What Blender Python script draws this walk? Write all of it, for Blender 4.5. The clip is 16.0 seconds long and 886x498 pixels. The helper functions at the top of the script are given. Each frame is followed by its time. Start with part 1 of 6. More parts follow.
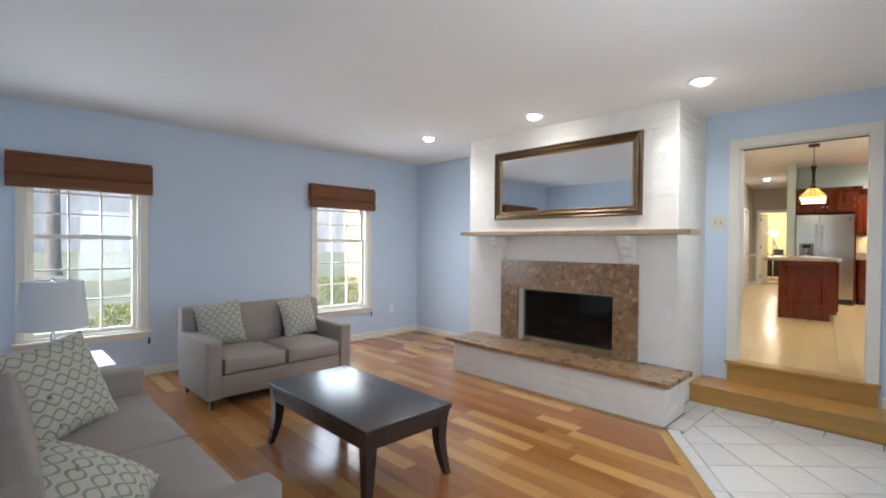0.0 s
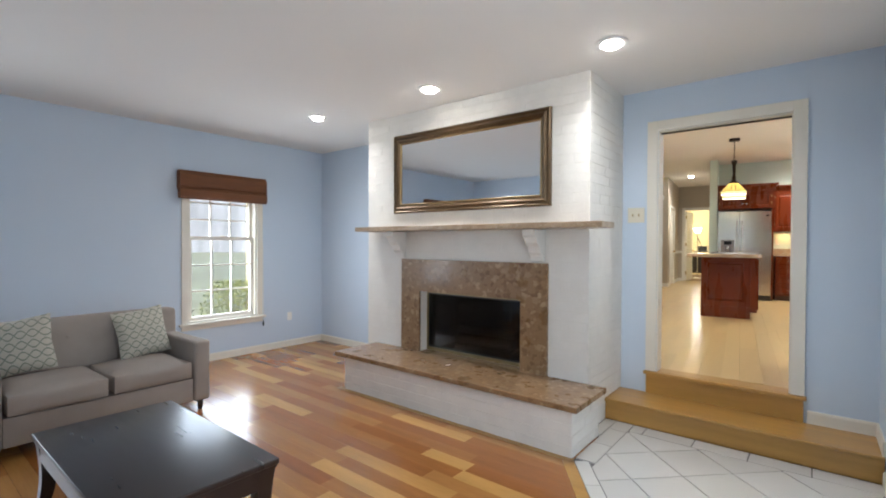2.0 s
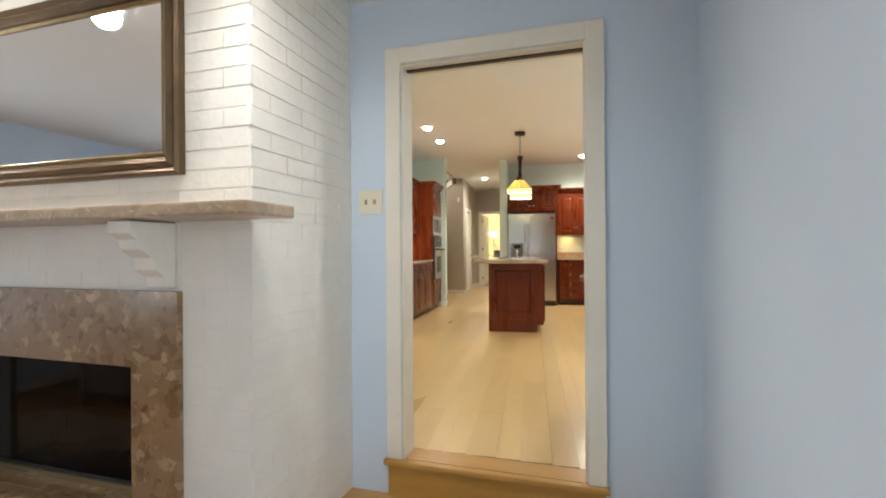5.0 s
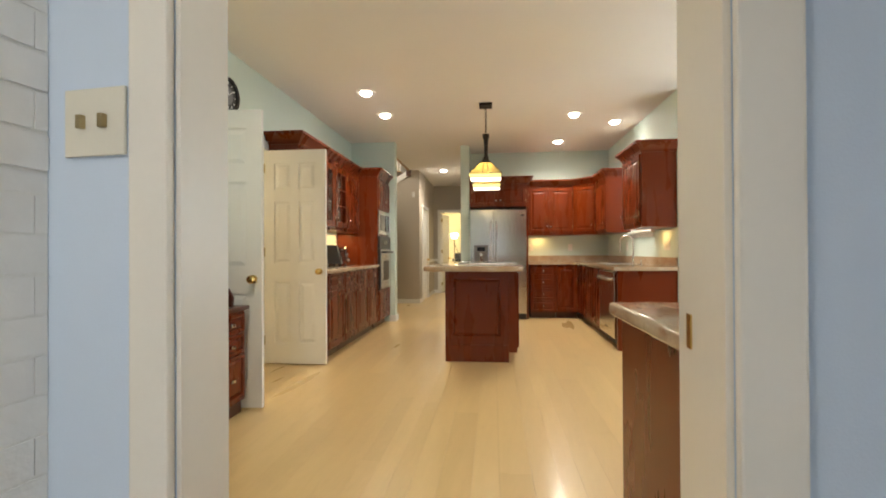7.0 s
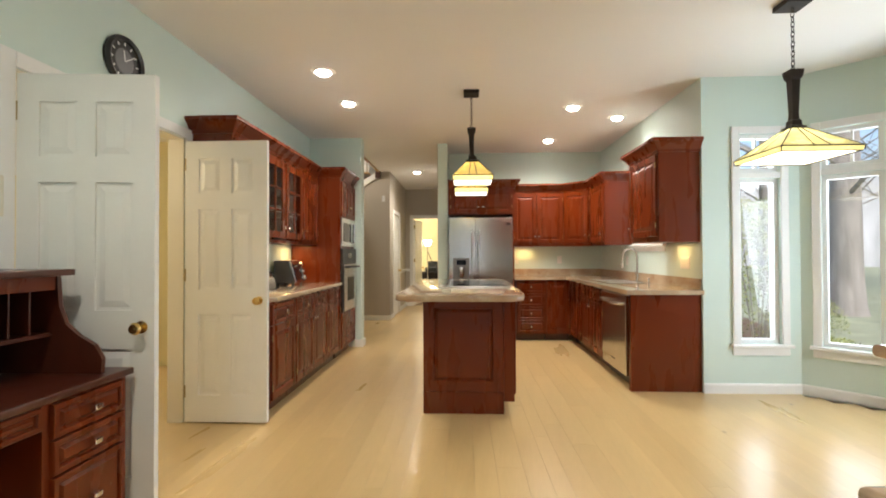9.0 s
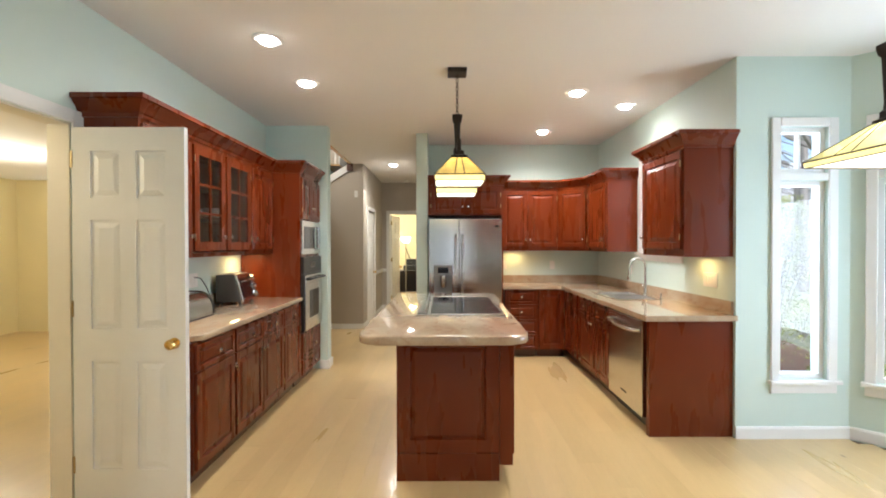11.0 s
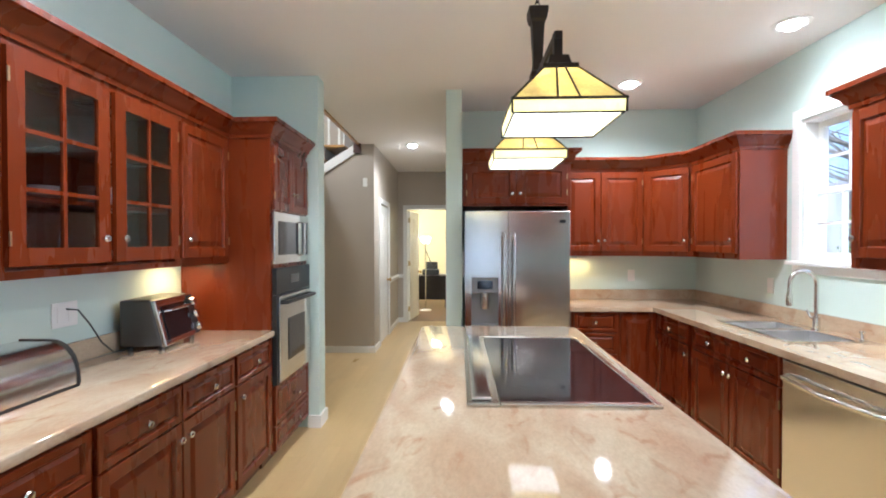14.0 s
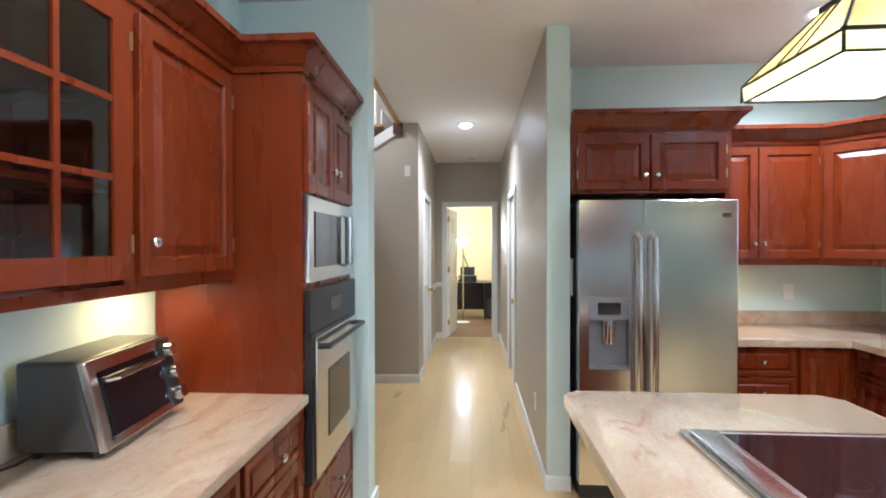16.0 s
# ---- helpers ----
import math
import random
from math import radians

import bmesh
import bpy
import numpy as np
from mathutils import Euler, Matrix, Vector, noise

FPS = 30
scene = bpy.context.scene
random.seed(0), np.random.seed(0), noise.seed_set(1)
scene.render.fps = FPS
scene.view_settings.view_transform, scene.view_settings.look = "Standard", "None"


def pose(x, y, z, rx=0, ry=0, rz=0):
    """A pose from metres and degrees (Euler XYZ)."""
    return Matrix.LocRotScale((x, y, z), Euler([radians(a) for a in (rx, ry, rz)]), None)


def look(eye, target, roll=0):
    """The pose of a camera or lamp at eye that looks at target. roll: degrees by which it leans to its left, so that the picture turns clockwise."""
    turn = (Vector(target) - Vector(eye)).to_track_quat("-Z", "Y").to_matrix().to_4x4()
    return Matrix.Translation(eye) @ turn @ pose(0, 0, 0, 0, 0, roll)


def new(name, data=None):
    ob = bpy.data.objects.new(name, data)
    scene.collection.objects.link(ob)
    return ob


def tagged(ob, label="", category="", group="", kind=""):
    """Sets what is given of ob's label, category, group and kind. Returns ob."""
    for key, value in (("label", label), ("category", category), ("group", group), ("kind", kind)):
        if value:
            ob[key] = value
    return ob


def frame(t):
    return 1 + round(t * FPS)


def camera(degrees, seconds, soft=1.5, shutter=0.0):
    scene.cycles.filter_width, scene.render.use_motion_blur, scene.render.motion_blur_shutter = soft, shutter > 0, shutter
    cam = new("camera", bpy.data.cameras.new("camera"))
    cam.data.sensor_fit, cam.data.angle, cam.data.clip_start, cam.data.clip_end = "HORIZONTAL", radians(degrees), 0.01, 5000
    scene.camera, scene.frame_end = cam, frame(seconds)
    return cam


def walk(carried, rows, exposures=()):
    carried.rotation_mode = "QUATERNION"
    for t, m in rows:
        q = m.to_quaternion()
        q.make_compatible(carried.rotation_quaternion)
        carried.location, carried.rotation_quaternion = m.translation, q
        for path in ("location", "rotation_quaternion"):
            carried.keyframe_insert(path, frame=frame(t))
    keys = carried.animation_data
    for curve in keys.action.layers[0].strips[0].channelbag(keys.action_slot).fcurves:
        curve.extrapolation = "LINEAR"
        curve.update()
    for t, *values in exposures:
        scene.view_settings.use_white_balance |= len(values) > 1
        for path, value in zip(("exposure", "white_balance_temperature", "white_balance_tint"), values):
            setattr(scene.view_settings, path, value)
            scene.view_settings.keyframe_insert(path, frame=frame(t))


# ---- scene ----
cam = camera(87.8, 16.0, soft=1.9)
PATH = [
    (0, (0.863, -0.263, 1.468), (-0.561, 1.141, 1.446), 0.6),
    (0.5, (0.828, -0.042, 1.456), (-0.596, 1.363, 1.434), 0.6),
    (1, (0.793, 0.184, 1.455), (-0.622, 1.597, 1.432), 0.4),
    (1.5, (0.765, 0.413, 1.451), (-0.591, 1.884, 1.429), 0.4),
    (2, (0.744, 0.664, 1.449), (-0.51, 2.222, 1.426), 0.3),
    (2.5, (0.736, 0.953, 1.443), (-0.402, 2.598, 1.423), 0.1),
    (3, (0.738, 1.255, 1.443), (-0.27, 2.982, 1.425), 0.0),
    (3.5, (0.716, 1.584, 1.448), (-0.158, 3.383, 1.434), -0.2),
    (4, (0.72, 1.921, 1.443), (-0.027, 3.776, 1.433), -0.2),
    (4.5, (0.684, 2.286, 1.453), (0.031, 4.176, 1.449), -0.4),
    (5, (0.608, 2.648, 1.453), (0.025, 4.561, 1.455), -0.4),
    (7.5, (0.292, 4.451, 1.461), (-0.097, 6.415, 1.475), -0.2),
    (8, (0.216, 4.675, 1.488), (-0.134, 6.644, 1.505), -0.1),
    (8.5, (0.149, 4.912, 1.538), (-0.173, 6.885, 1.557), -0.2),
    (9, (0.097, 5.11, 1.608), (-0.2, 7.087, 1.632), -0.2),
    (9.5, (0.069, 5.291, 1.675), (-0.208, 7.272, 1.688), -0.1),
    (12, (-0.086, 6.435, 1.848), (-0.273, 8.426, 1.82), -0.2),
    (12.5, (-0.122, 6.728, 1.849), (-0.31, 8.719, 1.822), -0.2),
    (13, (-0.183, 7.019, 1.848), (-0.373, 9.01, 1.822), -0.3),
    (13.5, (-0.272, 7.313, 1.846), (-0.496, 9.3, 1.823), -0.3),
    (14, (-0.416, 7.585, 1.848), (-0.694, 9.566, 1.824), -0.1),
    (14.5, (-0.601, 7.843, 1.851), (-0.914, 9.818, 1.829), -0.1),
    (15, (-0.802, 8.124, 1.856), (-1.124, 10.098, 1.84), 0.0),
    (15.5, (-0.981, 8.408, 1.853), (-1.315, 10.38, 1.843), 0.0),
    (16, (-1.11, 8.729, 1.86), (-1.443, 10.701, 1.846), -0.1),
]
walk(cam, [(t, look(eye, target, roll)) for t, eye, target, roll in PATH],
     exposures=[(0, 1.66, 6000, 10), (2, 1.63, 6000, 9), (3.5, 1.60, 6250, 8), (5, 1.60, 6450, 8), (7.5, 1.43, 6550, 9), (9.5, 1.47, 6150, 9.5), (12, 1.70, 5550, 9), (16, 1.78, 4850, 10)])

# kitchen wing: turned 6 degrees against the family room, floor 0.36 m higher
KF = 0.36
KM = pose(0.14, 4.95, 0, 0, 0, 6)
FC, KC = 2.78, 3.20
FY = 4.89  # face of the fireplace wall


# ---- daylight and lamps ----
world = bpy.data.worlds.new("sky")
scene.world = world
world.use_nodes = True
wn = world.node_tree.nodes
sky = wn.new("ShaderNodeTexSky")
sky.sky_type, sky.sun_disc = "NISHITA", False
sky.sun_elevation, sky.sun_rotation = radians(46), radians(172)
sky.air_density, sky.dust_density = 1.0, 4.0
wn["Background"].inputs["Strength"].default_value = 0.11
world.node_tree.links.new(sky.outputs[0], wn["Background"].inputs["Color"])
sun = new("sun", bpy.data.lights.new("sun", "SUN"))
sun.data.energy, sun.data.angle, sun.data.color = 0.7, radians(50), (1, 0.97, 0.92)
sun.matrix_world = look((2, -14, 15), (0, 0, 0))


def area_lamp(name, m, w, h, power, color=(1, 1, 1), spread=180):
    lamp = bpy.data.lights.new(name, "AREA")
    lamp.shape, lamp.size, lamp.size_y, lamp.energy, lamp.color = "RECTANGLE", w, h, power, color
    lamp.spread = radians(spread)
    ob = new(name, lamp)
    ob.matrix_world = m
    return ob


def point_lamp(name, m, power, color, radius=0.04):
    lamp = bpy.data.lights.new(name, "POINT")
    lamp.energy, lamp.color, lamp.shadow_soft_size = power, color, radius
    ob = new(name, lamp)
    ob.matrix_world = m
    return ob


def down_lamp(name, m, power, color, size=160):
    lamp = bpy.data.lights.new(name, "SPOT")
    lamp.energy, lamp.color, lamp.shadow_soft_size = power, color, 0.07
    lamp.spot_size, lamp.spot_blend = radians(size), 1.0
    ob = new(name, lamp)
    ob.matrix_world = m
    return ob


# sky light through the windows
COOL = (0.86, 0.93, 1.0)
for y0, y1 in ((0.0, 0.88), (3.02, 3.85)):
    area_lamp("window_light", look((-5.14, (y0 + y1) / 2, 1.2), (0, (y0 + y1) / 2, 1.0)), y1 - y0, 1.4, 10, COOL)
# added lamp at the unseen east window, lifts the chimney side and hearth
area_lamp("window_light", look((1.22, 1.65, 1.35), (-2.0, 2.6, 1.0)), 1.2, 1.5, 12, COOL)
area_lamp("window_light", KM @ look((2.64, 4.62, 1.75), (2.2, 0, 1.3)), 0.4, 1.8, 4, COOL)
area_lamp("window_light", KM @ look((3.36, 4.30, 1.75), (1.2, 1.5, 1.2)), 0.5, 1.8, 5, COOL)
area_lamp("window_light", KM @ look((3.68, 3.1, 1.75), (0, 3.0, 1.2)), 1.1, 1.8, 21, COOL)
area_lamp("window_light", KM @ look((2.3, 5.6, 2.2), (0, 5.5, 1.4)), 0.7, 0.9, 0.7, COOL)

# recessed lamps
WARM = (1.0, 0.90, 0.76)
FAMILY_CANS = [(-3.36, 3.63), (-1.84, 3.68), (-0.31, 3.74)]
KITCHEN_CANS = [(-1.236, 4.095), (-1.222, 4.931), (1.168, 5.194), (1.77, 5.6), (1.167, 6.648), (-1.2, 1.05), (1.0, 1.05)]
HALL_CANS = [(-0.915, 8.994)]
for x, y in FAMILY_CANS:
    down_lamp("recessed_lamp", look((x, y, FC - 0.055), (x, y + 0.001, 0)), 18, (1.0, 0.97, 0.94))
for x, y in KITCHEN_CANS:
    down_lamp("recessed_lamp", KM @ look((x, y, KC - 0.055), (x, y + 0.001, 0)), 24 if y < 2 else (25 if x < 0 else 16 if x > 1.5 else 48), WARM)
for x, y in HALL_CANS:
    down_lamp("recessed_lamp", KM @ look((x, y, KC - 0.055), (x, y + 0.001, 0)), 46, WARM)
# pendant bulbs
for x, y, z in ((0.057, 4.30, 2.33), (0.057, 5.02, 2.33), (2.06, 3.15, 2.28)):
    point_lamp("pendant_bulb", KM @ pose(x, y, z), 4, WARM)
# strips under the wall cabinets
GOLD = (1.0, 0.62, 0.22)
for x, y, power in ((-1.99, 5.46, 0.75), (-1.99, 3.95, 0.5)):
    area_lamp("cabinet_lamp", KM @ pose(x, y, 1.712), 0.10, 0.20, power, GOLD)
area_lamp("cabinet_lamp", KM @ pose(0.92, 7.30, 1.70), 0.16, 0.08, 0.5, GOLD)
area_lamp("cabinet_lamp", KM @ pose(2.00, 4.75, 1.70), 0.08, 0.18, 0.45, GOLD)
# added fill lamps without fixtures in the office, foyer, side hall and stairwell
point_lamp("office_fill", KM @ pose(-1.5, 13.2, 2.2), 38, (1.0, 0.88, 0.62), 0.1)
point_lamp("foyer_fill", KM @ pose(-5.2, 6.3, 2.5), 20, (1.0, 0.9, 0.7), 0.1)
point_lamp("side_hall_fill", KM @ pose(-3.4, 2.6, 2.5), 13, (1.0, 0.82, 0.5), 0.1)
point_lamp("stair_fill", KM @ pose(-2.6, 7.6, 3.9), 22, (1.0, 0.90, 0.76), 0.1)


# ---- materials ----
def material(name, color, rough=0.5, metal=0.0, vary=0.12, scale=3.0, bump=0.0, grain=120.0, coat=0.0, stretch=(1, 1, 1), spin=0, emit=0.0):
    m = bpy.data.materials.new(name)
    m.use_nodes = True
    n, l = m.node_tree.nodes, m.node_tree.links
    b = n["Principled BSDF"]
    b.inputs["Roughness"].default_value, b.inputs["Metallic"].default_value = rough, metal
    b.inputs["Coat Weight"].default_value, b.inputs["Coat Roughness"].default_value = coat, 0.12
    geo, mp = n.new("ShaderNodeNewGeometry"), n.new("ShaderNodeMapping")
    mp.inputs["Scale"].default_value, mp.inputs["Rotation"].default_value[2] = stretch, radians(spin)
    l.new(geo.outputs["Position"], mp.inputs["Vector"])
    big, fine = n.new("ShaderNodeTexNoise"), n.new("ShaderNodeTexNoise")
    big.inputs["Scale"].default_value, big.inputs["Detail"].default_value = scale, 4
    fine.inputs["Scale"].default_value, fine.inputs["Detail"].default_value = grain, 3
    for t in (big, fine):
        l.new(mp.outputs[0], t.inputs["Vector"])
    mixed = n.new("ShaderNodeMath")
    mixed.operation = "MULTIPLY_ADD"
    mixed.inputs[1].default_value = 0.35
    l.new(fine.outputs["Fac"], mixed.inputs[0]), l.new(big.outputs["Fac"], mixed.inputs[2])
    ramp = n.new("ShaderNodeMapRange")
    ramp.inputs["From Min"].default_value, ramp.inputs["From Max"].default_value = 0.35, 1.0
    ramp.inputs["To Min"].default_value, ramp.inputs["To Max"].default_value = 1 - vary, 1 + vary
    l.new(mixed.outputs[0], ramp.inputs["Value"])
    hue = n.new("ShaderNodeVectorMath")
    hue.operation = "SCALE"
    hue.inputs[0].default_value = color
    l.new(ramp.outputs[0], hue.inputs["Scale"]), l.new(hue.outputs[0], b.inputs["Base Color"])
    rr = n.new("ShaderNodeMapRange")
    rr.inputs["To Min"].default_value, rr.inputs["To Max"].default_value = max(rough - 0.06 * (1 - metal), 0.012), min(rough + 0.08 * (1 - metal) + 0.02 * metal, 1)
    l.new(big.outputs["Fac"], rr.inputs["Value"]), l.new(rr.outputs[0], b.inputs["Roughness"])
    if bump:
        bp = n.new("ShaderNodeBump")
        bp.inputs["Strength"].default_value, bp.inputs["Distance"].default_value = bump, 0.004
        l.new(fine.outputs["Fac"], bp.inputs["Height"]), l.new(bp.outputs[0], b.inputs["Normal"])
    if emit:
        b.inputs["Emission Color"].default_value, b.inputs["Emission Strength"].default_value = (*color, 1), emit
    return m


def piece_tint(m, dark, light, spread=1.0):
    """Gives each loose piece its own shade between two colours, under the grain."""
    n, l = m.node_tree.nodes, m.node_tree.links
    info, geo = n.new("ShaderNodeObjectInfo"), n.new("ShaderNodeNewGeometry")
    add, fr, mix = n.new("ShaderNodeMath"), n.new("ShaderNodeMath"), n.new("ShaderNodeMix")
    fr.operation, mix.data_type = "FRACT", "RGBA"
    l.new(info.outputs["Random"], add.inputs[0]), l.new(geo.outputs["Random Per Island"], add.inputs[1])
    l.new(add.outputs[0], fr.inputs[0])
    power = n.new("ShaderNodeMath")
    power.operation = "POWER"
    power.inputs[1].default_value = spread
    l.new(fr.outputs[0], power.inputs[0]), l.new(power.outputs[0], mix.inputs["Factor"])
    mix.inputs["A"].default_value, mix.inputs["B"].default_value = (*dark, 1), (*light, 1)
    scale = next(x for x in n if x.bl_idname == "ShaderNodeVectorMath")
    l.new(mix.outputs["Result"], scale.inputs[0])
    return m


def marbled(name, a, b2, c, scale, rough, coat=0.0, warp=1.5, stretch=(1, 1, 1)):
    """Polished stone: clouds of two colours with darker veins."""
    m = bpy.data.materials.new(name)
    m.use_nodes = True
    n, l = m.node_tree.nodes, m.node_tree.links
    p = n["Principled BSDF"]
    p.inputs["Roughness"].default_value, p.inputs["Coat Weight"].default_value = rough, coat
    p.inputs["Coat Roughness"].default_value = 0.05
    geo, mp = n.new("ShaderNodeNewGeometry"), n.new("ShaderNodeMapping")
    mp.inputs["Scale"].default_value = stretch
    l.new(geo.outputs["Position"], mp.inputs["Vector"])
    cloud, vein, speck = (n.new("ShaderNodeTexNoise") for _ in range(3))
    for t, s, d, w in ((cloud, scale, 6, warp), (vein, scale * 2.2, 8, warp * 1.6), (speck, scale * 22, 4, 0.5)):
        t.inputs["Scale"].default_value, t.inputs["Detail"].default_value, t.inputs["Distortion"].default_value = s, d, w
        l.new(mp.outputs[0], t.inputs["Vector"])
    r1, r2, r3 = (n.new("ShaderNodeValToRGB") for _ in range(3))
    r1.color_ramp.elements[0].position, r1.color_ramp.elements[1].position = 0.35, 0.65
    r1.color_ramp.elements[0].color, r1.color_ramp.elements[1].color = (*a, 1), (*b2, 1)
    r2.color_ramp.elements[0].position, r2.color_ramp.elements[1].position = 0.56, 0.72
    r3.color_ramp.elements[0].position, r3.color_ramp.elements[1].position = 0.3, 0.7
    r3.color_ramp.elements[0].color, r3.color_ramp.elements[1].color = (0.90, 0.90, 0.90, 1), (1.05, 1.05, 1.05, 1)
    l.new(cloud.outputs["Fac"], r1.inputs[0]), l.new(vein.outputs["Fac"], r2.inputs[0]), l.new(speck.outputs["Fac"], r3.inputs[0])
    mix, mul = n.new("ShaderNodeMix"), n.new("ShaderNodeMix")
    mix.data_type = mul.data_type = "RGBA"
    mul.blend_type = "MULTIPLY"
    mul.inputs["Factor"].default_value = 1.0
    l.new(r2.outputs[0], mix.inputs["Factor"]), l.new(r1.outputs[0], mix.inputs["A"])
    mix.inputs["B"].default_value = (*c, 1)
    l.new(mix.outputs["Result"], mul.inputs["A"]), l.new(r3.outputs[0], mul.inputs["B"])
    l.new(mul.outputs["Result"], p.inputs["Base Color"])
    return m


def glass(name, tint=(1, 1, 1), rough=0.0, low=0.04):
    """Thin pane: mostly clear, with a gloss that grows at grazing angles."""
    m = bpy.data.materials.new(name)
    m.use_nodes = True
    n, l = m.node_tree.nodes, m.node_tree.links
    n.remove(n["Principled BSDF"])
    clear, gloss, mix, face = n.new("ShaderNodeBsdfTransparent"), n.new("ShaderNodeBsdfGlossy"), n.new("ShaderNodeMixShader"), n.new("ShaderNodeLayerWeight")
    clear.inputs[0].default_value, gloss.inputs["Roughness"].default_value = (*tint, 1), rough
    face.inputs["Blend"].default_value = 0.5
    power, grow = n.new("ShaderNodeMath"), n.new("ShaderNodeMath")
    power.operation, grow.operation = "POWER", "MULTIPLY_ADD"
    power.inputs[1].default_value, grow.inputs[1].default_value, grow.inputs[2].default_value = 5.0, 0.45, low
    l.new(face.outputs["Facing"], power.inputs[0]), l.new(power.outputs[0], grow.inputs[0])
    l.new(grow.outputs[0], mix.inputs[0]), l.new(clear.outputs[0], mix.inputs[1]), l.new(gloss.outputs[0], mix.inputs[2])
    l.new(mix.outputs[0], n["Material Output"].inputs["Surface"])
    return m


BLUE = material("pale_blue_wall_paint", (0.60, 0.69, 0.80), 0.55, vary=0.03, scale=0.8, bump=0.08, grain=260)
MINT = material("pale_mint_wall_paint", (0.62, 0.735, 0.68), 0.5, vary=0.03, scale=0.8, bump=0.08, grain=260)
BEIGE = material("beige_wall_paint", (0.49, 0.44, 0.37), 0.45, vary=0.03, scale=0.8, bump=0.08, grain=260)
YELLOW = material("cream_yellow_wall_paint", (0.80, 0.70, 0.42), 0.6, vary=0.03, scale=0.8, bump=0.08, grain=260)
CEIL = material("white_ceiling_paint", (0.87, 0.85, 0.82), 0.8, vary=0.02, scale=0.6, bump=0.1, grain=200)
TRIM = material("cream_trim_paint", (0.80, 0.755, 0.66), 0.35, vary=0.03, scale=4, bump=0.03, grain=60)
WHITE = material("white_paint", (0.82, 0.82, 0.80), 0.35, vary=0.03, scale=4, bump=0.03, grain=60)
BRICK = material("white_painted_brick", (0.83, 0.80, 0.74), 0.55, vary=0.05, scale=7, bump=0.65, grain=38)
MORTAR = material("white_painted_mortar", (0.82, 0.79, 0.72), 0.6, vary=0.06, scale=9, bump=0.6, grain=90)
COUNTER = marbled("polished_pink_beige_granite", (0.46, 0.32, 0.21), (0.55, 0.44, 0.31), (0.42, 0.26, 0.16), 5.5, 0.07, 0.5, 0.9, (1, 0.45, 1))
CHERRY = material("polished_cherry_wood", (0.138, 0.021, 0.003), 0.27, vary=0.06, scale=2.2, bump=0.006, grain=40, coat=0.05, stretch=(4, 4, 0.7))
CHERRY.node_tree.nodes["Principled BSDF"].inputs["Specular IOR Level"].default_value = 0.36
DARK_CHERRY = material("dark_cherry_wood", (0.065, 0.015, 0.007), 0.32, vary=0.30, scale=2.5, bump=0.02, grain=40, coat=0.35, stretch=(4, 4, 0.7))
ESPRESSO = material("espresso_stained_wood", (0.022, 0.014, 0.013), 0.29, vary=0.25, scale=3, bump=0.02, grain=50, coat=0.1, stretch=(1, 6, 6))
OAK = material("golden_oak_tread", (0.46, 0.25, 0.06), 0.32, vary=0.18, scale=2.0, bump=0.03, grain=30, coat=0.3, stretch=(0.6, 8, 8))
PLANK_RED = piece_tint(material("red_brown_hardwood", (0.36, 0.15, 0.05), 0.20, vary=0.16, scale=2.0, bump=0.010, grain=16, coat=0.2, stretch=(0.7, 6, 6)), (0.29, 0.105, 0.026), (0.55, 0.30, 0.090), 1.9)
PLANK_MAPLE = piece_tint(material("pale_maple_plank", (0.6, 0.42, 0.2), 0.29, vary=0.09, scale=0.9, bump=0.008, grain=14, coat=0.2, stretch=(5, 0.7, 5), spin=-6), (0.575, 0.405, 0.185), (0.635, 0.455, 0.212), 0.8)
TILE = piece_tint(material("glazed_white_tile", (0.7, 0.68, 0.62), 0.26, vary=0.015, scale=5, bump=0.0, grain=40), (0.62, 0.60, 0.56), (0.69, 0.67, 0.63))
TILE.node_tree.links.remove(TILE.node_tree.nodes["Principled BSDF"].inputs["Roughness"].links[0])

def chipped(name, dark, mid, light, scale):
    """Brown agglomerate stone: angular chips of three tones in a mottled ground, polished."""
    m = material(name, mid, 0.28, vary=0.16, scale=7, bump=0.05, grain=70, coat=0.25)
    n, l = m.node_tree.nodes, m.node_tree.links
    geo, warp, vor = n.new("ShaderNodeNewGeometry"), n.new("ShaderNodeTexNoise"), n.new("ShaderNodeTexVoronoi")
    warp.inputs["Scale"].default_value, vor.inputs["Scale"].default_value = scale * 0.8, scale
    bend = n.new("ShaderNodeVectorMath")
    bend.operation = "MULTIPLY_ADD"
    bend.inputs[1].default_value = (0.05, 0.05, 0.05)
    l.new(geo.outputs["Position"], warp.inputs["Vector"]), l.new(warp.outputs["Color"], bend.inputs[0]), l.new(geo.outputs["Position"], bend.inputs[2])
    l.new(bend.outputs[0], vor.inputs["Vector"])
    tone, sep = n.new("ShaderNodeValToRGB"), n.new("ShaderNodeSeparateColor")
    l.new(vor.outputs["Color"], sep.inputs[0]), l.new(sep.outputs[0], tone.inputs[0])
    e = tone.color_ramp.elements
    e[0].position, e[0].color, e[1].position, e[1].color = 0.0, (*dark, 1), 1.0, (*light, 1)
    for at in (0.3, 0.78):
        e.new(at).color = (*mid, 1)
    scaled = next(x for x in n if x.bl_idname == "ShaderNodeVectorMath" and x.operation == "SCALE")
    l.new(tone.outputs[0], scaled.inputs[0])
    return m


GRANITE = chipped("brown_chipped_granite", (0.18, 0.096, 0.040), (0.275, 0.165, 0.080), (0.44, 0.31, 0.185), 30)


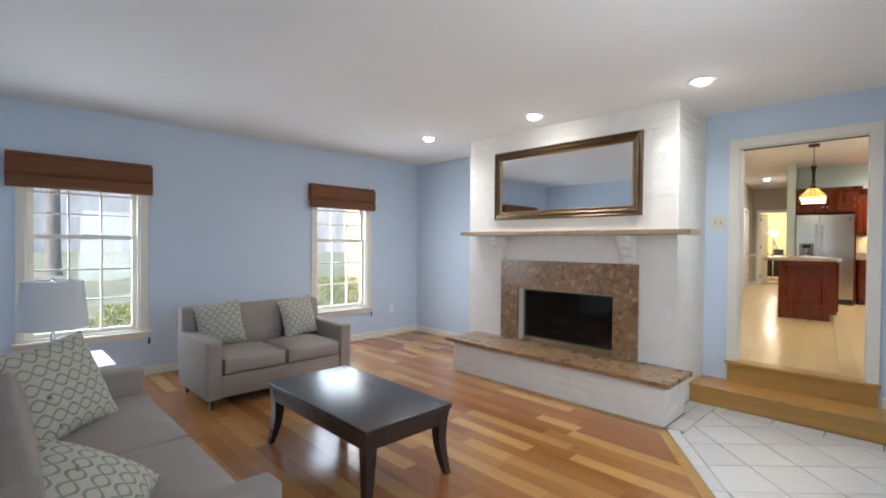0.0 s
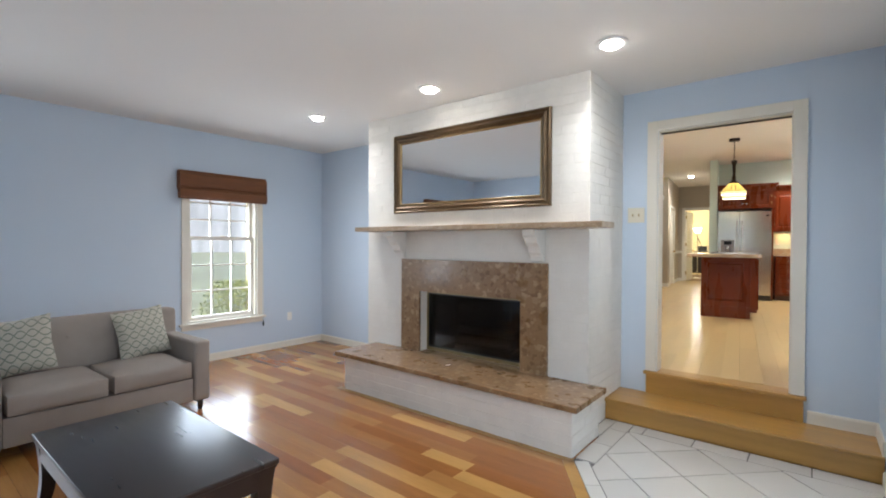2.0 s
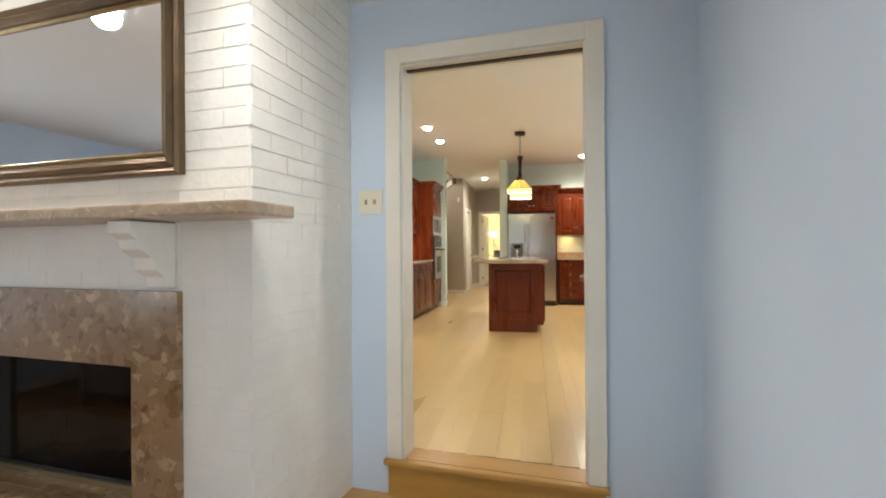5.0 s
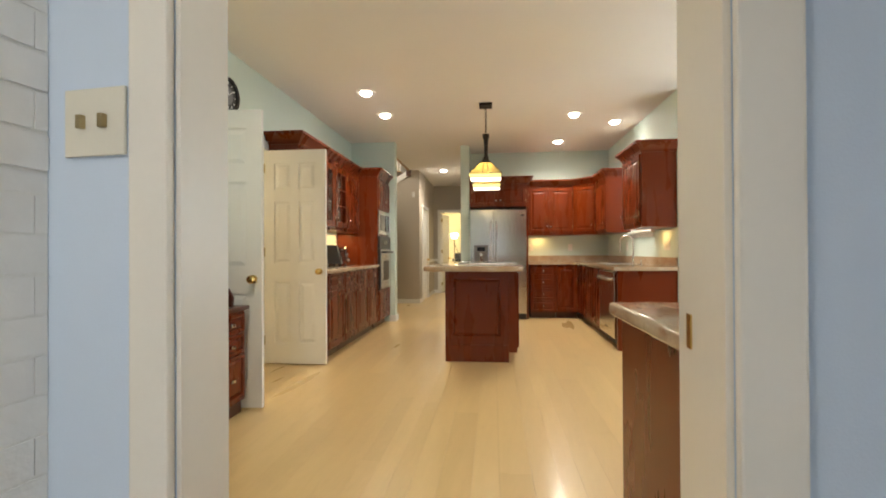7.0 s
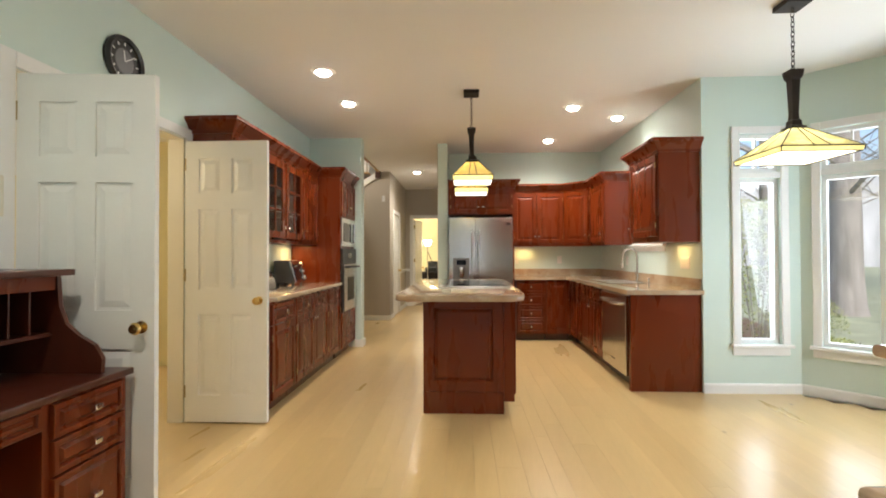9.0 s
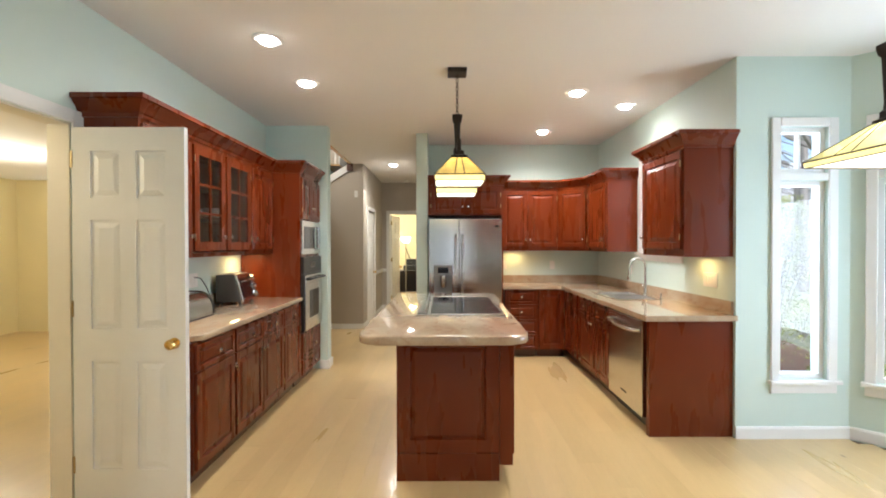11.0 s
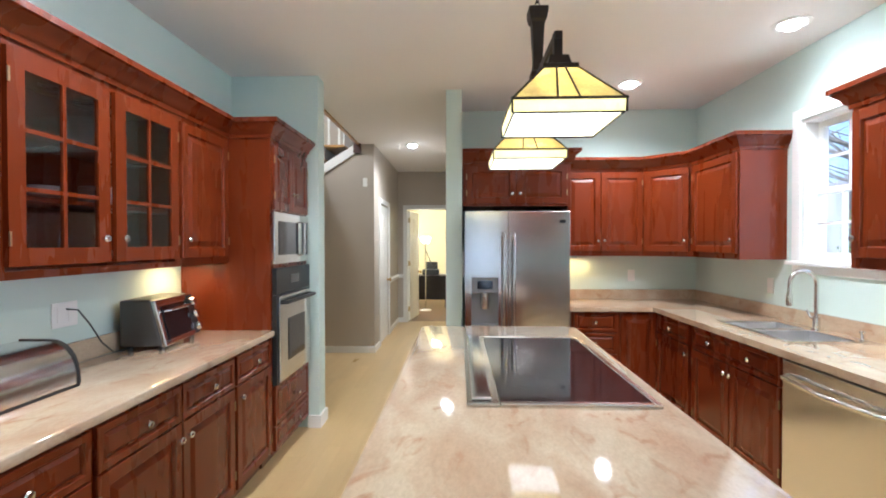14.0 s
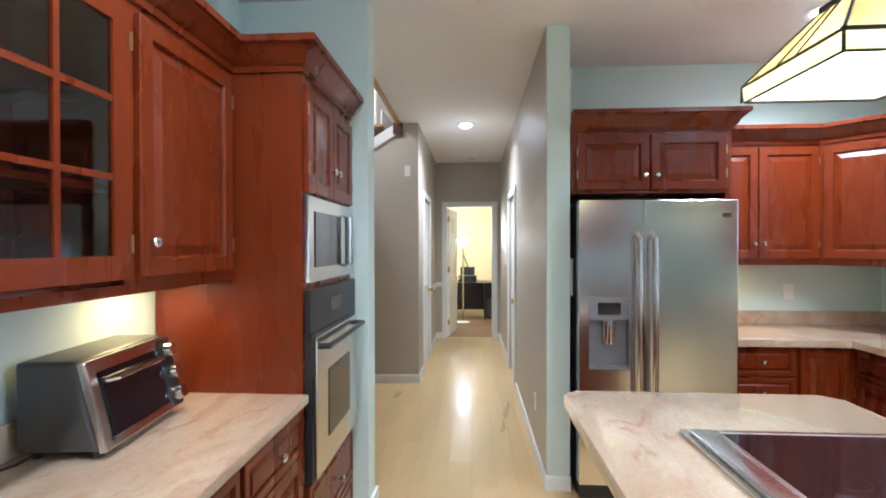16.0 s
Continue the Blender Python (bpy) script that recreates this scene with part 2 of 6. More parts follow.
def knotted(m):
    """Scatters small dark knots over a board material."""
    n, l = m.node_tree.nodes, m.node_tree.links
    geo, mp, vor = n.new("ShaderNodeNewGeometry"), n.new("ShaderNodeMapping"), n.new("ShaderNodeTexVoronoi")
    mp.inputs["Scale"].default_value, mp.inputs["Rotation"].default_value[2] = (1.0, 0.6, 1.0), radians(-6)
    vor.inputs["Scale"].default_value = 1.7
    l.new(geo.outputs["Position"], mp.inputs["Vector"]), l.new(mp.outputs[0], vor.inputs["Vector"])
    near, mix = n.new("ShaderNodeMapRange"), n.new("ShaderNodeMix")
    near.inputs["From Min"].default_value, near.inputs["From Max"].default_value = 0.008, 0.032
    near.inputs["To Min"].default_value, near.inputs["To Max"].default_value = 0.75, 0.0
    mix.data_type = "RGBA"
    l.new(vor.outputs["Distance"], near.inputs["Value"]), l.new(near.outputs[0], mix.inputs["Factor"])
    base = next(x for x in n if x.bl_idname == "ShaderNodeVectorMath")
    l.new(base.outputs[0], mix.inputs["A"])
    mix.inputs["B"].default_value = (0.20, 0.10, 0.04, 1)
    lane, flame, soft, heart = n.new("ShaderNodeMapping"), n.new("ShaderNodeTexNoise"), n.new("ShaderNodeMapRange"), n.new("ShaderNodeMix")
    lane.inputs["Scale"].default_value, lane.inputs["Rotation"].default_value[2] = (12, 0.4, 12), radians(-6)
    flame.inputs["Scale"].default_value, flame.inputs["Detail"].default_value, flame.inputs["Distortion"].default_value = 1.2, 3, 0.2
    soft.inputs["From Min"].default_value, soft.inputs["From Max"].default_value, soft.inputs["To Max"].default_value = 0.42, 0.85, 0.10
    heart.data_type = "RGBA"
    heart.inputs["B"].default_value = (0.40, 0.245, 0.09, 1)
    l.new(geo.outputs["Position"], lane.inputs["Vector"]), l.new(lane.outputs[0], flame.inputs["Vector"])
    l.new(flame.outputs["Fac"], soft.inputs["Value"]), l.new(soft.outputs[0], heart.inputs["Factor"])
    l.new(mix.outputs["Result"], heart.inputs["A"]), l.new(heart.outputs["Result"], n["Principled BSDF"].inputs["Base Color"])
    return m


knotted(PLANK_MAPLE)
OFFICEWOOD = material("brown_office_boards", (0.20, 0.115, 0.055), 0.4, vary=0.25, scale=2.0, bump=0.03, grain=30, coat=0.1, stretch=(8, 0.6, 8))
GROUT = material("grey_grout", (0.17, 0.16, 0.15), 0.9, vary=0.2, scale=8, bump=0.3, grain=150)
SUBFLOOR = material("dark_floor_joint", (0.10, 0.055, 0.025), 0.8)
LINEN = material("taupe_linen_upholstery", (0.33, 0.285, 0.25), 0.9, vary=0.08, scale=6, bump=0.5, grain=420)
DIAL = material("grey_clock_dial", (0.16, 0.16, 0.17), 0.4, vary=0.1)
BASIN = material("satin_steel_basin", (0.66, 0.66, 0.66), 0.36, 0.85, vary=0.05, scale=6, bump=0.03, grain=60)
STEEL = material("brushed_stainless_steel", (0.70, 0.685, 0.66), 0.19, 1.0, vary=0.05, scale=1.5, bump=0.05, grain=2.2, stretch=(1, 1, 5))
CHROME = material("satin_nickel", (0.72, 0.72, 0.72), 0.16, 1.0, vary=0.03)
BRASS = material("polished_brass", (0.72, 0.50, 0.18), 0.2, 1.0, vary=0.08)
OLDBRASS = material("dull_hinge_brass", (0.45, 0.36, 0.2), 0.35, 1.0, vary=0.1)
BLACK = material("black_plastic", (0.018, 0.018, 0.018), 0.35, vary=0.2)
BLACKGLASS = material("black_ceramic_glass", (0.010, 0.009, 0.011), 0.04, vary=0.05)
IRON = material("dark_bronze_iron", (0.035, 0.026, 0.02), 0.5, 0.6, vary=0.3, scale=12, bump=0.2, grain=120)
BAMBOO = material("brown_woven_shade", (0.17, 0.062, 0.022), 0.7, vary=0.25, scale=4, bump=0.6, grain=60, stretch=(1, 1, 9))
SHADECLOTH = material("white_lamp_cloth", (0.72, 0.72, 0.72), 0.9, vary=0.03, bump=0.2, grain=400)
MIRROR = material("mirror_silver", (0.86, 0.88, 0.90), 0.015, 1.0, vary=0.0)
GILT = material("antique_bronze_gilt", (0.11, 0.068, 0.032), 0.36, 0.55, vary=0.35, scale=9, bump=0.2, grain=90)
BEADGILT = material("gold_frame_bead", (0.30, 0.21, 0.10), 0.3, 0.8, vary=0.25, scale=20, bump=0.2, grain=120)
SOOT = material("sooty_firebox", (0.03, 0.028, 0.026), 0.95, vary=0.4, scale=6, bump=0.4, grain=50)
PANE = glass("window_pane")
DARKPANE = glass("cabinet_pane", (0.75, 0.75, 0.75), 0.03, 0.09)
FIREPANE = glass("smoked_fire_glass", (0.45, 0.42, 0.40))
IVORY = material("ivory_plastic", (0.72, 0.68, 0.56), 0.4, vary=0.03)
AMBER = material("lit_amber_glass", (0.42, 0.33, 0.125), 0.25, vary=0.45, scale=9, emit=0.17)
OPAL = material("lit_cream_glass", (0.46, 0.43, 0.24), 0.25, vary=0.35, scale=9, emit=0.12)
LEMON = material("lit_lemon_glass", (0.60, 0.51, 0.22), 0.25, vary=0.25, scale=12, emit=0.5)
GLOWPANE = material("lit_white_glass", (1.0, 0.95, 0.80), 0.4, vary=0.05, emit=1.1)
BULB = material("lit_bulb", (1.0, 0.93, 0.82), 0.4, vary=0.0, emit=20.0)
HOB = material("burner_ring_print", (0.035, 0.035, 0.036), 0.12)
GRASS = material("lawn", (0.25, 0.27, 0.18), 0.95, vary=0.4, scale=1.2, bump=0.4, grain=30)
BARK = material("grey_bark", (0.27, 0.25, 0.23), 0.9, vary=0.4, scale=6, bump=0.8, grain=20, stretch=(1, 1, 0.2))
LEAF = piece_tint(material("shrub_leaf", (0.1, 0.15, 0.04), 0.6, vary=0.2), (0.14, 0.19, 0.06), (0.42, 0.44, 0.14))
MULCH = material("leaf_mulch", (0.12, 0.07, 0.045), 0.95, vary=0.5, scale=10, bump=0.8, grain=40)


# ---- building blocks ----
def box(bm, x0, x1, y0, y1, z0, z1, m=None):
    vs = [bm.verts.new((x, y, z)) for x in (x0, x1) for y in (y0, y1) for z in (z0, z1)]
    for f in ((0, 1, 3, 2), (4, 6, 7, 5), (0, 4, 5, 1), (2, 3, 7, 6), (0, 2, 6, 4), (1, 5, 7, 3)):
        bm.faces.new([vs[i] for i in f])
    if m:
        for v in vs:
            v.co = m @ v.co
    return vs


def boxes(*rows):
    bm = bmesh.new()
    for r in rows:
        box(bm, *r)
    return bm


def rounded(bm, width, segments=2):
    bmesh.ops.bevel(bm, geom=bm.edges[:], offset=width, segments=segments, profile=0.6, affect="EDGES", clamp_overlap=True)
    return bm


def prism(points, z0, z1, bm=None):
    """A slab over an outline in x and y."""
    bm = bm or bmesh.new()
    a = [bm.verts.new((x, y, z0)) for x, y in points]
    b2 = [bm.verts.new((x, y, z1)) for x, y in points]
    bm.faces.new(a[::-1]), bm.faces.new(b2)
    for i in range(len(points)):
        j = (i + 1) % len(points)
        bm.faces.new((a[i], a[j], b2[j], b2[i]))
    return bm


def turned(profile, steps=20, bm=None, m=None, ring=False):
    """A body of revolution about z from (radius, height) rows."""
    bm = bm or bmesh.new()
    rings = []
    for r, z in profile:
        rings.append([bm.verts.new((r * math.cos(2 * math.pi * i / steps), r * math.sin(2 * math.pi * i / steps), z)) for i in range(steps)])
    for p, q in zip(rings, rings[1:]):
        for i in range(steps):
            j = (i + 1) % steps
            bm.faces.new((p[i], p[j], q[j], q[i]))
    if ring:
        for i in range(steps):
            j = (i + 1) % steps
            bm.faces.new((rings[-1][i], rings[-1][j], rings[0][j], rings[0][i]))
    else:
        bm.faces.new(rings[0][::-1]), bm.faces.new(rings[-1])
    if m:
        for loop in rings:
            for v in loop:
                v.co = m @ v.co
    return bm


def tube(points, radius, steps=8, bm=None):
    """A round bar along a run of points."""
    bm = bm or bmesh.new()
    rings = []
    pts = [Vector(p) for p in points]
    for i, p in enumerate(pts):
        way = (pts[min(i + 1, len(pts) - 1)] - pts[max(i - 1, 0)]).normalized()
        side = way.orthogonal().normalized() if i == 0 else (side - way * side.dot(way)).normalized()
        up = way.cross(side)
        rings.append([bm.verts.new(p + radius * (side * math.cos(2 * math.pi * k / steps) + up * math.sin(2 * math.pi * k / steps))) for k in range(steps)])
    for p, q in zip(rings, rings[1:]):
        for k in range(steps):
            j = (k + 1) % steps
            bm.faces.new((p[k], p[j], q[j], q[k]))
    bm.faces.new(rings[0][::-1]), bm.faces.new(rings[-1])
    return bm


def sweep(profile, points, closed=False, bm=None):
    """A moulding: an outline (out, z) carried round a path in x and y; out is to the right of the way."""
    bm = bm or bmesh.new()
    pts = [Vector((x, y)) for x, y in points]
    n = len(pts)
    rings = []
    for i, p in enumerate(pts):
        a = (p - pts[i - 1]).normalized() if (i or closed) else None
        b2 = (pts[(i + 1) % n] - p).normalized() if (i < n - 1 or closed) else None
        a, b2 = a or b2, b2 or a
        na, nb = Vector((a.y, -a.x)), Vector((b2.y, -b2.x))
        mid = (na + nb).normalized()
        mid = mid / max(mid.dot(na), 0.3)
        rings.append([bm.verts.new((p.x + mid.x * o, p.y + mid.y * o, z)) for o, z in profile])
    k = len(profile)
    for i in range(n if closed else n - 1):
        p, q = rings[i], rings[(i + 1) % n]
        for j in range(k):
            bm.faces.new((p[j], q[j], q[(j + 1) % k], p[(j + 1) % k]))
    if not closed:
        bm.faces.new(rings[0]), bm.faces.new(rings[-1][::-1])
    return bm


def mesh_of(name, bm, mat, smooth=False):
    bmesh.ops.recalc_face_normals(bm, faces=bm.faces[:])
    me = bpy.data.meshes.new(name)
    bm.to_mesh(me)
    bm.free()
    me.materials.append(mat)
    if smooth:
        me.polygons.foreach_set("use_smooth", [True] * len(me.polygons))
        me.set_sharp_from_angle(angle=radians(40))
    return me


def part(name, bm, mat, parent, label="", smooth=False, at=None):
    ob = new(name, mesh_of(name, bm, mat, smooth))
    ob.parent = parent
    if at is not None:
        ob.matrix_local = at
    return tagged(ob, label)


def thing(name, m, label, category, group="", kind=""):
    ob = new(name)
    ob.empty_display_size = 0.1
    ob.matrix_world = m
    return tagged(ob, label, category, group, kind)


def solid(name, bm, mat, m, label, category, group="", kind="", smooth=False):
    ob = new(name, mesh_of(name, bm, mat, smooth))
    ob.matrix_world = m
    return tagged(ob, label, category, group, kind)


def wall(name, a, b2, z0, z1, thick, mat, label, holes=(), frame_m=None):
    """A wall whose face runs from a to b2, its thickness to the left of that way; holes are (from, to, low, high)."""
    a, b2 = Vector(a), Vector(b2)
    way = (b2 - a).normalized()
    length = (b2 - a).length
    m = (frame_m or Matrix()) @ pose(a.x, a.y, 0, 0, 0, math.degrees(math.atan2(way.y, way.x)))
    bm = bmesh.new()
    cuts = sorted({0, length, *[h[0] for h in holes], *[h[1] for h in holes]})
    for s, e in zip(cuts, cuts[1:]):
        spans, low = [], z0
        for h in sorted((h for h in holes if h[0] <= s + 1e-6 and h[1] >= e - 1e-6), key=lambda h: h[2]):
            spans.append((low, h[2]))
            low = h[3]
        spans.append((low, z1))
        for p, q in spans:
            if q - p > 1e-4:
                box(bm, s, e, 0, thick, p, q)
    bmesh.ops.remove_doubles(bm, verts=bm.verts[:], dist=1e-5)
    ob = solid(name, bm, mat, m, label, "wall", kind="structure")
    return ob, m


# ---- family room shell ----
I4 = Matrix()
wall("wall_west", (-4.99, -0.65), (-4.99, FY), -0.1, FC, 0.16, BLUE, "pale blue painted wall with two windows",
     [(0.63, 1.55, 0.49, 2.20), (3.65, 4.51, 0.49, 2.20)])
wall("wall_north", (-5.15, FY), (1.25, FY), -0.1, KC + 0.05, 0.13, BLUE, "pale blue painted wall behind the fireplace", [(4.851, 5.772, 0.30, 2.42)])
wall("wall_east", (1.10, FY), (1.10, -0.65), -0.1, FC, 0.15, BLUE, "pale blue painted wall with one unseen added window", [(2.59, 3.89, 0.49, 2.20)])
wall("wall_south", (1.25, -0.65), (-5.15, -0.65), -0.1, FC, 0.15, BLUE, "pale blue painted wall behind the sofa")
solid("ceiling", boxes((-5.15, 1.25, -0.8, FY, FC, FC + 0.12)), CEIL, I4, "smooth white painted ceiling", "ceiling", kind="structure")
solid("floor_base", boxes((-5.15, 1.25, -0.8, FY, -0.12, -0.016)), SUBFLOOR, I4, "dark base under the hardwood boards", "floor", kind="structure")

# chimney breast
solid("chimney_breast", boxes((-3.08, -2.31, 4.106, FY, 0, FC), (-1.17, -0.596, 4.106, FY, 0, FC), (-2.31, -1.17, 4.106, FY, 0.98, FC),
                              (-2.31, -1.17, 4.106, FY, 0, 0.37), (-2.31, -1.17, 4.70, FY, 0.37, 0.98)),
      MORTAR, I4, "white painted brick chimney breast", "chimney", kind="structure")


# ---- kitchen shell, hall and office ----
kpoly = [(-2.24, 0.29), (3.62, -0.33), (3.62, 3.98), (3.02, 4.55), (2.24, 4.55), (2.24, 7.55), (-0.25, 7.55), (-0.25, 11.47), (-3.54, 11.47), (-3.54, 8.8), (-7.3, 8.8), (-7.3, 0.8)]
solid("floor_base_kitchen", prism(kpoly, KF - 0.12, KF - 0.016), SUBFLOOR, KM, "dark base under the maple boards", "floor", kind="structure")
kceil = bmesh.new()
for pts in ([(-2.24, 0.29), (3.62, -0.33), (3.62, 3.98), (3.02, 4.55), (2.24, 4.55), (2.24, 6.52), (-2.24, 6.52)],
            [(-1.62, 6.52), (2.24, 6.52), (2.24, 7.55), (-0.25, 7.55), (-0.25, 8.82), (-1.62, 8.82)],
            [(-1.62, 8.82), (-0.25, 8.82), (-0.25, 11.47), (-1.62, 11.47)]):
    prism(pts, KC, KC + 0.12, kceil)
solid("ceiling_kitchen", kceil, CEIL, KM, "smooth white kitchen ceiling with a stairwell opening", "ceiling", kind="structure")
wall("wall_kitchen_west", (-2.12, 0.22), (-2.12, 6.36), 0.2, KC, 0.12, MINT, "pale mint kitchen wall with a double doorway", [(1.985, 3.31, 0.2, 2.49)], KM)
wall("wall_post", (-2.24, 6.36), (-1.41, 6.36), 0.2, KC, 0.16, MINT, "pale mint wall end beside the oven cabinet", (), KM)
wall("wall_stub", (-0.39, 6.74), (-0.25, 6.74), 0.2, KC, 0.70, MINT, "pale mint wall end beside the refrigerator", (), KM)
wall("wall_kitchen_north", (-0.25, 7.42), (2.24, 7.42), 0.2, KC, 0.13, MINT, "pale mint wall behind the refrigerator", (), KM)
wall("wall_kitchen_east", (2.12, 7.42), (2.12, 4.40), 0.2, KC, 0.13, MINT, "pale mint wall with a window over the sink", [(1.44, 2.20, 1.70, 2.70)], KM)
wall("wall_bay_a", (2.25, 4.40), (2.97, 4.40), 0.2, KC, 0.15, MINT, "narrow mint bay wall with a tall window", [(0.19, 0.55, 0.80, 2.28), (0.19, 0.55, 2.34, 2.68)], KM)
wall("wall_bay_b", (2.97, 4.40), (3.47, 3.90), 0.2, KC, 0.15, MINT, "angled mint bay wall with a tall window", [(0.15, 0.55, 0.80, 2.28), (0.15, 0.55, 2.34, 2.68)], KM)
wall("wall_bay_c", (3.47, 3.90), (3.47, -0.5), 0.2, KC, 0.15, MINT, "mint bay wall with a wide window", [(0.25, 1.35, 0.80, 2.28), (0.25, 1.35, 2.34, 2.68)], KM)
# unseen mint skin, added to keep blue out of the refrigerator's reflection
wall("wall_kitchen_south", (-2.45, FY + 0.132), (0.622, FY + 0.132), 0.2, KC, 0.008, MINT, "unseen pale mint skin on the kitchen side of the doorway wall", [(2.151, 3.072, 0.2, 2.42)])
solid("wall_kitchen_wedge", prism([(0.6225, FY + 0.131), (1.25, FY + 0.131), (1.25, FY + 0.294), (0.6225, FY + 0.228)], 0.2, KC), MINT, I4, "pale mint wall end beside the doorway", "wall", kind="structure")
# unseen wall, added to stop daylight leaking into the kitchen
wall("wall_kitchen_corner", (1.252, FY + 0.002), (3.80, FY + 0.002), 0.2, KC, 0.138, MINT, "unseen pale mint wall added behind the peninsula to block daylight")
# hall
wall("wall_hall_east", (-0.39, 11.35), (-0.39, 7.44), 0.2, KC, 0.14, BEIGE, "beige hall wall with a cased doorway", [(1.80, 2.60, 0.2, 2.42)], KM)
solid("hall_wall_skin", boxes((-0.394, -0.39, 6.742, 7.44, KF, KC)), BEIGE, KM, "beige hall wall beside the refrigerator", "wall", kind="structure")
wall("wall_hall_north", (-3.5, 11.35), (-0.25, 11.35), 0.2, KC, 0.12, BEIGE, "beige hall end wall with an open doorway", [(2.24, 2.99, 0.2, 2.50)], KM)
wall("wall_hall_west", (-1.43, 8.92), (-1.43, 11.35), 0.2, KC, 0.12, BEIGE, "beige hall wall with a white panel door", [(0.42, 1.22, 0.2, 2.44)], KM)
stairwall = bmesh.new()
for p in ([(-3.4, KF - 0.1), (-1.43, KF - 0.1), (-1.43, KC), (-1.60, KC), (-1.68, 3.09), (-3.4, 2.0)],):
    a = [stairwall.verts.new((x, 8.90, z)) for x, z in p]
    b3 = [stairwall.verts.new((x, 9.02, z)) for x, z in p]
    stairwall.faces.new(a), stairwall.faces.new(b3[::-1])
    for i in range(len(p)):
        stairwall.faces.new((a[i], b3[i], b3[(i + 1) % len(p)], a[(i + 1) % len(p)]))
solid("wall_under_stair", stairwall, BEIGE, KM, "beige wall under the stair with a sloped top", "wall", kind="structure")
wall("wall_stair_west", (-3.4, 6.30), (-3.4, 11.35), 0.2, 5.2, 0.12, BEIGE, "beige stairwell wall", (), KM)
wall("wall_stair_north", (-3.4, 10.1), (-1.5, 10.1), KC + 0.12, 5.2, 0.12, BEIGE, "beige upper stairwell wall", (), KM)
wall("wall_stair_south", (-1.5, 6.4), (-3.5, 6.4), KC + 0.12, 5.2, 0.12, BEIGE, "beige upper stairwell wall", (), KM)
wall("wall_stair_east", (-1.60, 10.1), (-1.60, 6.4), KC + 0.12, 5.2, 0.12, BEIGE, "beige upper stairwell wall", (), KM)
solid("ceiling_stair", boxes((-3.5, -1.5, 6.3, 10.2, 5.2, 5.3)), CEIL, KM, "white stairwell ceiling", "ceiling", kind="structure")
wall("wall_stair_base", (-2.24, 6.52), (-3.4, 6.52), 0.2, KC, 0.10, BEIGE, "beige wall behind the oven cabinet", (), KM)
# side hall behind the double doors
wall("wall_side_west", (-7.2, 0.7), (-7.2, 8.7), 0.2, KC, 0.1, YELLOW, "cream yellow side hall wall", (), KM)
wall("wall_foyer_north", (-7.2, 8.7), (-3.54, 8.7), 0.2, KC, 0.1, YELLOW, "cream yellow foyer wall", (), KM)
wall("wall_foyer_east", (-3.54, 8.7), (-3.54, 5.25), 0.2, KC, 0.02, YELLOW, "cream yellow foyer wall", (), KM)
wall("wall_side_north", (-3.54, 5.25), (-2.24, 5.25), 0.2, KC, 0.1, YELLOW, "cream yellow side hall wall", (), KM)
wall("wall_side_south", (-2.24, 0.75), (-7.2, 0.75), 0.2, KC, 0.1, YELLOW, "cream yellow side hall wall", (), KM)
solid("ceiling_side", boxes((-7.3, -2.24, 0.6, 8.8, KC - 0.3, KC - 0.2)), CEIL, KM, "white side hall ceiling", "ceiling", kind="structure")
# office
solid("floor_office", boxes((-3.4, 1.2, 11.47, 15.2, KF - 0.12, KF - 0.002)), OFFICEWOOD, KM, "brown wooden office floor", "floor", kind="structure")
solid("ceiling_office", boxes((-3.4, 1.2, 11.47, 15.2, KC - 0.2, KC - 0.1)), CEIL, KM, "white office ceiling", "ceiling", kind="structure")
wall("wall_office_north", (-3.4, 15.0), (1.2, 15.0), 0.2, KC, 0.1, YELLOW, "cream yellow office wall", (), KM)
wall("wall_office_west", (-3.4, 11.47), (-3.4, 15.0), 0.2, KC, 0.1, YELLOW, "cream yellow office wall", (), KM)
wall("wall_office_east", (1.1, 15.0), (1.1, 11.47), 0.2, KC, 0.1, YELLOW, "cream yellow office wall", (), KM)
wall("wall_office_south", (1.2, 11.48), (-0.25, 11.48), 0.2, KC, 0.1, YELLOW, "cream yellow office wall", (), KM)

# steps up to the kitchen
step = thing("step", pose(0.245, 4.66, 0), "golden oak step below the doorway", "step", kind="structure")
part("riser", boxes((-0.855, 0.852, -0.155, FY - 4.662, 0.0, 0.148)), OAK, step)
part("tread", rounded(boxes((-0.855, 0.852, -0.175, FY - 4.662, 0.148, 0.172)), 0.008), OAK, step)
sill = thing("threshold_step", pose(0.15, FY, 0), "golden oak threshold step in the doorway", "step", kind="structure")
part("riser", boxes((-0.525, 0.55, -0.022, -0.002, 0.172, 0.334)), OAK, sill)
part("tread", rounded(boxes((-0.545, 0.567, -0.045, -0.001, 0.334, 0.362)), 0.008), OAK, sill)
part("inner_board", boxes((-0.439, 0.462, 0.0, 0.132, 0.334, 0.362)), OAK, sill)


def casing(name, m, x0, x1, z0, z1, width, mat, label, depth=0.022, sill_out=0.0, kind="structure"):
    """Door or window trim round an opening, proud of the wall face at y = 0 towards -y."""
    t = thing(name, m, label, "trim", kind=kind)
    for a, b2 in ((x0 - width, x0), (x1, x1 + width)):
        part("side_casing", rounded(boxes((a, b2, -depth, -0.002, z0, z1 + width)), 0.005), mat, t)
    part("head_casing", rounded(boxes((x0 - 0.001, x1 + 0.001, -depth, -0.002, z1, z1 + width)), 0.005), mat, t)
    return t


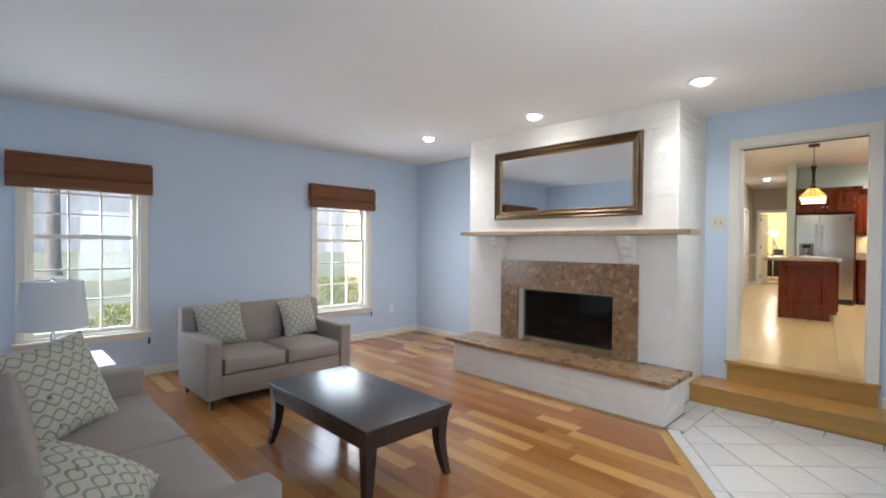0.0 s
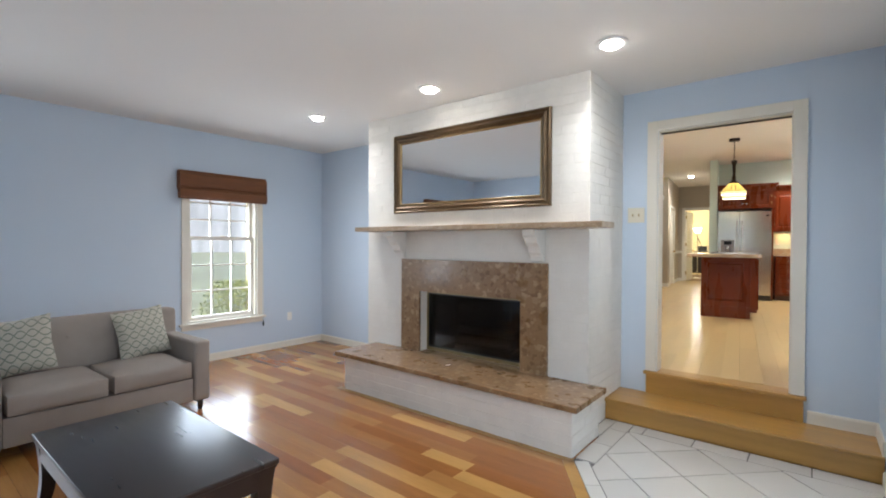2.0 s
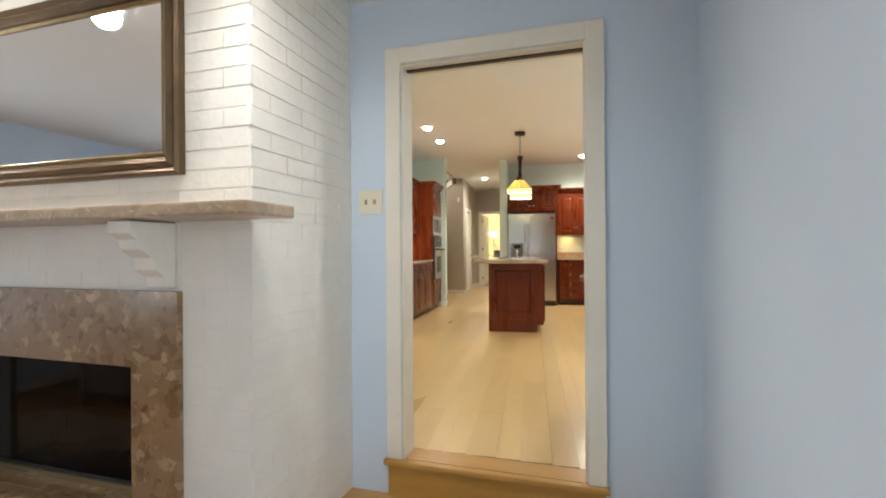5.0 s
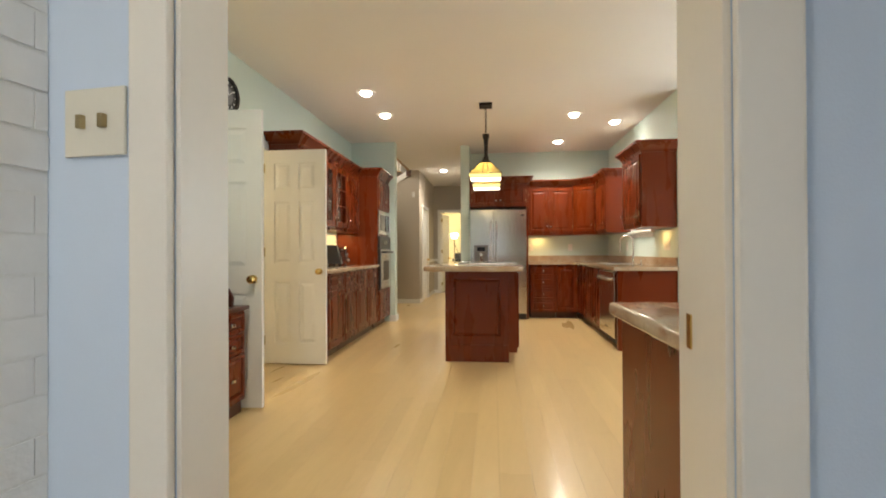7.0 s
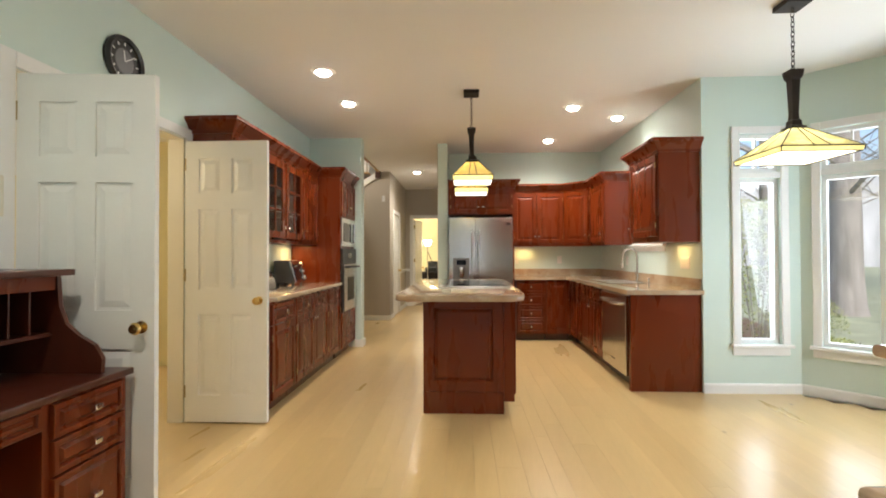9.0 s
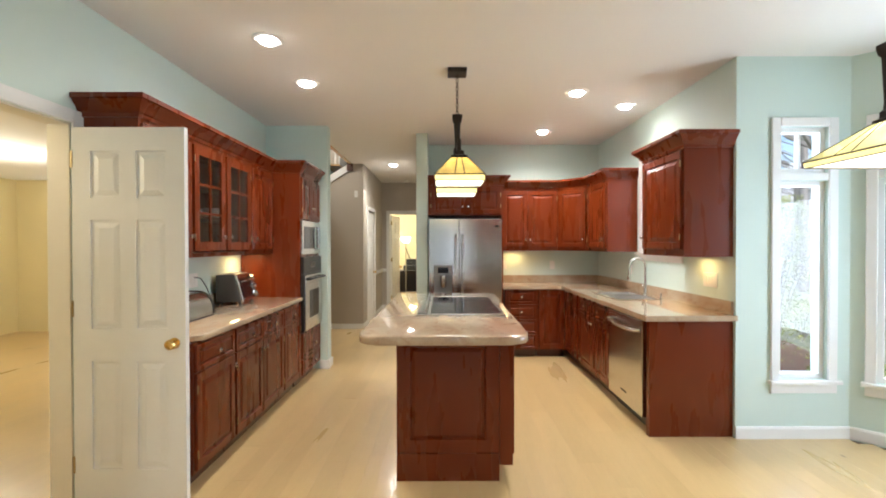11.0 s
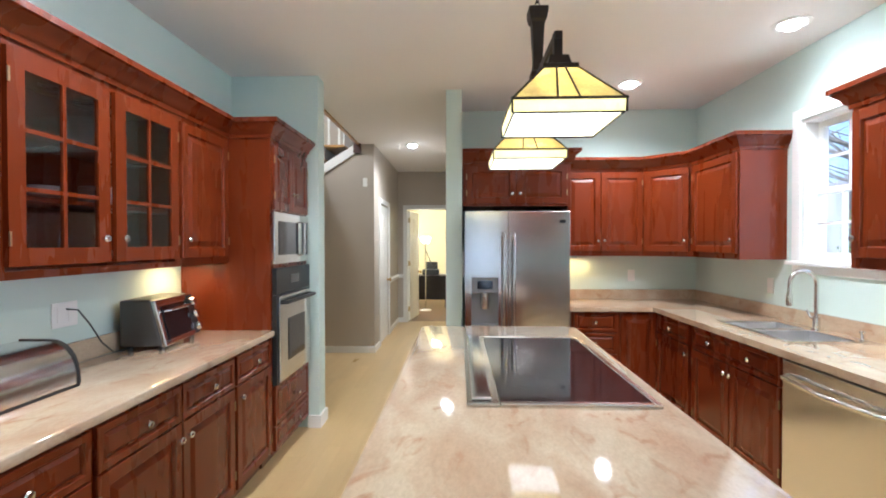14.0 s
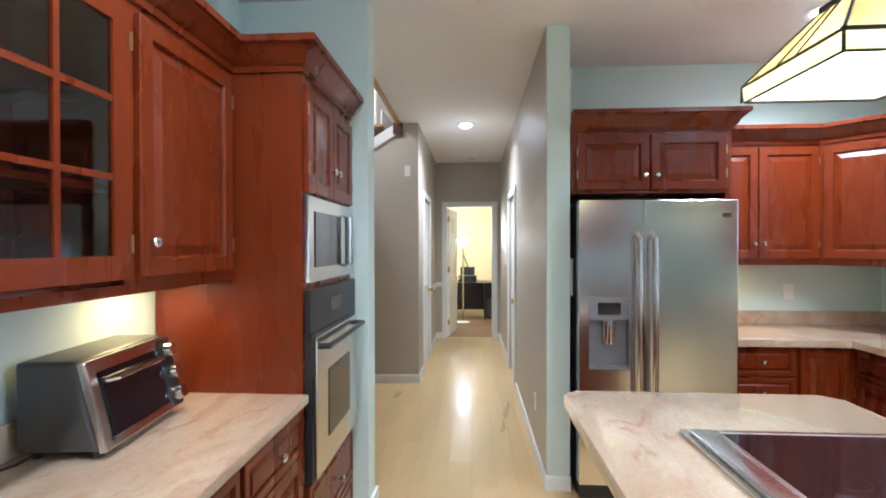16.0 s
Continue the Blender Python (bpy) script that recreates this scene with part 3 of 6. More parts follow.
dc = casing("door_casing", pose(0, FY, 0), -0.299, 0.622, 0.363, 2.42, 0.084, TRIM, "cream painted casing round the kitchen doorway")
part("jamb", boxes((-0.299, -0.289, 0.0, 0.13, 0.363, 2.410)), TRIM, dc)
jr = part("jamb", boxes((0.612, 0.622, 0.0, 0.228, 0.363, 2.410)), TRIM, dc)
part("strike_plate", boxes((0.609, 0.612, 0.150, 0.172, 1.285, 1.345)), BRASS, jr, "brass strike plate")
part("head_jamb", boxes((-0.299, 0.622, 0.0, 0.13, 2.410, 2.42)), TRIM, dc)
part("pocket_slot", boxes((-0.289, 0.612, 0.05, 0.08, 2.402, 2.410)), BLACK, dc, "dark sliding door slot")

# baseboards
BB = [(0, 0), (0.014, 0), (0.014, 0.075), (0.008, 0.09), (0, 0.09)]


def baseboard(points, z, mat, m=None):
    ob = sweep([(o, h + z) for o, h in BB], points)
    return solid("baseboard", ob, mat, m or I4, "painted baseboard along the wall", "baseboard", kind="structure")


baseboard([(-4.988, -0.65), (-4.988, FY - 0.002), (-3.08, FY - 0.002)], 0, TRIM)
baseboard([(0.72, FY - 0.002), (1.098, FY - 0.002), (1.098, 4.50)], 0.172, TRIM)
baseboard([(1.098, 4.48), (1.098, -0.64)], 0, TRIM)


# ---- family room: windows ----
def sash(parent, x0, x1, z0, z1, y, cols, rows, mat, rail=0.042, bar=0.018):
    bm = boxes((x0, x0 + rail, y, y + 0.035, z0, z1), (x1 - rail, x1, y, y + 0.035, z0, z1),
               (x0 + rail, x1 - rail, y, y + 0.035, z0, z0 + rail), (x0 + rail, x1 - rail, y, y + 0.035, z1 - rail, z1))
    s = part("sash", bm, mat, parent)
    gx0, gx1, gz0, gz1 = x0 + rail, x1 - rail, z0 + rail, z1 - rail
    part("glass_pane", boxes((gx0, gx1, y + 0.016, y + 0.020, gz0, gz1)), PANE, s).visible_shadow = False
    for i in range(1, cols):
        c = gx0 + (gx1 - gx0) * i / cols
        part("muntin", boxes((c - bar / 2, c + bar / 2, y + 0.004, y + 0.031, gz0, gz1)), mat, s)
    for i in range(1, rows):
        c = gz0 + (gz1 - gz0) * i / rows
        part("muntin", boxes((gx0, gx1, y + 0.0055, y + 0.0295, c - bar / 2, c + bar / 2)), mat, s)
    return s


def hung_window(name, m, w, z0, z1, meet, mat, label, cols=3, rows=3, trim=0.075):
    """A double-hung window with its casing and sill; x across, the room towards -y."""
    t = thing(name, m, label, "window", kind="structure")
    part("window_frame", boxes((0, 0.02, 0.0, 0.15, z0, z1), (w - 0.02, w, 0.0, 0.15, z0, z1), (0.02, w - 0.02, 0.0, 0.15, z1 - 0.02, z1), (0.02, w - 0.02, 0.0, 0.15, z0, z0 + 0.02)), mat, t)
    sash(t, 0.02, w - 0.02, z0 + 0.02, meet + 0.02, 0.05, cols, rows, mat)
    sash(t, 0.02, w - 0.02, meet - 0.02, z1 - 0.02, 0.09, cols, rows, mat)
    part("sash_lock", rounded(boxes((w / 2 - 0.025, w / 2 + 0.025, 0.035, 0.055, meet + 0.02, meet + 0.034)), 0.004), OLDBRASS, t)
    for a, b2 in ((-trim, 0), (w, w + trim)):
        part("side_casing", rounded(boxes((a, b2, -0.02, -0.002, z0, z1 + trim)), 0.005), mat, t)
    part("head_casing", rounded(boxes((0.001, w - 0.001, -0.02, -0.002, z1, z1 + trim)), 0.005), mat, t)
    part("window_sill", rounded(boxes((-trim - 0.03, w + trim + 0.03, -0.05, -0.002, z0 - 0.028, z0)), 0.006), mat, t)
    part("apron", rounded(boxes((-trim, w + trim, -0.016, -0.002, z0 - 0.085, z0 - 0.029)), 0.004), mat, t)
    return t


hung_window("window_1", pose(-4.99, -0.02, 0, 0, 0, 90), 0.92, 0.49, 2.20, 1.50, TRIM, "cream double-hung window with twelve bright panes")
hung_window("window_2", pose(-4.99, 3.00, 0, 0, 0, 90), 0.86, 0.49, 2.20, 1.50, TRIM, "cream double-hung window with twelve bright panes")

# unseen window, added so light can enter from the east
hung_window("window_3", pose(1.10, 2.30, 0, 0, 0, -90), 1.30, 0.49, 2.20, 1.50, TRIM, "unseen double-hung window added beside the tile corner for light", cols=4)

FOLDS = [(0.004, 2.262), (0.085, 2.262), (0.10, 2.24), (0.104, 2.105), (0.088, 2.088), (0.098, 2.078), (0.112, 2.06), (0.108, 1.985), (0.085, 1.955), (0.05, 1.965), (0.03, 2.06), (0.004, 2.07)]
for y0, y1 in ((-0.165, 0.995), (2.875, 3.945)):
    t = thing("roman_shade", pose(-4.985, y0, 0), "brown woven roman shade folded above the window", "window shade", "roman shades")
    part("folded_cloth", sweep(FOLDS, [(0, 0), (0, y1 - y0)]), BAMBOO, t)
    part("head_rail", boxes((0.006, 0.08, 0.005, y1 - y0 - 0.005, 2.263, 2.285)), BAMBOO, t)
    cord = part("pull_cord", tube([(0.05, y1 - y0 - 0.05, 1.96), (0.045, y1 - y0 - 0.02, 1.2), (0.04, y1 - y0 - 0.015, 0.42)], 0.0025, 6), IVORY, t)
    part("tassel", turned([(0.003, 0.42), (0.009, 0.40), (0.011, 0.36), (0.006, 0.345)], 10, m=pose(0.04, y1 - y0 - 0.015, 0)), BLACK, cord, "dark cord tassel")

# ---- family room: fireplace ----
surround = thing("fireplace_surround", pose(-1.74, 4.11, 0.378), "brown mottled granite fireplace surround", "fireplace")
part("side_slab", boxes((-0.81, -0.57, -0.03, -0.001, 0, 0.602)), GRANITE, surround)
part("side_slab", boxes((0.57, 0.813, -0.03, -0.001, 0, 0.602)), GRANITE, surround)
part("head_slab", boxes((-0.81, 0.813, -0.0305, -0.001, 0.602, 0.915)), GRANITE, surround)
part("sill_slab", boxes((-0.566, 0.566, -0.001, 0.088, -0.006, 0.0015)), GRANITE, surround)
hearth = thing("hearth", pose(-1.70, 3.86, 0), "raised brick hearth with a granite top slab", "hearth")
part("hearth_slab", rounded(boxes((-1.25, 1.25, -0.315, 0.249, 0.338, 0.378)), 0.006), GRANITE, hearth, "brown mottled granite slab")
part("hearth_core", boxes((-1.172, 1.184, -0.234, 0.249, 0, 0.337)), MORTAR, hearth)
mantel = thing("mantel", pose(-1.70, 4.10, 1.57), "tan stone mantel shelf on two white corbels", "mantel")
MANTEL = marbled("tan_mantel_stone", (0.36, 0.25, 0.15), (0.50, 0.37, 0.24), (0.58, 0.48, 0.36), 9, 0.35, 0.2)
part("shelf", rounded(boxes((-1.30, 1.30, -0.26, 0.0, 0.0, 0.045)), 0.008), MANTEL, mantel)
for x in (-0.91, 0.64):
    prof = [(0, -0.005), (-0.20, -0.005), (-0.20, -0.05), (-0.165, -0.07), (-0.15, -0.11), (-0.105, -0.14), (-0.09, -0.19), (-0.05, -0.215), (-0.04, -0.26), (0, -0.265)]
    bm = bmesh.new()
    a, b3 = [bm.verts.new((x, y, z)) for y, z in prof], [bm.verts.new((x + 0.11, y, z)) for y, z in prof]
    bm.faces.new(a), bm.faces.new(b3[::-1])
    for i in range(len(prof)):
        bm.faces.new((a[i], b3[i], b3[(i + 1) % len(prof)], a[(i + 1) % len(prof)]))
    part("corbel", rounded(bm, 0.004, 1), BRICK, mantel, "white scrolled corbel")
fire = thing("fireplace_doors", pose(-1.74, 4.20, 0.378), "smoked glass fireplace doors in a thin brass frame", "fireplace doors")
part("brass_frame", boxes((-0.568, -0.55, 0, 0.03, 0.002, 0.60), (0.55, 0.568, 0, 0.03, 0.002, 0.60), (-0.55, 0.55, 0, 0.03, 0.578, 0.60), (-0.55, 0.55, 0, 0.03, 0.002, 0.03)), OLDBRASS, fire)
leaf = part("door_leaf", boxes((-0.549, -0.540, 0.008, 0.022, 0.032, 0.576), (0.540, 0.549, 0.008, 0.022, 0.032, 0.576), (-0.540, 0.540, 0.008, 0.022, 0.562, 0.576), (-0.540, 0.540, 0.008, 0.022, 0.032, 0.046)), BLACK, fire)
for x in (-0.540, 0.0005):
    part("glass_pane", boxes((x, x + 0.5395, 0.013, 0.017, 0.046, 0.562)), FIREPANE, leaf)
solid("firebox", boxes((-2.308, -2.26, 4.24, 4.69, 0.372, 0.975), (-1.22, -1.172, 4.24, 4.69, 0.372, 0.975), (-2.26, -1.22, 4.66, 4.69, 0.372, 0.975), (-2.26, -1.22, 4.24, 4.66, 0.372, 0.385), (-2.26, -1.22, 4.24, 4.66, 0.955, 0.975)), SOOT, I4, "sooty brick firebox behind the glass", "firebox", kind="structure")
grate = thing("log_grate", pose(-1.74, 4.45, 0.385), "iron grate with charred logs", "grate")
part("grate_bars", boxes(*[(x - 0.008, x + 0.008, -0.12, 0.12, 0.05, 0.07) for x in (-0.3, -0.2, -0.1, 0, 0.1, 0.2, 0.3)], (-0.32, 0.32, -0.1, -0.085, 0.0, 0.05), (-0.32, 0.32, 0.085, 0.1, 0.0, 0.05)), IRON, grate)
for y, z, r, a in ((-0.05, 0.12, 0.05, 4), (0.06, 0.12, 0.048, -5), (0.0, 0.20, 0.045, 8)):
    part("log", turned([(r * 0.8, -0.3), (r, -0.27), (r * 1.05, 0.0), (r * 0.95, 0.26), (r * 0.8, 0.3)], 12, m=pose(0, y, z, 0, 90, a)), BARK, grate, smooth=True)


def mirror(m, w, h):
    t = thing("wall_mirror", m, "wide mirror in an antique bronze frame above the mantel", "mirror")
    lay = pose(0, 0, 0, 90, 0, 0)
    loop = [(0, 0), (0, h), (w, h), (w, 0)]
    prof = [(0, 0.0), (0, 0.03), (0.012, 0.042), (0.03, 0.03), (0.05, 0.045), (0.066, 0.036), (0.078, 0.02), (0.078, 0.0)]
    part("frame", sweep(prof, loop, True), GILT, t, at=lay, smooth=True)
    prof2 = [(0.0785, 0.0), (0.0785, 0.022), (0.088, 0.028), (0.097, 0.018), (0.097, 0.0)]
    part("bead", sweep(prof2, loop, True), BEADGILT, t, "gilt inner bead", at=lay, smooth=True)
    part("mirror_glass", boxes((0.09, w - 0.09, -0.012, -0.004, 0.09, h - 0.09)), MIRROR, t)
    return t


mirror(pose(-2.655, 4.098, 1.757), 1.755, 0.795)

plate = thing("light_switch", pose(-0.475, FY, 1.708), "cream double switch plate beside the doorway", "light switch")
part("plate", rounded(boxes((-0.07, 0.07, -0.008, -0.001, -0.065, 0.065)), 0.003), IVORY, plate)
for x in (-0.025, 0.025):
    part("toggle", rounded(boxes((x - 0.006, x + 0.006, -0.02, -0.008, -0.013, 0.013)), 0.002), OLDBRASS, plate)


# ---- recessed lights ----
def can_light(m, label="round white recessed ceiling light, lit"):
    t = thing("recessed_light", m, label, "ceiling light", "recessed lights")
    part("trim_ring", turned([(0.105, 0.0), (0.105, -0.006), (0.085, -0.012), (0.062, -0.004), (0.062, 0.0)], 28, ring=True), WHITE, t, smooth=True)
    part("lamp_face", turned([(0.058, -0.001), (0.058, -0.012), (0.048, -0.026), (0.026, -0.036), (0.001, -0.040)], 24), BULB, t, "glowing lamp", smooth=True)
    return t


for x, y in FAMILY_CANS:
    can_light(pose(x, y, FC - 0.001))
for x, y in KITCHEN_CANS + HALL_CANS:
    can_light(KM @ pose(x, y, KC - 0.001))


# ---- family room: furniture ----
def cushion(w, d, h, puff=0.04, m=None, seam=True):
    """A stuffed block: grid box with a swollen top and sides, centred on x and y, standing on z = 0."""
    bm = bmesh.new()
    bmesh.ops.create_cube(bm, size=1.0)
    bmesh.ops.subdivide_edges(bm, edges=bm.edges[:], cuts=7, use_grid_fill=True)
    for v in bm.verts:
        x, y, z = v.co * 2
        rx, ry, rz = (1 - abs(x) ** 4), (1 - abs(y) ** 4), (1 - abs(z) ** 4)
        e = 0.035
        v.co = Vector((x * (w / 2 - e) + math.copysign(e, x) * (abs(x) ** 0.5) * (0.5 + 0.5 * ry * rz), y * (d / 2 - e) + math.copysign(e, y) * (abs(y) ** 0.5) * (0.5 + 0.5 * rx * rz),
                       h / 2 + z * h / 2 * (0.80 + 0.20 * rx * ry) + z * puff * rx * ry))
        if m:
            v.co = m @ v.co
    return bm


def ogee_cloth():
    m = bpy.data.materials.new("ogee_patterned_cloth")
    m.use_nodes = True
    n, l = m.node_tree.nodes, m.node_tree.links
    p = n["Principled BSDF"]
    p.inputs["Roughness"].default_value = 0.9
    co, sep = n.new("ShaderNodeTexCoord"), n.new("ShaderNodeSeparateXYZ")
    l.new(co.outputs["Object"], sep.inputs[0])

    def op(kind, a, b2=None):
        x = n.new("ShaderNodeMath")
        x.operation = kind
        for i, v in enumerate((a, b2)):
            if v is None:
                continue
            if isinstance(v, (int, float)):
                x.inputs[i].default_value = v
            else:
                l.new(v, x.inputs[i])
        return x.outputs[0]

    wave = op("MULTIPLY", op("SINE", op("MULTIPLY", sep.outputs["X"], 46.0)), 0.36)
    lines = None
    for sign, width in ((1, 0.075), (-1, 0.075)):
        row = op("ADD", op("MULTIPLY", sep.outputs["Z"], 12.5), op("MULTIPLY", wave, sign))
        near = op("LESS_THAN", op("ABSOLUTE", op("SUBTRACT", op("FRACT", row), 0.5)), width)
        lines = near if lines is None else op("MAXIMUM", lines, near)
    mix, tone = n.new("ShaderNodeMix"), n.new("ShaderNodeMix")
    mix.data_type = tone.data_type = "RGBA"
    cloud = n.new("ShaderNodeTexNoise")
    cloud.inputs["Scale"].default_value = 9
    tone.inputs["A"].default_value, tone.inputs["B"].default_value = (0.17, 0.21, 0.19, 1), (0.33, 0.33, 0.25, 1)
    l.new(co.outputs["Object"], cloud.inputs["Vector"]), l.new(cloud.outputs["Fac"], tone.inputs["Factor"])
    mix.inputs["A"].default_value = (0.50, 0.47, 0.39, 1)
    l.new(lines, mix.inputs["Factor"]), l.new(tone.outputs["Result"], mix.inputs["B"])
    l.new(mix.outputs["Result"], p.inputs["Base Color"])
    weave, bp = n.new("ShaderNodeTexNoise"), n.new("ShaderNodeBump")
    weave.inputs["Scale"].default_value = 380
    bp.inputs["Strength"].default_value, bp.inputs["Distance"].default_value = 0.5, 0.003
    l.new(co.outputs["Object"], weave.inputs["Vector"]), l.new(weave.outputs["Fac"], bp.inputs["Height"]), l.new(bp.outputs[0], p.inputs["Normal"])
    return m


OGEE = ogee_cloth()


def pillow(m, size=0.44):
    """A square stuffed throw pillow standing in the x-z plane with pulled-out corners."""
    bm = bmesh.new()
    k = 14
    grid = {}
    for side in (-1, 1):
        for i in range(k + 1):
            for j in range(k + 1):
                a, b2 = 2 * i / k - 1, 2 * j / k - 1
                edge = (1 - a * a) * (1 - b2 * b2)
                if side == 1 and (i in (0, k) or j in (0, k)):
                    grid[side, i, j] = grid[-1, i, j]
                    continue
                pull = 1 - 0.07 * (1 - abs(a * b2)) * max(abs(a), abs(b2)) ** 3
                grid[side, i, j] = bm.verts.new((a * size / 2 * pull, side * 0.085 * edge ** 0.45 * (1 if edge else 0), size / 2 + b2 * size / 2 * pull))
        for i in range(k):
            for j in range(k):
                q = [grid[side, i, j], grid[side, i + 1, j], grid[side, i + 1, j + 1], grid[side, i, j + 1]]
                bm.faces.new(q if side == -1 else q[::-1])
    t = solid("throw_pillow", bm, OGEE, m, "cream throw pillow with a teal ogee pattern", "pillow", "throw pillows", smooth=True)
    return t


def sofa(name, m, w, d, label, seats=2, arm=0.13, arm_h=0.60, back_h=0.84):
    """Track-arm sofa; x across, front towards -y at y = 0."""
    t = thing(name, m, label, "sofa")
    part("base", rounded(boxes((arm + 0.002, w - arm - 0.002, 0.02, d - 0.04, 0.09, 0.29)), 0.015), LINEN, t, smooth=True)
    for x in (0, w - arm):
        part("arm", rounded(boxes((x, x + arm, 0.0, d - 0.02, 0.085, arm_h)), 0.028, 4), LINEN, t, smooth=True)
    bm = boxes((0.0 + 0.004, w - 0.004, 0, 0.17, 0, back_h - 0.10))
    rounded(bm, 0.035, 4)
    for v in bm.verts:
        v.co.y += d - 0.17 + v.co.z * 0.07
        v.co.z += 0.10
        v.co.z -= 0.02 * ((v.co.x - w / 2) / (w / 2)) ** 2 * (1 if v.co.z > 0.6 else 0)
    part("backrest", bm, LINEN, t, smooth=True)
    sw = (w - 2 * arm - 0.01) / seats
    for i in range(seats):
        c = arm + 0.005 + sw * (i + 0.5)
        part("seat_cushion", cushion(sw - 0.006, d - 0.17, 0.16, 0.022, pose(c, (d - 0.2) / 2, 0.285)), LINEN, t, smooth=True)
        for dx in (-sw / 4, sw / 4):
            part("tuft_button", turned([(0.002, -0.012), (0.011, -0.009), (0.012, -0.003), (0.010, 0.0)], 10, m=pose(c + dx, d - 0.315, 0.70, 82)), LINEN, t)
    part("back_cushion", cushion(w - 2 * arm - 0.01, 0.13, 0.40, 0.012, pose(w / 2, d - 0.20, 0.43, -8)), LINEN, t, smooth=True)
    for x in (0.06, w - 0.06):
        for y in (0.06, d - 0.08):
            part("leg", turned([(0.018, 0), (0.028, 0.085), (0.028, 0.09)], 4, m=pose(x, y, 0, 0, 0, 45)), ESPRESSO, t, "dark tapered foot")
    return t


sofa("loveseat", pose(-3.33, 1.06, 0, 0, 0, 91), 1.46, 0.80, "taupe linen loveseat with two seat cushions")
sofa("sofa", pose(-0.72, 0.50, 0, 0, 0, 180), 2.22, 0.86, "taupe linen sofa with two seat cushions", back_h=0.82)
pillow(pose(-3.81, 1.36, 0.465, -17, -9, 72), 0.42)
pillow(pose(-3.79, 2.18, 0.455, -15, -5, 100), 0.42)
pillow(pose(-2.16, 0.07, 0.475, -24, -5, 128), 0.50)
pillow(pose(-1.12, 0.16, 0.46, -60, -8, 158), 0.46)


def coffee_table(m, w, d, h):
    t = thing("coffee_table", m, "dark espresso wooden coffee table with curved legs", "table")
    part("tabletop", rounded(boxes((0, w, 0, d, h - 0.028, h)), 0.006, 3), ESPRESSO, t, smooth=True)
    part("under_edge", boxes((0.008, w - 0.008, 0.008, d - 0.008, h - 0.04, h - 0.029)), ESPRESSO, t)
    for r in ((0.08, w - 0.08, 0.02, 0.04), (0.08, w - 0.08, d - 0.04, d - 0.02)):
        part("apron", boxes((*r, h - 0.125, h - 0.041)), ESPRESSO, t)
    for r in ((0.02, 0.04), (w - 0.04, w - 0.02)):
        part("apron", boxes((*r, 0.08, d - 0.08, h - 0.125, h - 0.041)), ESPRESSO, t)
    for sx, x in ((-1, 0.0), (1, w)):
        for sy, y in ((-1, 0.0), (1, d)):
            bm = bmesh.new()
            rings = []
            for k in range(9):
                f = k / 8
                z = (h - 0.042) * f
                half = 0.019 + 0.020 * f ** 0.8
                bow = 0.030 * (1 - f) ** 2 - 0.012 * math.sin(math.pi * f)
                cx, cy = x - sx * (0.052 - bow), y - sy * (0.052 - bow)
                rings.append([bm.verts.new((cx + a * half, cy + b2 * half, z)) for a, b2 in ((-1, -1), (1, -1), (1, 1), (-1, 1))])
            for p, q in zip(rings, rings[1:]):
                for i in range(4):
                    bm.faces.new((p[i], p[(i + 1) % 4], q[(i + 1) % 4], q[i]))
            bm.faces.new(rings[0][::-1]), bm.faces.new(rings[-1])
            part("leg", bm, ESPRESSO, t)
    return t


coffee_table(pose(-2.42, 1.18, 0), 1.24, 0.67, 0.45)

t = thing("side_table", pose(-3.36, 0.10, 0), "small white side table with a glossy top", "table")
part("tabletop", rounded(boxes((-0.30, 0.30, -0.28, 0.28, 0.565, 0.595)), 0.006), WHITE, t)
for x in (-0.26, 0.26):
    for y in (-0.24, 0.24):
        part("leg", boxes((x - 0.02, x + 0.02, y - 0.02, y + 0.02, 0, 0.565)), WHITE, t)
part("shelf", boxes((-0.28, 0.28, -0.26, 0.26, 0.2, 0.22)), WHITE, t)
lamp = thing("table_lamp", pose(-3.40, 0.06, 0.595), "table lamp with a white drum shade and nickel base", "lamp")
part("base", turned([(0.075, 0), (0.075, 0.012), (0.03, 0.02), (0.014, 0.03), (0.012, 0.10), (0.022, 0.14), (0.012, 0.18), (0.010, 0.30)], 20), CHROME, lamp, smooth=True)
shade = bmesh.new()
for r0, r1, flip in ((0.205, 0.175, 1), (0.200, 0.170, -1)):
    a = [shade.verts.new((r0 * math.cos(k * math.pi / 16), r0 * math.sin(k * math.pi / 16), 0.25)) for k in range(32)]
    b3 = [shade.verts.new((r1 * math.cos(k * math.pi / 16), r1 * math.sin(k * math.pi / 16), 0.58)) for k in range(32)]
    for k in range(32):
        shade.faces.new((a[k], a[(k + 1) % 32], b3[(k + 1) % 32], b3[k]))
part("shade", shade, SHADECLOTH, lamp, "white cloth drum shade", smooth=True)
part("finial", turned([(0.004, 0.30), (0.004, 0.585), (0.012, 0.59), (0.009, 0.605), (0.002, 0.61)], 10), CHROME, lamp)
part("spider", boxes((-0.172, 0.172, -0.003, 0.003, 0.574, 0.579), (-0.003, 0.003, -0.172, 0.172, 0.5735, 0.5785)), CHROME, lamp)

out = thing("wall_outlet", pose(-4.99, 4.35, 0.42, 0, 0, 90), "white wall outlet above the baseboard", "outlet")
part("plate", rounded(boxes((-0.035, 0.035, -0.007, -0.001, -0.057, 0.057)), 0.003), WHITE, out)


# ---- kitchen cabinets ----
KNOB = mesh_of("knob", turned([(0.006, 0.0), (0.006, 0.012), (0.012, 0.016), (0.016, 0.022), (0.013, 0.028), (0.004, 0.031)], 12, m=pose(0, 0, 0, 90)), CHROME, True)


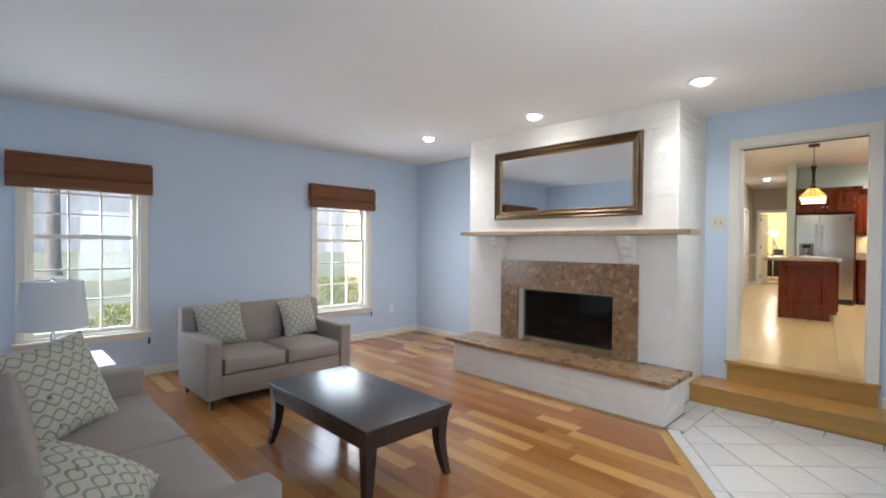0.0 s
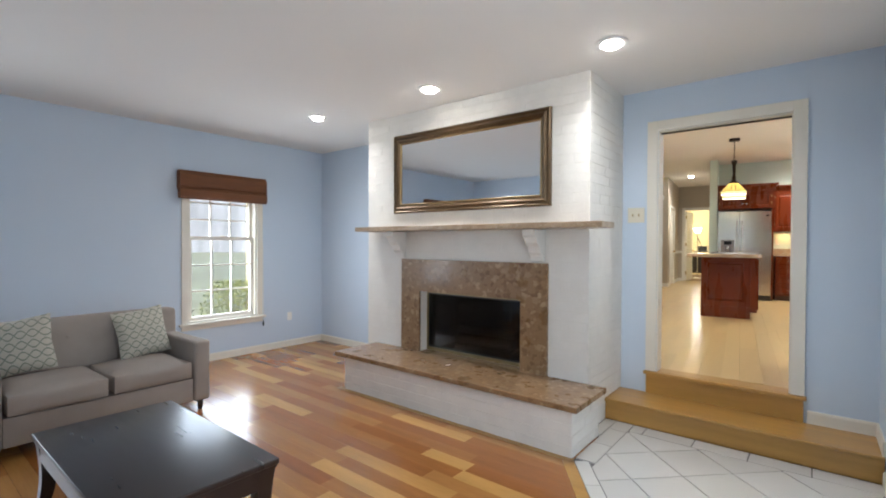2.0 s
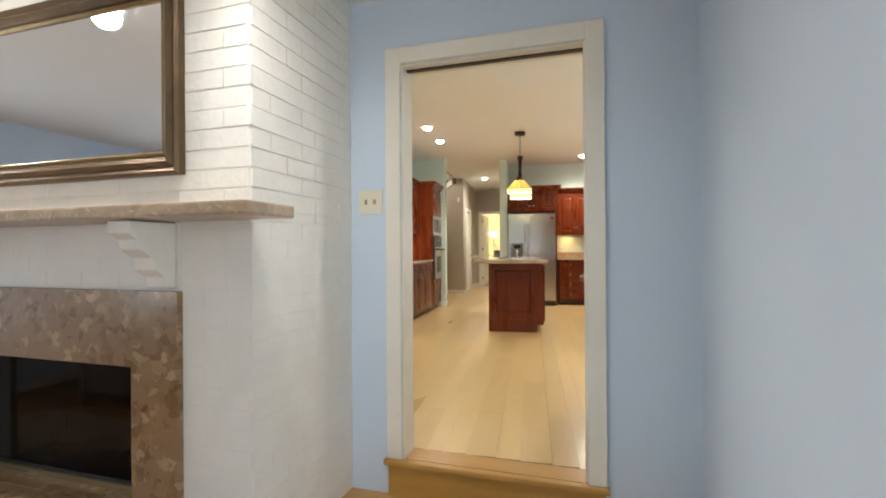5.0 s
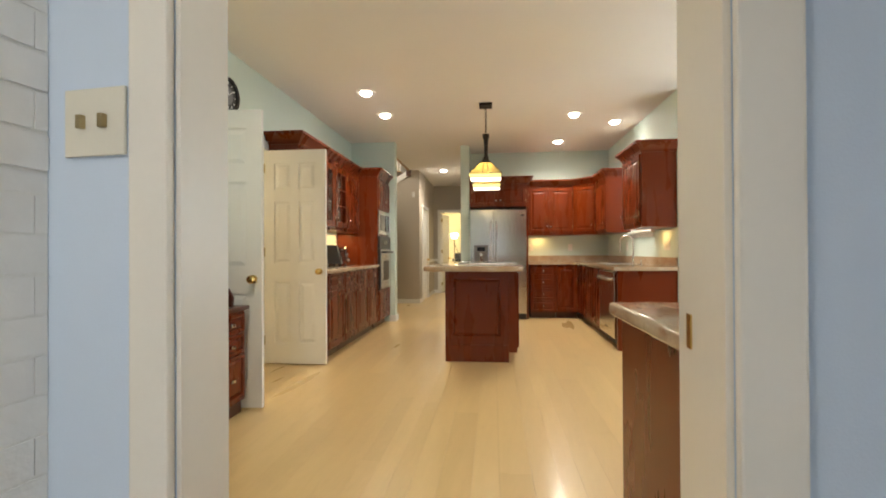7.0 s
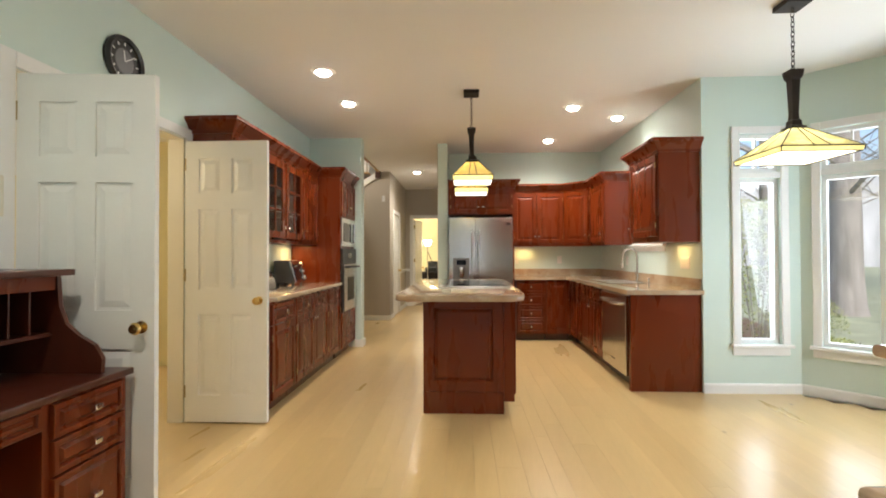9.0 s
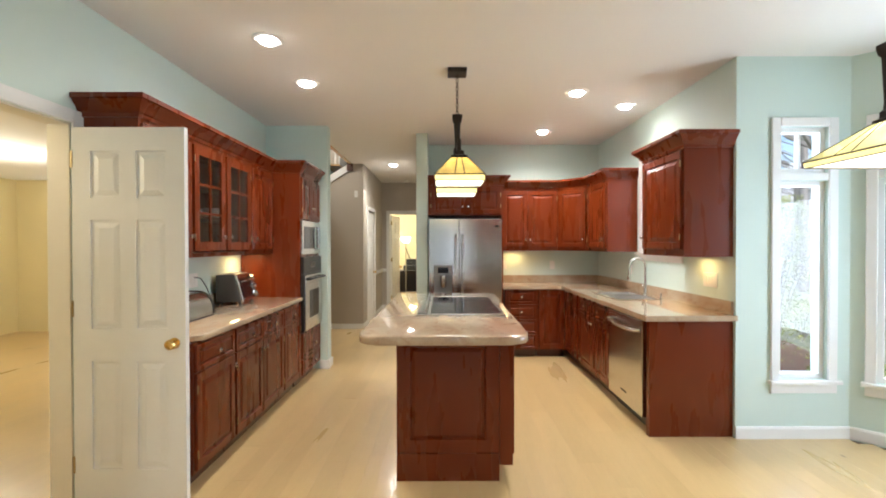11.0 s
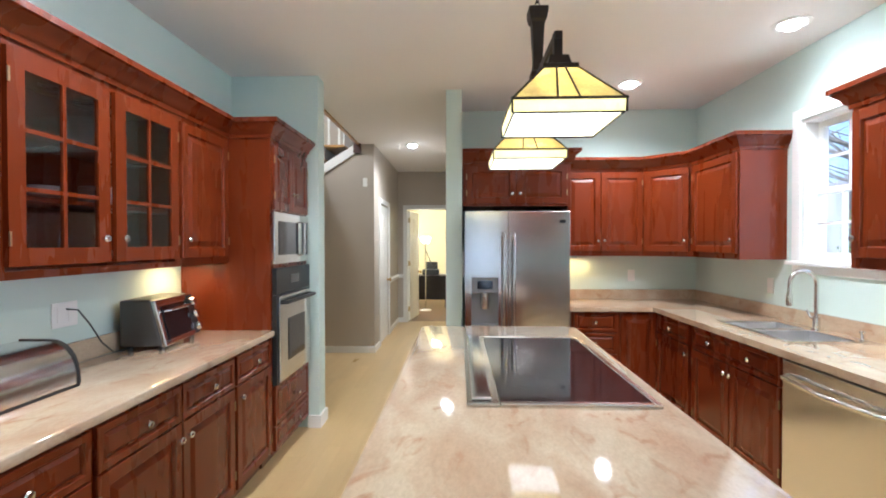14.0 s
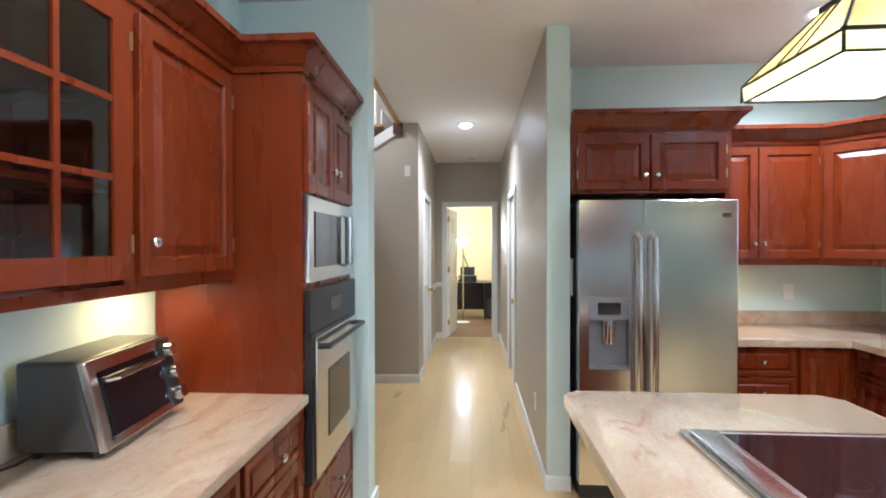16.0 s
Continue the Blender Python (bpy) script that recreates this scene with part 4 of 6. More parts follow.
def knob(parent, x, z, y):
    ob = new("knob", KNOB)
    ob.parent, ob.location = parent, (x, y, z)
    return ob


def panel_front(w, h, t=0.02, stile=0.055, lip=0.03):
    """A framed front with a raised field, in one skin; face towards -y."""
    bm = bmesh.new()
    e = 0.003
    rows = [(0, 0), (0, -t + e), (e, -t), (stile - 0.004, -t), (stile, -t + 0.005), (stile + 0.003, -0.008), (stile + 0.008, -0.008), (stile + 0.008 + lip, -t + 0.002)]
    loops = [[bm.verts.new(p) for p in ((i, y, i), (w - i, y, i), (w - i, y, h - i), (i, y, h - i))] for i, y in rows]
    for p, q in zip(loops, loops[1:]):
        for k in range(4):
            bm.faces.new((p[k], p[(k + 1) % 4], q[(k + 1) % 4], q[k]))
    bm.faces.new(loops[-1]), bm.faces.new(loops[0][::-1])
    return bm


def cabinet(name, m, w, d, z0, z1, fronts, label, mat=None, toe=False, group="", category="cabinet", open_box=False, back_label=""):
    """A cabinet; x across, fronts on the face y = 0 towards -y. fronts: (kind, x0, x1, z0, z1, knob x, knob z)."""
    mat = mat or CHERRY
    t = thing(name, m, label, category, group)
    low = z0 + 0.10 if toe else z0
    if open_box:
        for x in (0, w - 0.02):
            part("side_panel", boxes((x, x + 0.02, 0.0, d, low, z1)), mat, t)
        part("bottom_panel", boxes((0.02, w - 0.02, 0.0, d, low, low + 0.03)), mat, t)
        part("top_panel", boxes((0.02, w - 0.02, 0.0, d, z1 - 0.05, z1)), mat, t)
        part("back_panel", boxes((0.02, w - 0.02, d - 0.01, d, low + 0.03, z1 - 0.05)), mat, t)
        for zz in (0.28, 0.53):
            part("shelf", boxes((0.02, w - 0.02, 0.03, d - 0.011, low + zz, low + zz + 0.018)), mat, t)
    else:
        part("body", boxes((0, w, 0, d, low, z1)), mat, t)
    if toe:
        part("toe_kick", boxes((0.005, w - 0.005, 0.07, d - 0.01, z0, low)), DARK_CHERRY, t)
    for kind, x0, x1, a, b2, kx, kz in fronts:
        at = pose(x0, -0.001, a)
        if kind == "glass":
            ww, hh, s, u = x1 - x0, b2 - a, 0.064, 0.016
            bm = boxes((0, s, -0.02, 0, 0, hh), (ww - s, ww, -0.02, 0, 0, hh), (s, ww - s, -0.02, 0, 0, s), (s, ww - s, -0.02, 0, hh - s, hh))
            f = part("glass_door", bm, mat, t, "six-pane glass door", at=at)
            part("muntin", boxes((ww / 2 - u / 2, ww / 2 + u / 2, -0.018, -0.004, s, hh - s)), mat, f)
            for k in (1, 2):
                c = s + (hh - 2 * s) * k / 3
                part("muntin", boxes((s, ww - s, -0.0175, -0.0045, c - u / 2, c + u / 2)), mat, f)
            part("glass_pane", boxes((s, ww - s, -0.012, -0.009, s, hh - s)), DARKPANE, f)
        else:
            f = part(kind, panel_front(x1 - x0, b2 - a, stile=0.055 if kind == "door" else 0.03, lip=0.03 if kind == "door" else 0.012), mat, t, at=at)
        if kx is not None:
            knob(f, kx - x0, kz - a, -0.02)
        if kind in ("door", "glass_door", "glass") and kx is not None:
            hx = 0.004 if kx > (x0 + x1) / 2 else x1 - x0 - 0.004
            for hz in (0.07, b2 - a - 0.12):
                part("hinge", boxes((hx - 0.004, hx + 0.004, -0.024, -0.018, hz, hz + 0.05)), OLDBRASS, f)
    return t


G = 0.004
BZ, BT = KF, 1.238
DZ = 1.058
LEFT = lambda v: KM @ pose(-1.525, v, 0, 0, 0, 90)


def base_fronts(w, n, low=KF + 0.12, top=BT - 0.015, split=DZ, single="right"):
    rows, s = [], (w - 0.02) / n
    for i in range(n):
        x0, x1 = 0.01 + i * s + G, 0.01 + (i + 1) * s - G
        rows.append(("drawer", x0, x1, split + G, top, (x0 + x1) / 2, (split + top) / 2))
        right = (i == 0) if n > 1 else single == "right"
        rows.append(("door", x0, x1, low, split - G, x1 - 0.03 if right else x0 + 0.03, split - 0.07))
    return rows


g = "base cabinets along the oven wall"
cabinet("base_cabinet", LEFT(3.66), 0.52, 0.585, BZ, BT, base_fronts(0.52, 1), "cherry base cabinet with one drawer over a door", toe=True, group=g)
cabinet("base_cabinet", LEFT(4.18), 0.985, 0.585, BZ, BT, base_fronts(0.985, 2), "cherry base cabinet with two drawers over two doors", toe=True, group=g)
cabinet("base_cabinet", LEFT(5.165), 0.489, 0.585, BZ, BT, base_fronts(0.489, 1, single="left"), "cherry base cabinet with one drawer over a door", toe=True, group=g)
UZ, UT = 1.726, 2.555
UPL = lambda v: KM @ pose(-1.79, v, 0, 0, 0, 90)
g = "wall cabinets over the counter"
cabinet("wall_cabinet", UPL(3.60), 0.539, 0.328, UZ, UT, [("door", 0.01, 0.525, UZ + 0.045, 2.51, 0.485, 1.872)], "cherry wall cabinet with a raised panel door", group=g)
cabinet("glass_cabinet", UPL(4.140), 0.961, 0.328, UZ, UT, [("glass", 0.014, 0.465, UZ + 0.045, 2.51, 0.418, 1.872), ("glass", 0.496, 0.947, UZ + 0.045, 2.51, 0.532, 1.872)],
        "cherry wall cabinet with two six-pane glass doors", open_box=True, group=g)
cabinet("wall_cabinet", UPL(5.102), 0.552, 0.328, UZ, UT, [("door", 0.018, 0.515, UZ + 0.045, 2.51, 0.055, 1.872)], "cherry wall cabinet with a raised panel door", group=g)

# tall oven cabinet
TALL = KM @ pose(-1.512, 5.655, 0, 0, 0, 90)
tall = cabinet("oven_cabinet", TALL, 0.703, 0.60, BZ, UT, [("door", 0.02, 0.348, 2.075, 2.50, 0.318, 2.20), ("door", 0.354, 0.683, 2.075, 2.50, 0.384, 2.20),
                                                          ("drawer", 0.02, 0.683, 0.64, 0.90, 0.42, 0.735), ("drawer", 0.02, 0.683, 0.47, 0.63, 0.42, 0.545)], "tall cherry cabinet housing the oven and microwave", toe=True)
ov = thing("wall_oven", TALL @ pose(0.014, -0.002, 0.91), "stainless wall oven with a black control panel", "oven")
part("control_panel", rounded(boxes((0, 0.675, -0.03, 0, 0.60, 0.775)), 0.004), BLACK, ov, "black control panel")
part("display", boxes((0.25, 0.42, -0.032, -0.0301, 0.66, 0.72)), HOB, ov)
part("oven_rim", boxes((0, 0.675, -0.03, 0, 0.0, 0.597)), BLACK, ov)
dr = part("oven_door", rounded(boxes((0.025, 0.65, -0.045, -0.0305, 0.01, 0.585)), 0.005), STEEL, ov)
part("oven_window", boxes((0.17, 0.505, -0.048, -0.0452, 0.13, 0.42)), BLACKGLASS, dr, "dark glass window")
part("handle", tube([(0.04, -0.045, 0.545), (0.05, -0.085, 0.545), (0.625, -0.085, 0.545), (0.635, -0.045, 0.545)], 0.013, 10), BLACK, dr, smooth=True)
part("side_gap", boxes((0.0, 0.675, -0.002, 0.0, -0.012, 0.0)), BLACK, ov)
mw = thing("microwave", TALL @ pose(0.014, -0.002, 1.712), "built-in stainless microwave above the oven", "microwave")
part("case", rounded(boxes((0, 0.675, -0.02, 0, 0, 0.35)), 0.004), STEEL, mw)
part("door_glass", boxes((0.07, 0.44, -0.024, -0.0202, 0.06, 0.29)), BLACKGLASS, mw, "dark glass door")
part("keypad", boxes((0.53, 0.645, -0.023, -0.0202, 0.05, 0.30)), BLACK, mw)
part("handle", tube([(0.49, -0.021, 0.05), (0.49, -0.05, 0.06), (0.49, -0.05, 0.29), (0.49, -0.021, 0.30)], 0.010, 8), STEEL, mw, smooth=True)

CROWN = [(0, 0), (0.010, 0), (0.014, 0.022), (0.026, 0.03), (0.036, 0.055), (0.060, 0.078), (0.066, 0.088), (0.078, 0.092), (0.078, 0.118), (0, 0.118)]


def crown(points, z, label="stepped cherry crown moulding on the cabinets"):
    return solid("crown_moulding", sweep([(o, h + z) for o, h in CROWN], points), CHERRY, KM, label, "moulding", "crown mouldings", smooth=True)


crown([(-2.118, 3.60), (-1.79, 3.60), (-1.79, 5.655), (-1.512, 5.655), (-1.512, 6.358)], 2.54)
crown([(-0.245, 6.745), (0.70, 6.745), (0.70, 7.10)], 2.55)
crown([(0.702, 7.12), (1.47, 7.12), (1.78, 6.81), (1.78, 6.13), (2.118, 6.13)], 2.535)
crown([(2.118, 5.13), (1.75, 5.13), (1.75, 4.43), (2.118, 4.43)], 2.535)


def worktop(name, pts, z, label, thick=0.04, bevel=0.008):
    bm = prism(pts, z - thick, z)
    bmesh.ops.bevel(bm, geom=[e for e in bm.edges if abs(e.verts[0].co.z - e.verts[1].co.z) < 1e-6], offset=bevel, segments=3, profile=0.5, affect="EDGES")
    return solid(name, bm, COUNTER, KM, label, "countertop", smooth=True)


CT = 1.28
worktop("countertop", [(-2.118, 3.62), (-1.60, 3.62), (-1.488, 3.72), (-1.488, 5.653), (-2.118, 5.653)], CT, "polished pink-beige granite countertop by the ovens")
solid("backsplash", boxes((-2.118, -2.098, 3.63, 5.653, CT + 0.001, CT + 0.10)), COUNTER, KM, "low granite backsplash along the wall", "backsplash")

# refrigerator corner
fr = thing("refrigerator", KM @ pose(-0.227, 6.60, KF), "stainless side-by-side refrigerator with a water dispenser", "refrigerator")
part("case", boxes((0.005, 0.885, 0.075, 0.76, 0.02, 1.75)), BLACK, fr, "dark grey case")
part("kick_grille", boxes((0.01, 0.88, 0.03, 0.074, 0.015, 0.10)), BLACK, fr)
left = boxes((0.0, 0.364, 0.0, 0.07, 0.11, 0.78), (0.0, 0.364, 0.0, 0.07, 1.20, 1.762), (0.0, 0.055, 0.0, 0.07, 0.78, 1.20), (0.285, 0.364, 0.0, 0.07, 0.78, 1.20), (0.055, 0.285, 0.055, 0.07, 0.78, 1.20))
bmesh.ops.remove_doubles(left, verts=left.verts[:], dist=1e-5)
fl = part("freezer_door", left, STEEL, fr)
DISP = material("grey_dispenser_plastic", (0.22, 0.22, 0.23), 0.4, 0.2, vary=0.1)
part("dispenser_panel", rounded(boxes((0.057, 0.283, -0.004, 0.05, 1.07, 1.198)), 0.004), DISP, fl, "grey dispenser panel")
part("dispenser_keys", boxes((0.105, 0.235, -0.007, -0.0045, 1.10, 1.17)), BLACKGLASS, fl)
part("dispenser_tray", boxes((0.057, 0.283, 0.002, 0.054, 0.782, 0.80)), DISP, fl)
part("dispenser_back", boxes((0.057, 0.283, 0.050, 0.0545, 0.80, 1.07)), DISP, fl)
part("dispenser_spout", turned([(0.035, 0.93), (0.042, 0.97), (0.038, 1.068)], 14, m=pose(0.17, 0.020, 0)), CHROME, fl, smooth=True)
part("side_gasket", boxes((0.003, 0.882, 0.0705, 0.0745, 0.11, 1.755)), BLACK, fr)
frd = part("fridge_door", rounded(boxes((0.369, 0.889, 0.0, 0.07, 0.11, 1.762)), 0.006), STEEL, fr)
part("badge", boxes((0.80, 0.85, -0.002, -0.0005, 1.66, 1.685)), HOB, frd)
for x, p in ((0.325, fl), (0.41, frd)):
    part("handle", tube([(x, -0.001, 0.50), (x, -0.05, 0.53), (x, -0.062, 0.9), (x, -0.062, 1.2), (x, -0.05, 1.54), (x, -0.001, 1.57)], 0.016, 10), CHROME, p, smooth=True)
solid("fridge_clip", rounded(boxes((-0.245, -0.23, 6.75, 6.83, 1.55, 1.78)), 0.006), WHITE, KM, "white plastic holder on the refrigerator side", "holder")
cabinet("wall_cabinet", KM @ pose(-0.243, 6.745, 0), 0.943, 0.66, 2.175, 2.60, [("door", 0.03, 0.462, 2.195, 2.525, 0.43, 2.28), ("door", 0.468, 0.91, 2.195, 2.525, 0.50, 2.28)],
        "cherry cabinet over the refrigerator with two doors")
solid("end_panel", boxes((0.674, 0.698, 6.76, 7.41, KF, 2.174)), CHERRY, KM, "tall cherry panel beside the refrigerator", "panel")
g = "wall cabinets round the sink corner"
cabinet("wall_cabinet", KM @ pose(0.702, 7.12, 0), 0.768, 0.298, UZ, UT, [("door", 0.030, 0.364, UZ + 0.045, 2.515, 0.338, 1.87), ("door", 0.370, 0.758, UZ + 0.045, 2.515, 0.398, 1.87)], "cherry wall cabinet with two raised panel doors", group=g)
diag = thing("corner_cabinet", KM @ pose(1.472, 7.12, 0, 0, 0, -45), "cherry diagonal corner wall cabinet", "cabinet", g)
part("body", prism([(0, 0), (0.434, 0), (0.65, 0.215), (0.43, 0.425), (0.0, 0.425), (-0.2, 0.21)], UZ, UT), CHERRY, diag)
dd = part("door", panel_front(0.39, 2.515 - UZ - 0.045), CHERRY, diag, at=pose(0.022, -0.001, UZ + 0.045))
knob(dd, 0.355, 0.10, -0.02)
RUP = lambda v: KM @ pose(1.78, v, 0, 0, 0, -90)
cabinet("wall_cabinet", RUP(6.808), 0.678, 0.338, UZ, UT, [("door", 0.02, 0.66, UZ + 0.045, 2.515, 0.62, 1.87)], "cherry wall cabinet beside the sink window", group=g)
cabinet("wall_cabinet", KM @ pose(1.75, 5.13, 0, 0, 0, -90), 0.70, 0.368, UZ - 0.01, UT, [("door", 0.02, 0.68, UZ + 0.045, 2.515, 0.05, 1.87)], "cherry wall cabinet at the end of the counter", group=g)
RB = lambda v: KM @ pose(1.505, v, 0, 0, 0, -90)
g = "base cabinets round the sink corner"
rows = [("drawer", 0.02, 0.405, KF + 0.12 + i * 0.19, KF + 0.12 + i * 0.19 + 0.18, 0.21, KF + 0.21 + i * 0.19) for i in range(4)]
cabinet("drawer_cabinet", KM @ pose(0.735, 6.865, 0), 0.413, 0.55, BZ, BT, rows, "cherry base cabinet with four drawers", toe=True, group=g)
cabinet("base_cabinet", KM @ pose(1.149, 6.865, 0), 0.355, 0.55, BZ, BT, [("door", 0.02, 0.335, KF + 0.12, BT - 0.015, None, None)], "cherry corner base cabinet with one door", toe=True, group=g)
cabinet("base_cabinet", RB(6.86), 0.62, 0.61, BZ, BT, base_fronts(0.60, 1), "cherry base cabinet with one drawer over a door", toe=True, group=g)
sc = cabinet("sink_cabinet", RB(6.239), 0.995, 0.61, BZ, BT - 0.18, [("door", 0.02, 0.493, KF + 0.12, DZ - 0.01, 0.465, DZ - 0.07), ("door", 0.5, 0.975, KF + 0.12, DZ - 0.01, 0.53, DZ - 0.07)],
             "cherry sink cabinet with two doors below a false drawer", toe=True, group=g)
part("rail", boxes((0, 0.995, 0.0, 0.02, BT - 0.18, BT)), CHERRY, sc)
fd = part("drawer", panel_front(0.955, 0.165, stile=0.03, lip=0.012), CHERRY, sc, at=pose(0.02, -0.001, DZ - 0.002))
knob(fd, 0.25, 0.085, -0.02), knob(fd, 0.70, 0.085, -0.02)

dw = thing("dishwasher", RB(5.243), "stainless dishwasher with a curved bar handle", "dishwasher")
part("body", boxes((0.005, 0.765, 0.03, 0.58, KF + 0.10, BT - 0.004)), BLACK, dw)
dwd = part("door_panel", rounded(boxes((0.01, 0.72, -0.03, 0.029, KF + 0.11, BT - 0.02)), 0.006), STEEL, dw)
part("handle", tube([(0.05, -0.031, 1.14), (0.07, -0.068, 1.135), (0.365, -0.085, 1.125), (0.66, -0.068, 1.135), (0.68, -0.031, 1.14)], 0.013, 10), STEEL, dwd, smooth=True)
part("badge", boxes((0.30, 0.42, -0.032, -0.0305, 0.56, 0.575)), HOB, dwd)
part("kick_plate", boxes((0.01, 0.755, 0.05, 0.07, KF + 0.005, KF + 0.10)), BLACK, dw)
solid("end_panel", boxes((1.49, 2.118, 4.425, 4.474, KF + 0.0, BT)), CHERRY, KM, "plain cherry end panel beside the dishwasher", "panel")

# sink counter with two bowl cut-outs
ctr = bmesh.new()
S = (1.60, 2.00, 5.36, 6.06)
for r in ((0.70, 1.44, 6.81, 7.418), (1.44, 2.118, S[3], 7.418), (1.44, 2.118, 4.37, S[2]), (1.44, S[0], S[2], S[3]), (S[1], 2.118, S[2], S[3])):
    box(ctr, *r, CT - 0.04, CT)
bmesh.ops.remove_doubles(ctr, verts=ctr.verts[:], dist=1e-5)
solid("countertop", ctr, COUNTER, KM, "polished pink-beige granite countertop round the sink", "countertop")
solid("backsplash", boxes((0.70, 2.097, 7.398, 7.418, CT + 0.001, CT + 0.10), (2.098, 2.118, 4.42, 7.418, CT + 0.001, CT + 0.10)), COUNTER, KM, "low granite backsplash round the corner", "backsplash")
sink = thing("sink", KM @ pose(1.80, 5.71, CT), "double bowl stainless sink set in granite", "sink")
rim = boxes((-0.215, 0.215, -0.365, -0.33, 0.001, 0.006), (-0.215, 0.215, 0.33, 0.365, 0.001, 0.006), (-0.215, -0.185, -0.33, 0.33, 0.001, 0.006), (0.185, 0.215, -0.33, 0.33, 0.001, 0.006), (-0.185, 0.185, 0.02, 0.06, 0.001, 0.006))
part("rim", rim, STEEL, sink)
for y0, y1 in ((-0.33, 0.02), (0.06, 0.33)):
    part("bowl", boxes((-0.185, -0.182, y0, y1, -0.17, 0.001), (0.182, 0.185, y0, y1, -0.17, 0.001), (-0.182, 0.182, y0, y0 + 0.003, -0.17, 0.001), (-0.182, 0.182, y1 - 0.003, y1, -0.17, 0.001), (-0.185, 0.185, y0, y1, -0.174, -0.17)), BASIN, sink)
fa = thing("faucet", KM @ pose(2.045, 5.75, CT), "tall arched nickel faucet with pull-down spray", "faucet")
part("spout", tube([(0, 0, 0.0), (0, 0, 0.30)] + [(-0.085 + 0.085 * math.cos(a), 0, 0.30 + 0.085 * math.sin(a)) for a in (0.4, 0.8, 1.2, 1.6, 2.0, 2.4, 2.8, 3.1)] + [(-0.172, 0, 0.24)], 0.013, 10), CHROME, fa, smooth=True)
part("spray_head", turned([(0.016, 0.24), (0.02, 0.20), (0.018, 0.16), (0.012, 0.158)], 12, m=pose(-0.172, 0, 0)), CHROME, fa, smooth=True)
part("base", turned([(0.028, 0), (0.028, 0.01), (0.022, 0.02), (0.022, 0.09)], 14), CHROME, fa, smooth=True)
part("lever", tube([(0, 0.0, 0.06), (0, 0.05, 0.075), (0, 0.085, 0.12)], 0.007, 8), CHROME, fa, smooth=True)
sp = solid("soap_pump", turned([(0.018, 0), (0.018, 0.008), (0.009, 0.014), (0.009, 0.045), (0.016, 0.05), (0.012, 0.06)], 12), CHROME, KM @ pose(2.04, 5.40, CT), "small nickel soap pump beside the sink", "soap pump", smooth=True)

# ---- island ----
IT = 1.318  # top of the island slab
isl = thing("kitchen_island", KM @ pose(0, 3.80, KF), "cherry kitchen island with a raised end panel", "island")
part("body", boxes((-0.343, 0.365, 0.005, 1.73, 0.10, IT - KF - 0.046)), CHERRY, isl)
part("plinth", boxes((-0.345, 0.285, 0.0, 1.72, 0.0, 0.10)), CHERRY, isl)
part("end_panel", panel_front(0.63, 0.735, stile=0.085, lip=0.02), CHERRY, isl, at=pose(-0.345, 0.004, 0.172))
part("corner_stile", boxes((0.287, 0.367, -0.016, 0.004, 0.10, IT - KF - 0.046)), CHERRY, isl)
part("base_board", boxes((-0.345, 0.285, -0.014, 0.004, 0.0, 0.170)), CHERRY, isl)
for i in range(3):
    f = part("door", panel_front(0.53, 0.74), CHERRY, isl, at=pose(0.366, 0.05 + i * 0.55, 0.14, 0, 0, 90))
    knob(f, 0.48 if i % 2 == 0 else 0.05, 0.66, -0.02)
pts = []
for cx, cy, a0, r in ((0.415 - 0.11, 3.43 + 0.11, -90, 0.11), (0.450 - 0.05, 5.63 - 0.05, 0, 0.05), (-0.515 + 0.05, 5.63 - 0.05, 90, 0.05), (-0.525 + 0.11, 3.43 + 0.11, 180, 0.11)):
    pts += [(cx + r * math.cos(radians(a0 + k * 15)), cy + r * math.sin(radians(a0 + k * 15))) for k in range(7)]
worktop("countertop", pts, IT, "polished pink-beige granite island top with rounded corners", 0.045, 0.014)
ck = thing("cooktop", KM @ pose(0.062, 4.71, IT), "black glass cooktop in a steel frame with a side vent", "cooktop")
part("frame", rounded(boxes((-0.315, -0.205, -0.545, 0.545, 0.0, 0.012), (0.292, 0.315, -0.545, 0.545, 0.0, 0.012), (-0.205, 0.292, -0.545, -0.518, 0.0, 0.0125), (-0.205, 0.292, 0.523, 0.545, 0.0, 0.0122)), 0.003, 1), STEEL, ck)
part("vent_lid", rounded(boxes((-0.300, -0.232, -0.52, 0.52, 0.0125, 0.024)), 0.006, 3), CHROME, ck, smooth=True)
part("glass_top", boxes((-0.204, 0.291, -0.5175, 0.5225, 0.002, 0.010)), BLACKGLASS, ck)
for x, y, r in ((-0.07, -0.31, 0.10), (0.16, -0.32, 0.075), (-0.07, 0.27, 0.08), (0.15, 0.28, 0.10)):
    for rr in (r, r * 0.6):
        part("burner_ring", turned([(rr, 0.0102), (rr, 0.0105), (rr - 0.002, 0.0105), (rr - 0.002, 0.0102)], 32, m=pose(x, y, 0), ring=True), HOB, ck)


